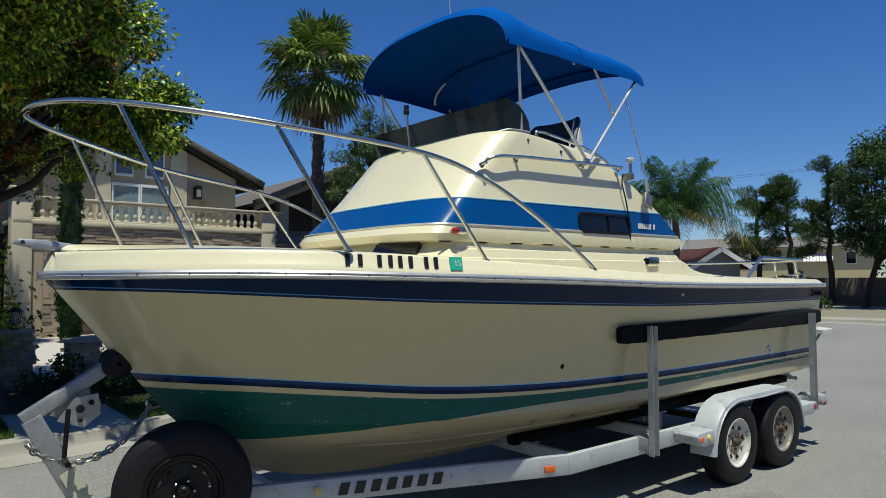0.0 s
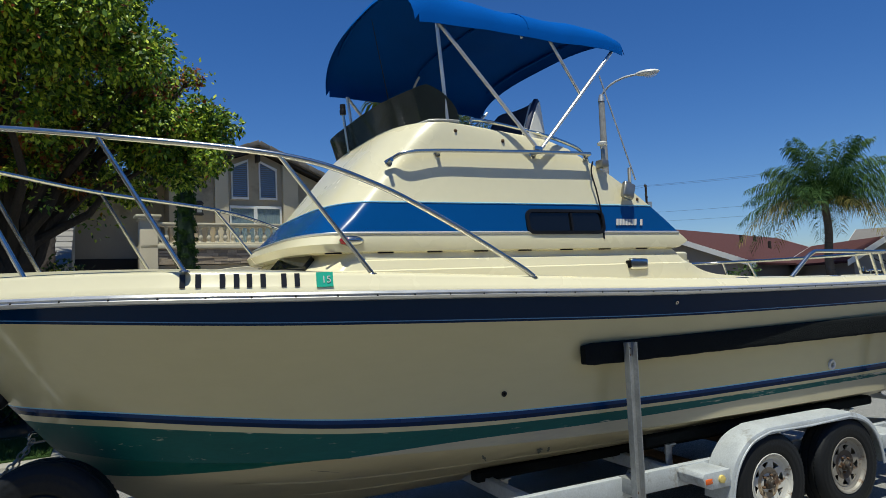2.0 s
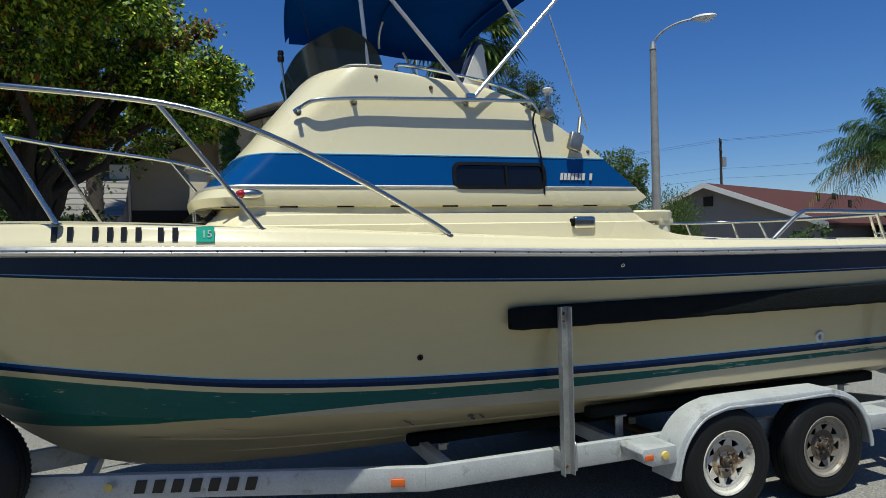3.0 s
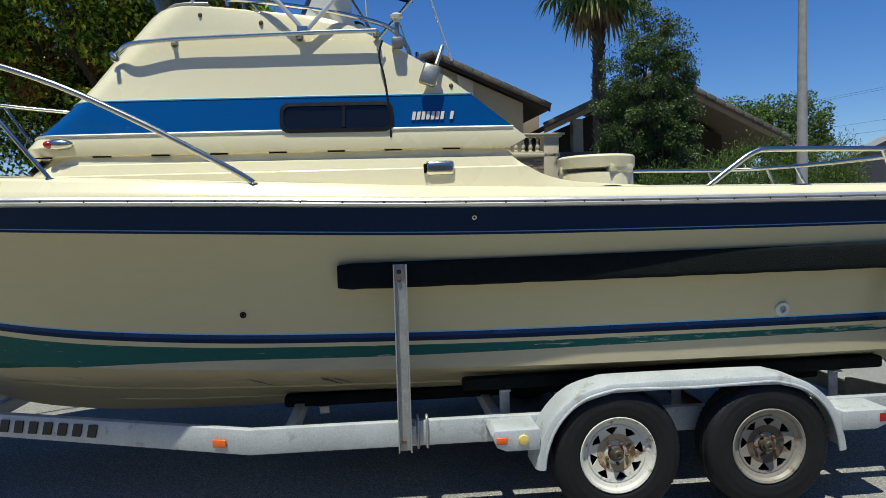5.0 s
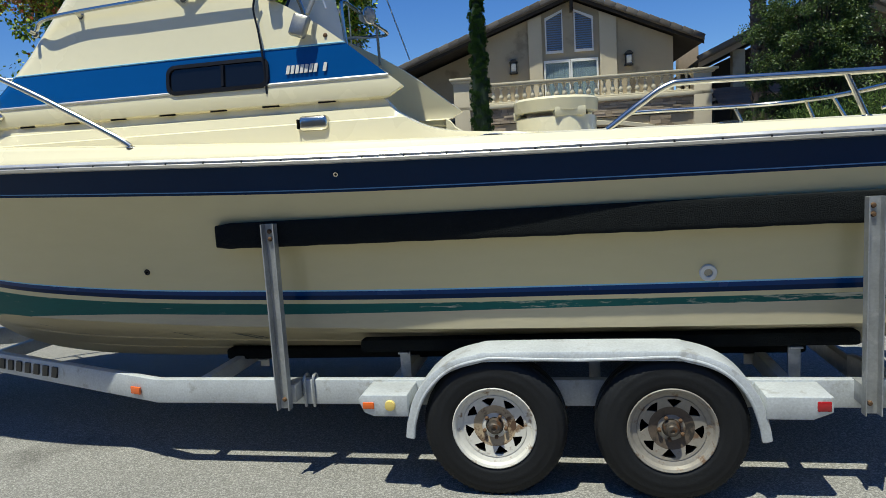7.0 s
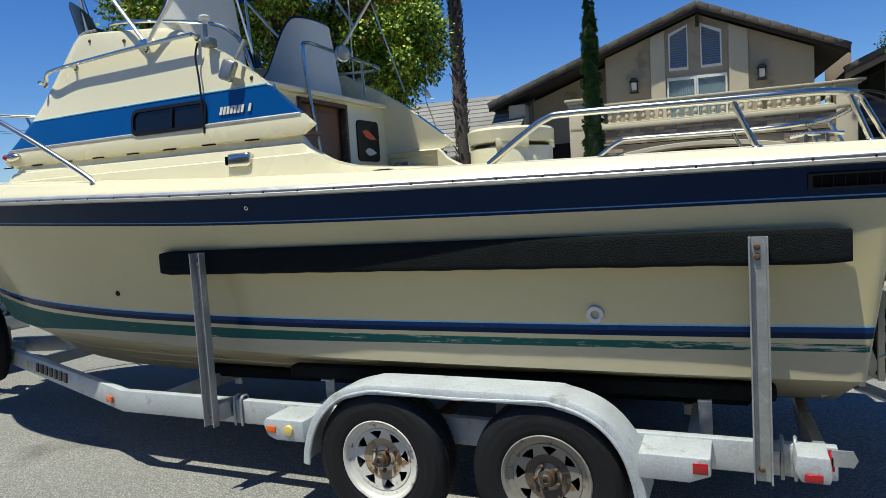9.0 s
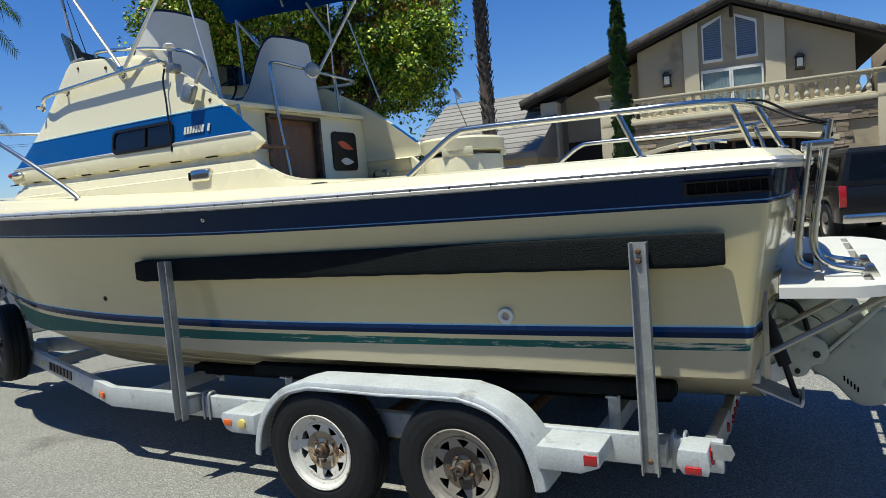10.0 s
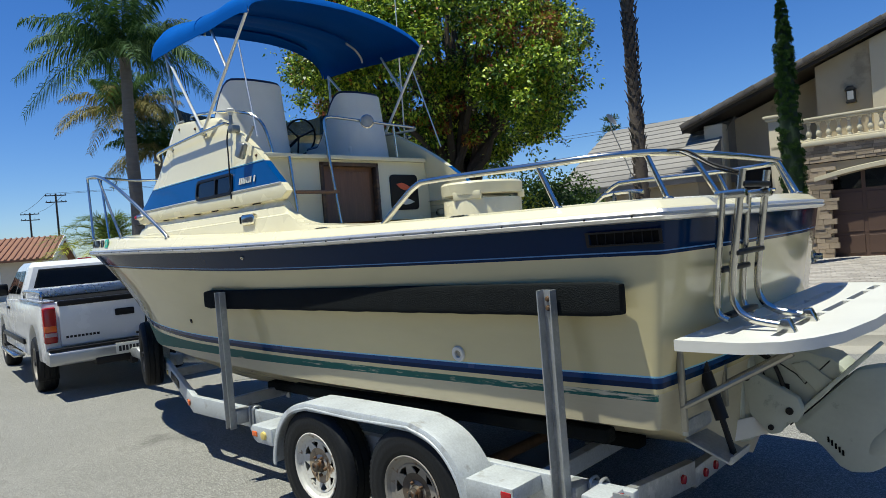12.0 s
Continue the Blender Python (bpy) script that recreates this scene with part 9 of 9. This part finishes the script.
V = loft(bm, [srow(1.10, 0.0, -3.55, 0.95), srow(1.20, 0.0, -3.45, 0.94), srow(1.72, -0.14, -2.75, 0.80), srow(1.80, -0.25, -2.60, 0.72)], closed=True)
bm.faces.new(V[-1])
sc = part("cabin", bm, CARBLACK, suv, angle=25)
for s in (-1, 1):
    for x0, x1, x2, x3 in ((-0.25, -1.15, -1.15, -0.35), (-1.22, -2.1, -2.1, -1.22), (-2.17, -3.1, -2.65, -2.17)):
        bm = B()
        vs = [bm.verts.new(SM @ Vector((x, s * (0.948 - (z - 1.2) * 0.27), z))) for x, z in ((x0, 1.22), (x1, 1.22), (x2, 1.66), (x3, 1.66))]
        bm.faces.new(vs)
        bmesh.ops.solidify(bm, geom=list(bm.faces), thickness=0.006)
        part("side_window", bm, CARGLASS, sc, smooth=False)
    bm = B()
    box(bm, -3.15, s * 1.06 - 0.1, 1.12, -3.0, s * 1.06 + 0.1, 1.30, 0.03, m=SM)
    part("door_mirror", bm, BLACK, suv)
    bm = B()
    box(bm, -3.4, s * 1.0 - 0.1, 0.34, -1.6, s * 1.0 + 0.06, 0.40, 0.02, m=SM)
    part("running_board", bm, CHROME, suv)
    for x in (-0.95, -4.1):
        c = SM @ Vector((x, s * 0.87, 0.385))
        wheel(suv, c, TYREMESH, radians(-77) if s < 0 else radians(103), 0.2, 6)
bm = B()
box(bm, -0.02, -0.95, 0.42, 0.12, 0.95, 0.60, 0.03, m=SM)
part("rear_bumper", bm, CHROME, suv)
bm = B()
vs = [bm.verts.new(SM @ Vector((0.012 - (z - 1.2) * 0.27, y, z))) for y, z in ((-0.82, 1.22), (0.82, 1.22), (0.72, 1.68), (-0.72, 1.68))]
bm.faces.new(vs)
bmesh.ops.solidify(bm, geom=list(bm.faces), thickness=0.006)
part("rear_window", bm, CARGLASS, sc, smooth=False)
for s in (-1, 1):
    bm = B()
    box(bm, -0.06, s * 0.92 - 0.06, 0.72, 0.012, s * 0.92 + 0.06, 1.12, 0.015, m=SM)
    part("tail_light", bm, RED, suv)
    bm = B()
    rod(bm, SM @ Vector((-0.5, s * 0.66, 1.84)), SM @ Vector((-2.4, s * 0.66, 1.84)), 0.02, 8)
    part("roof_rail", bm, BLACK, suv)
bm = B()
box(bm, 0.0, -0.2, 0.68, 0.02, 0.2, 0.83, 0.005, m=SM)
part("number_plate", bm, WHITE, suv)
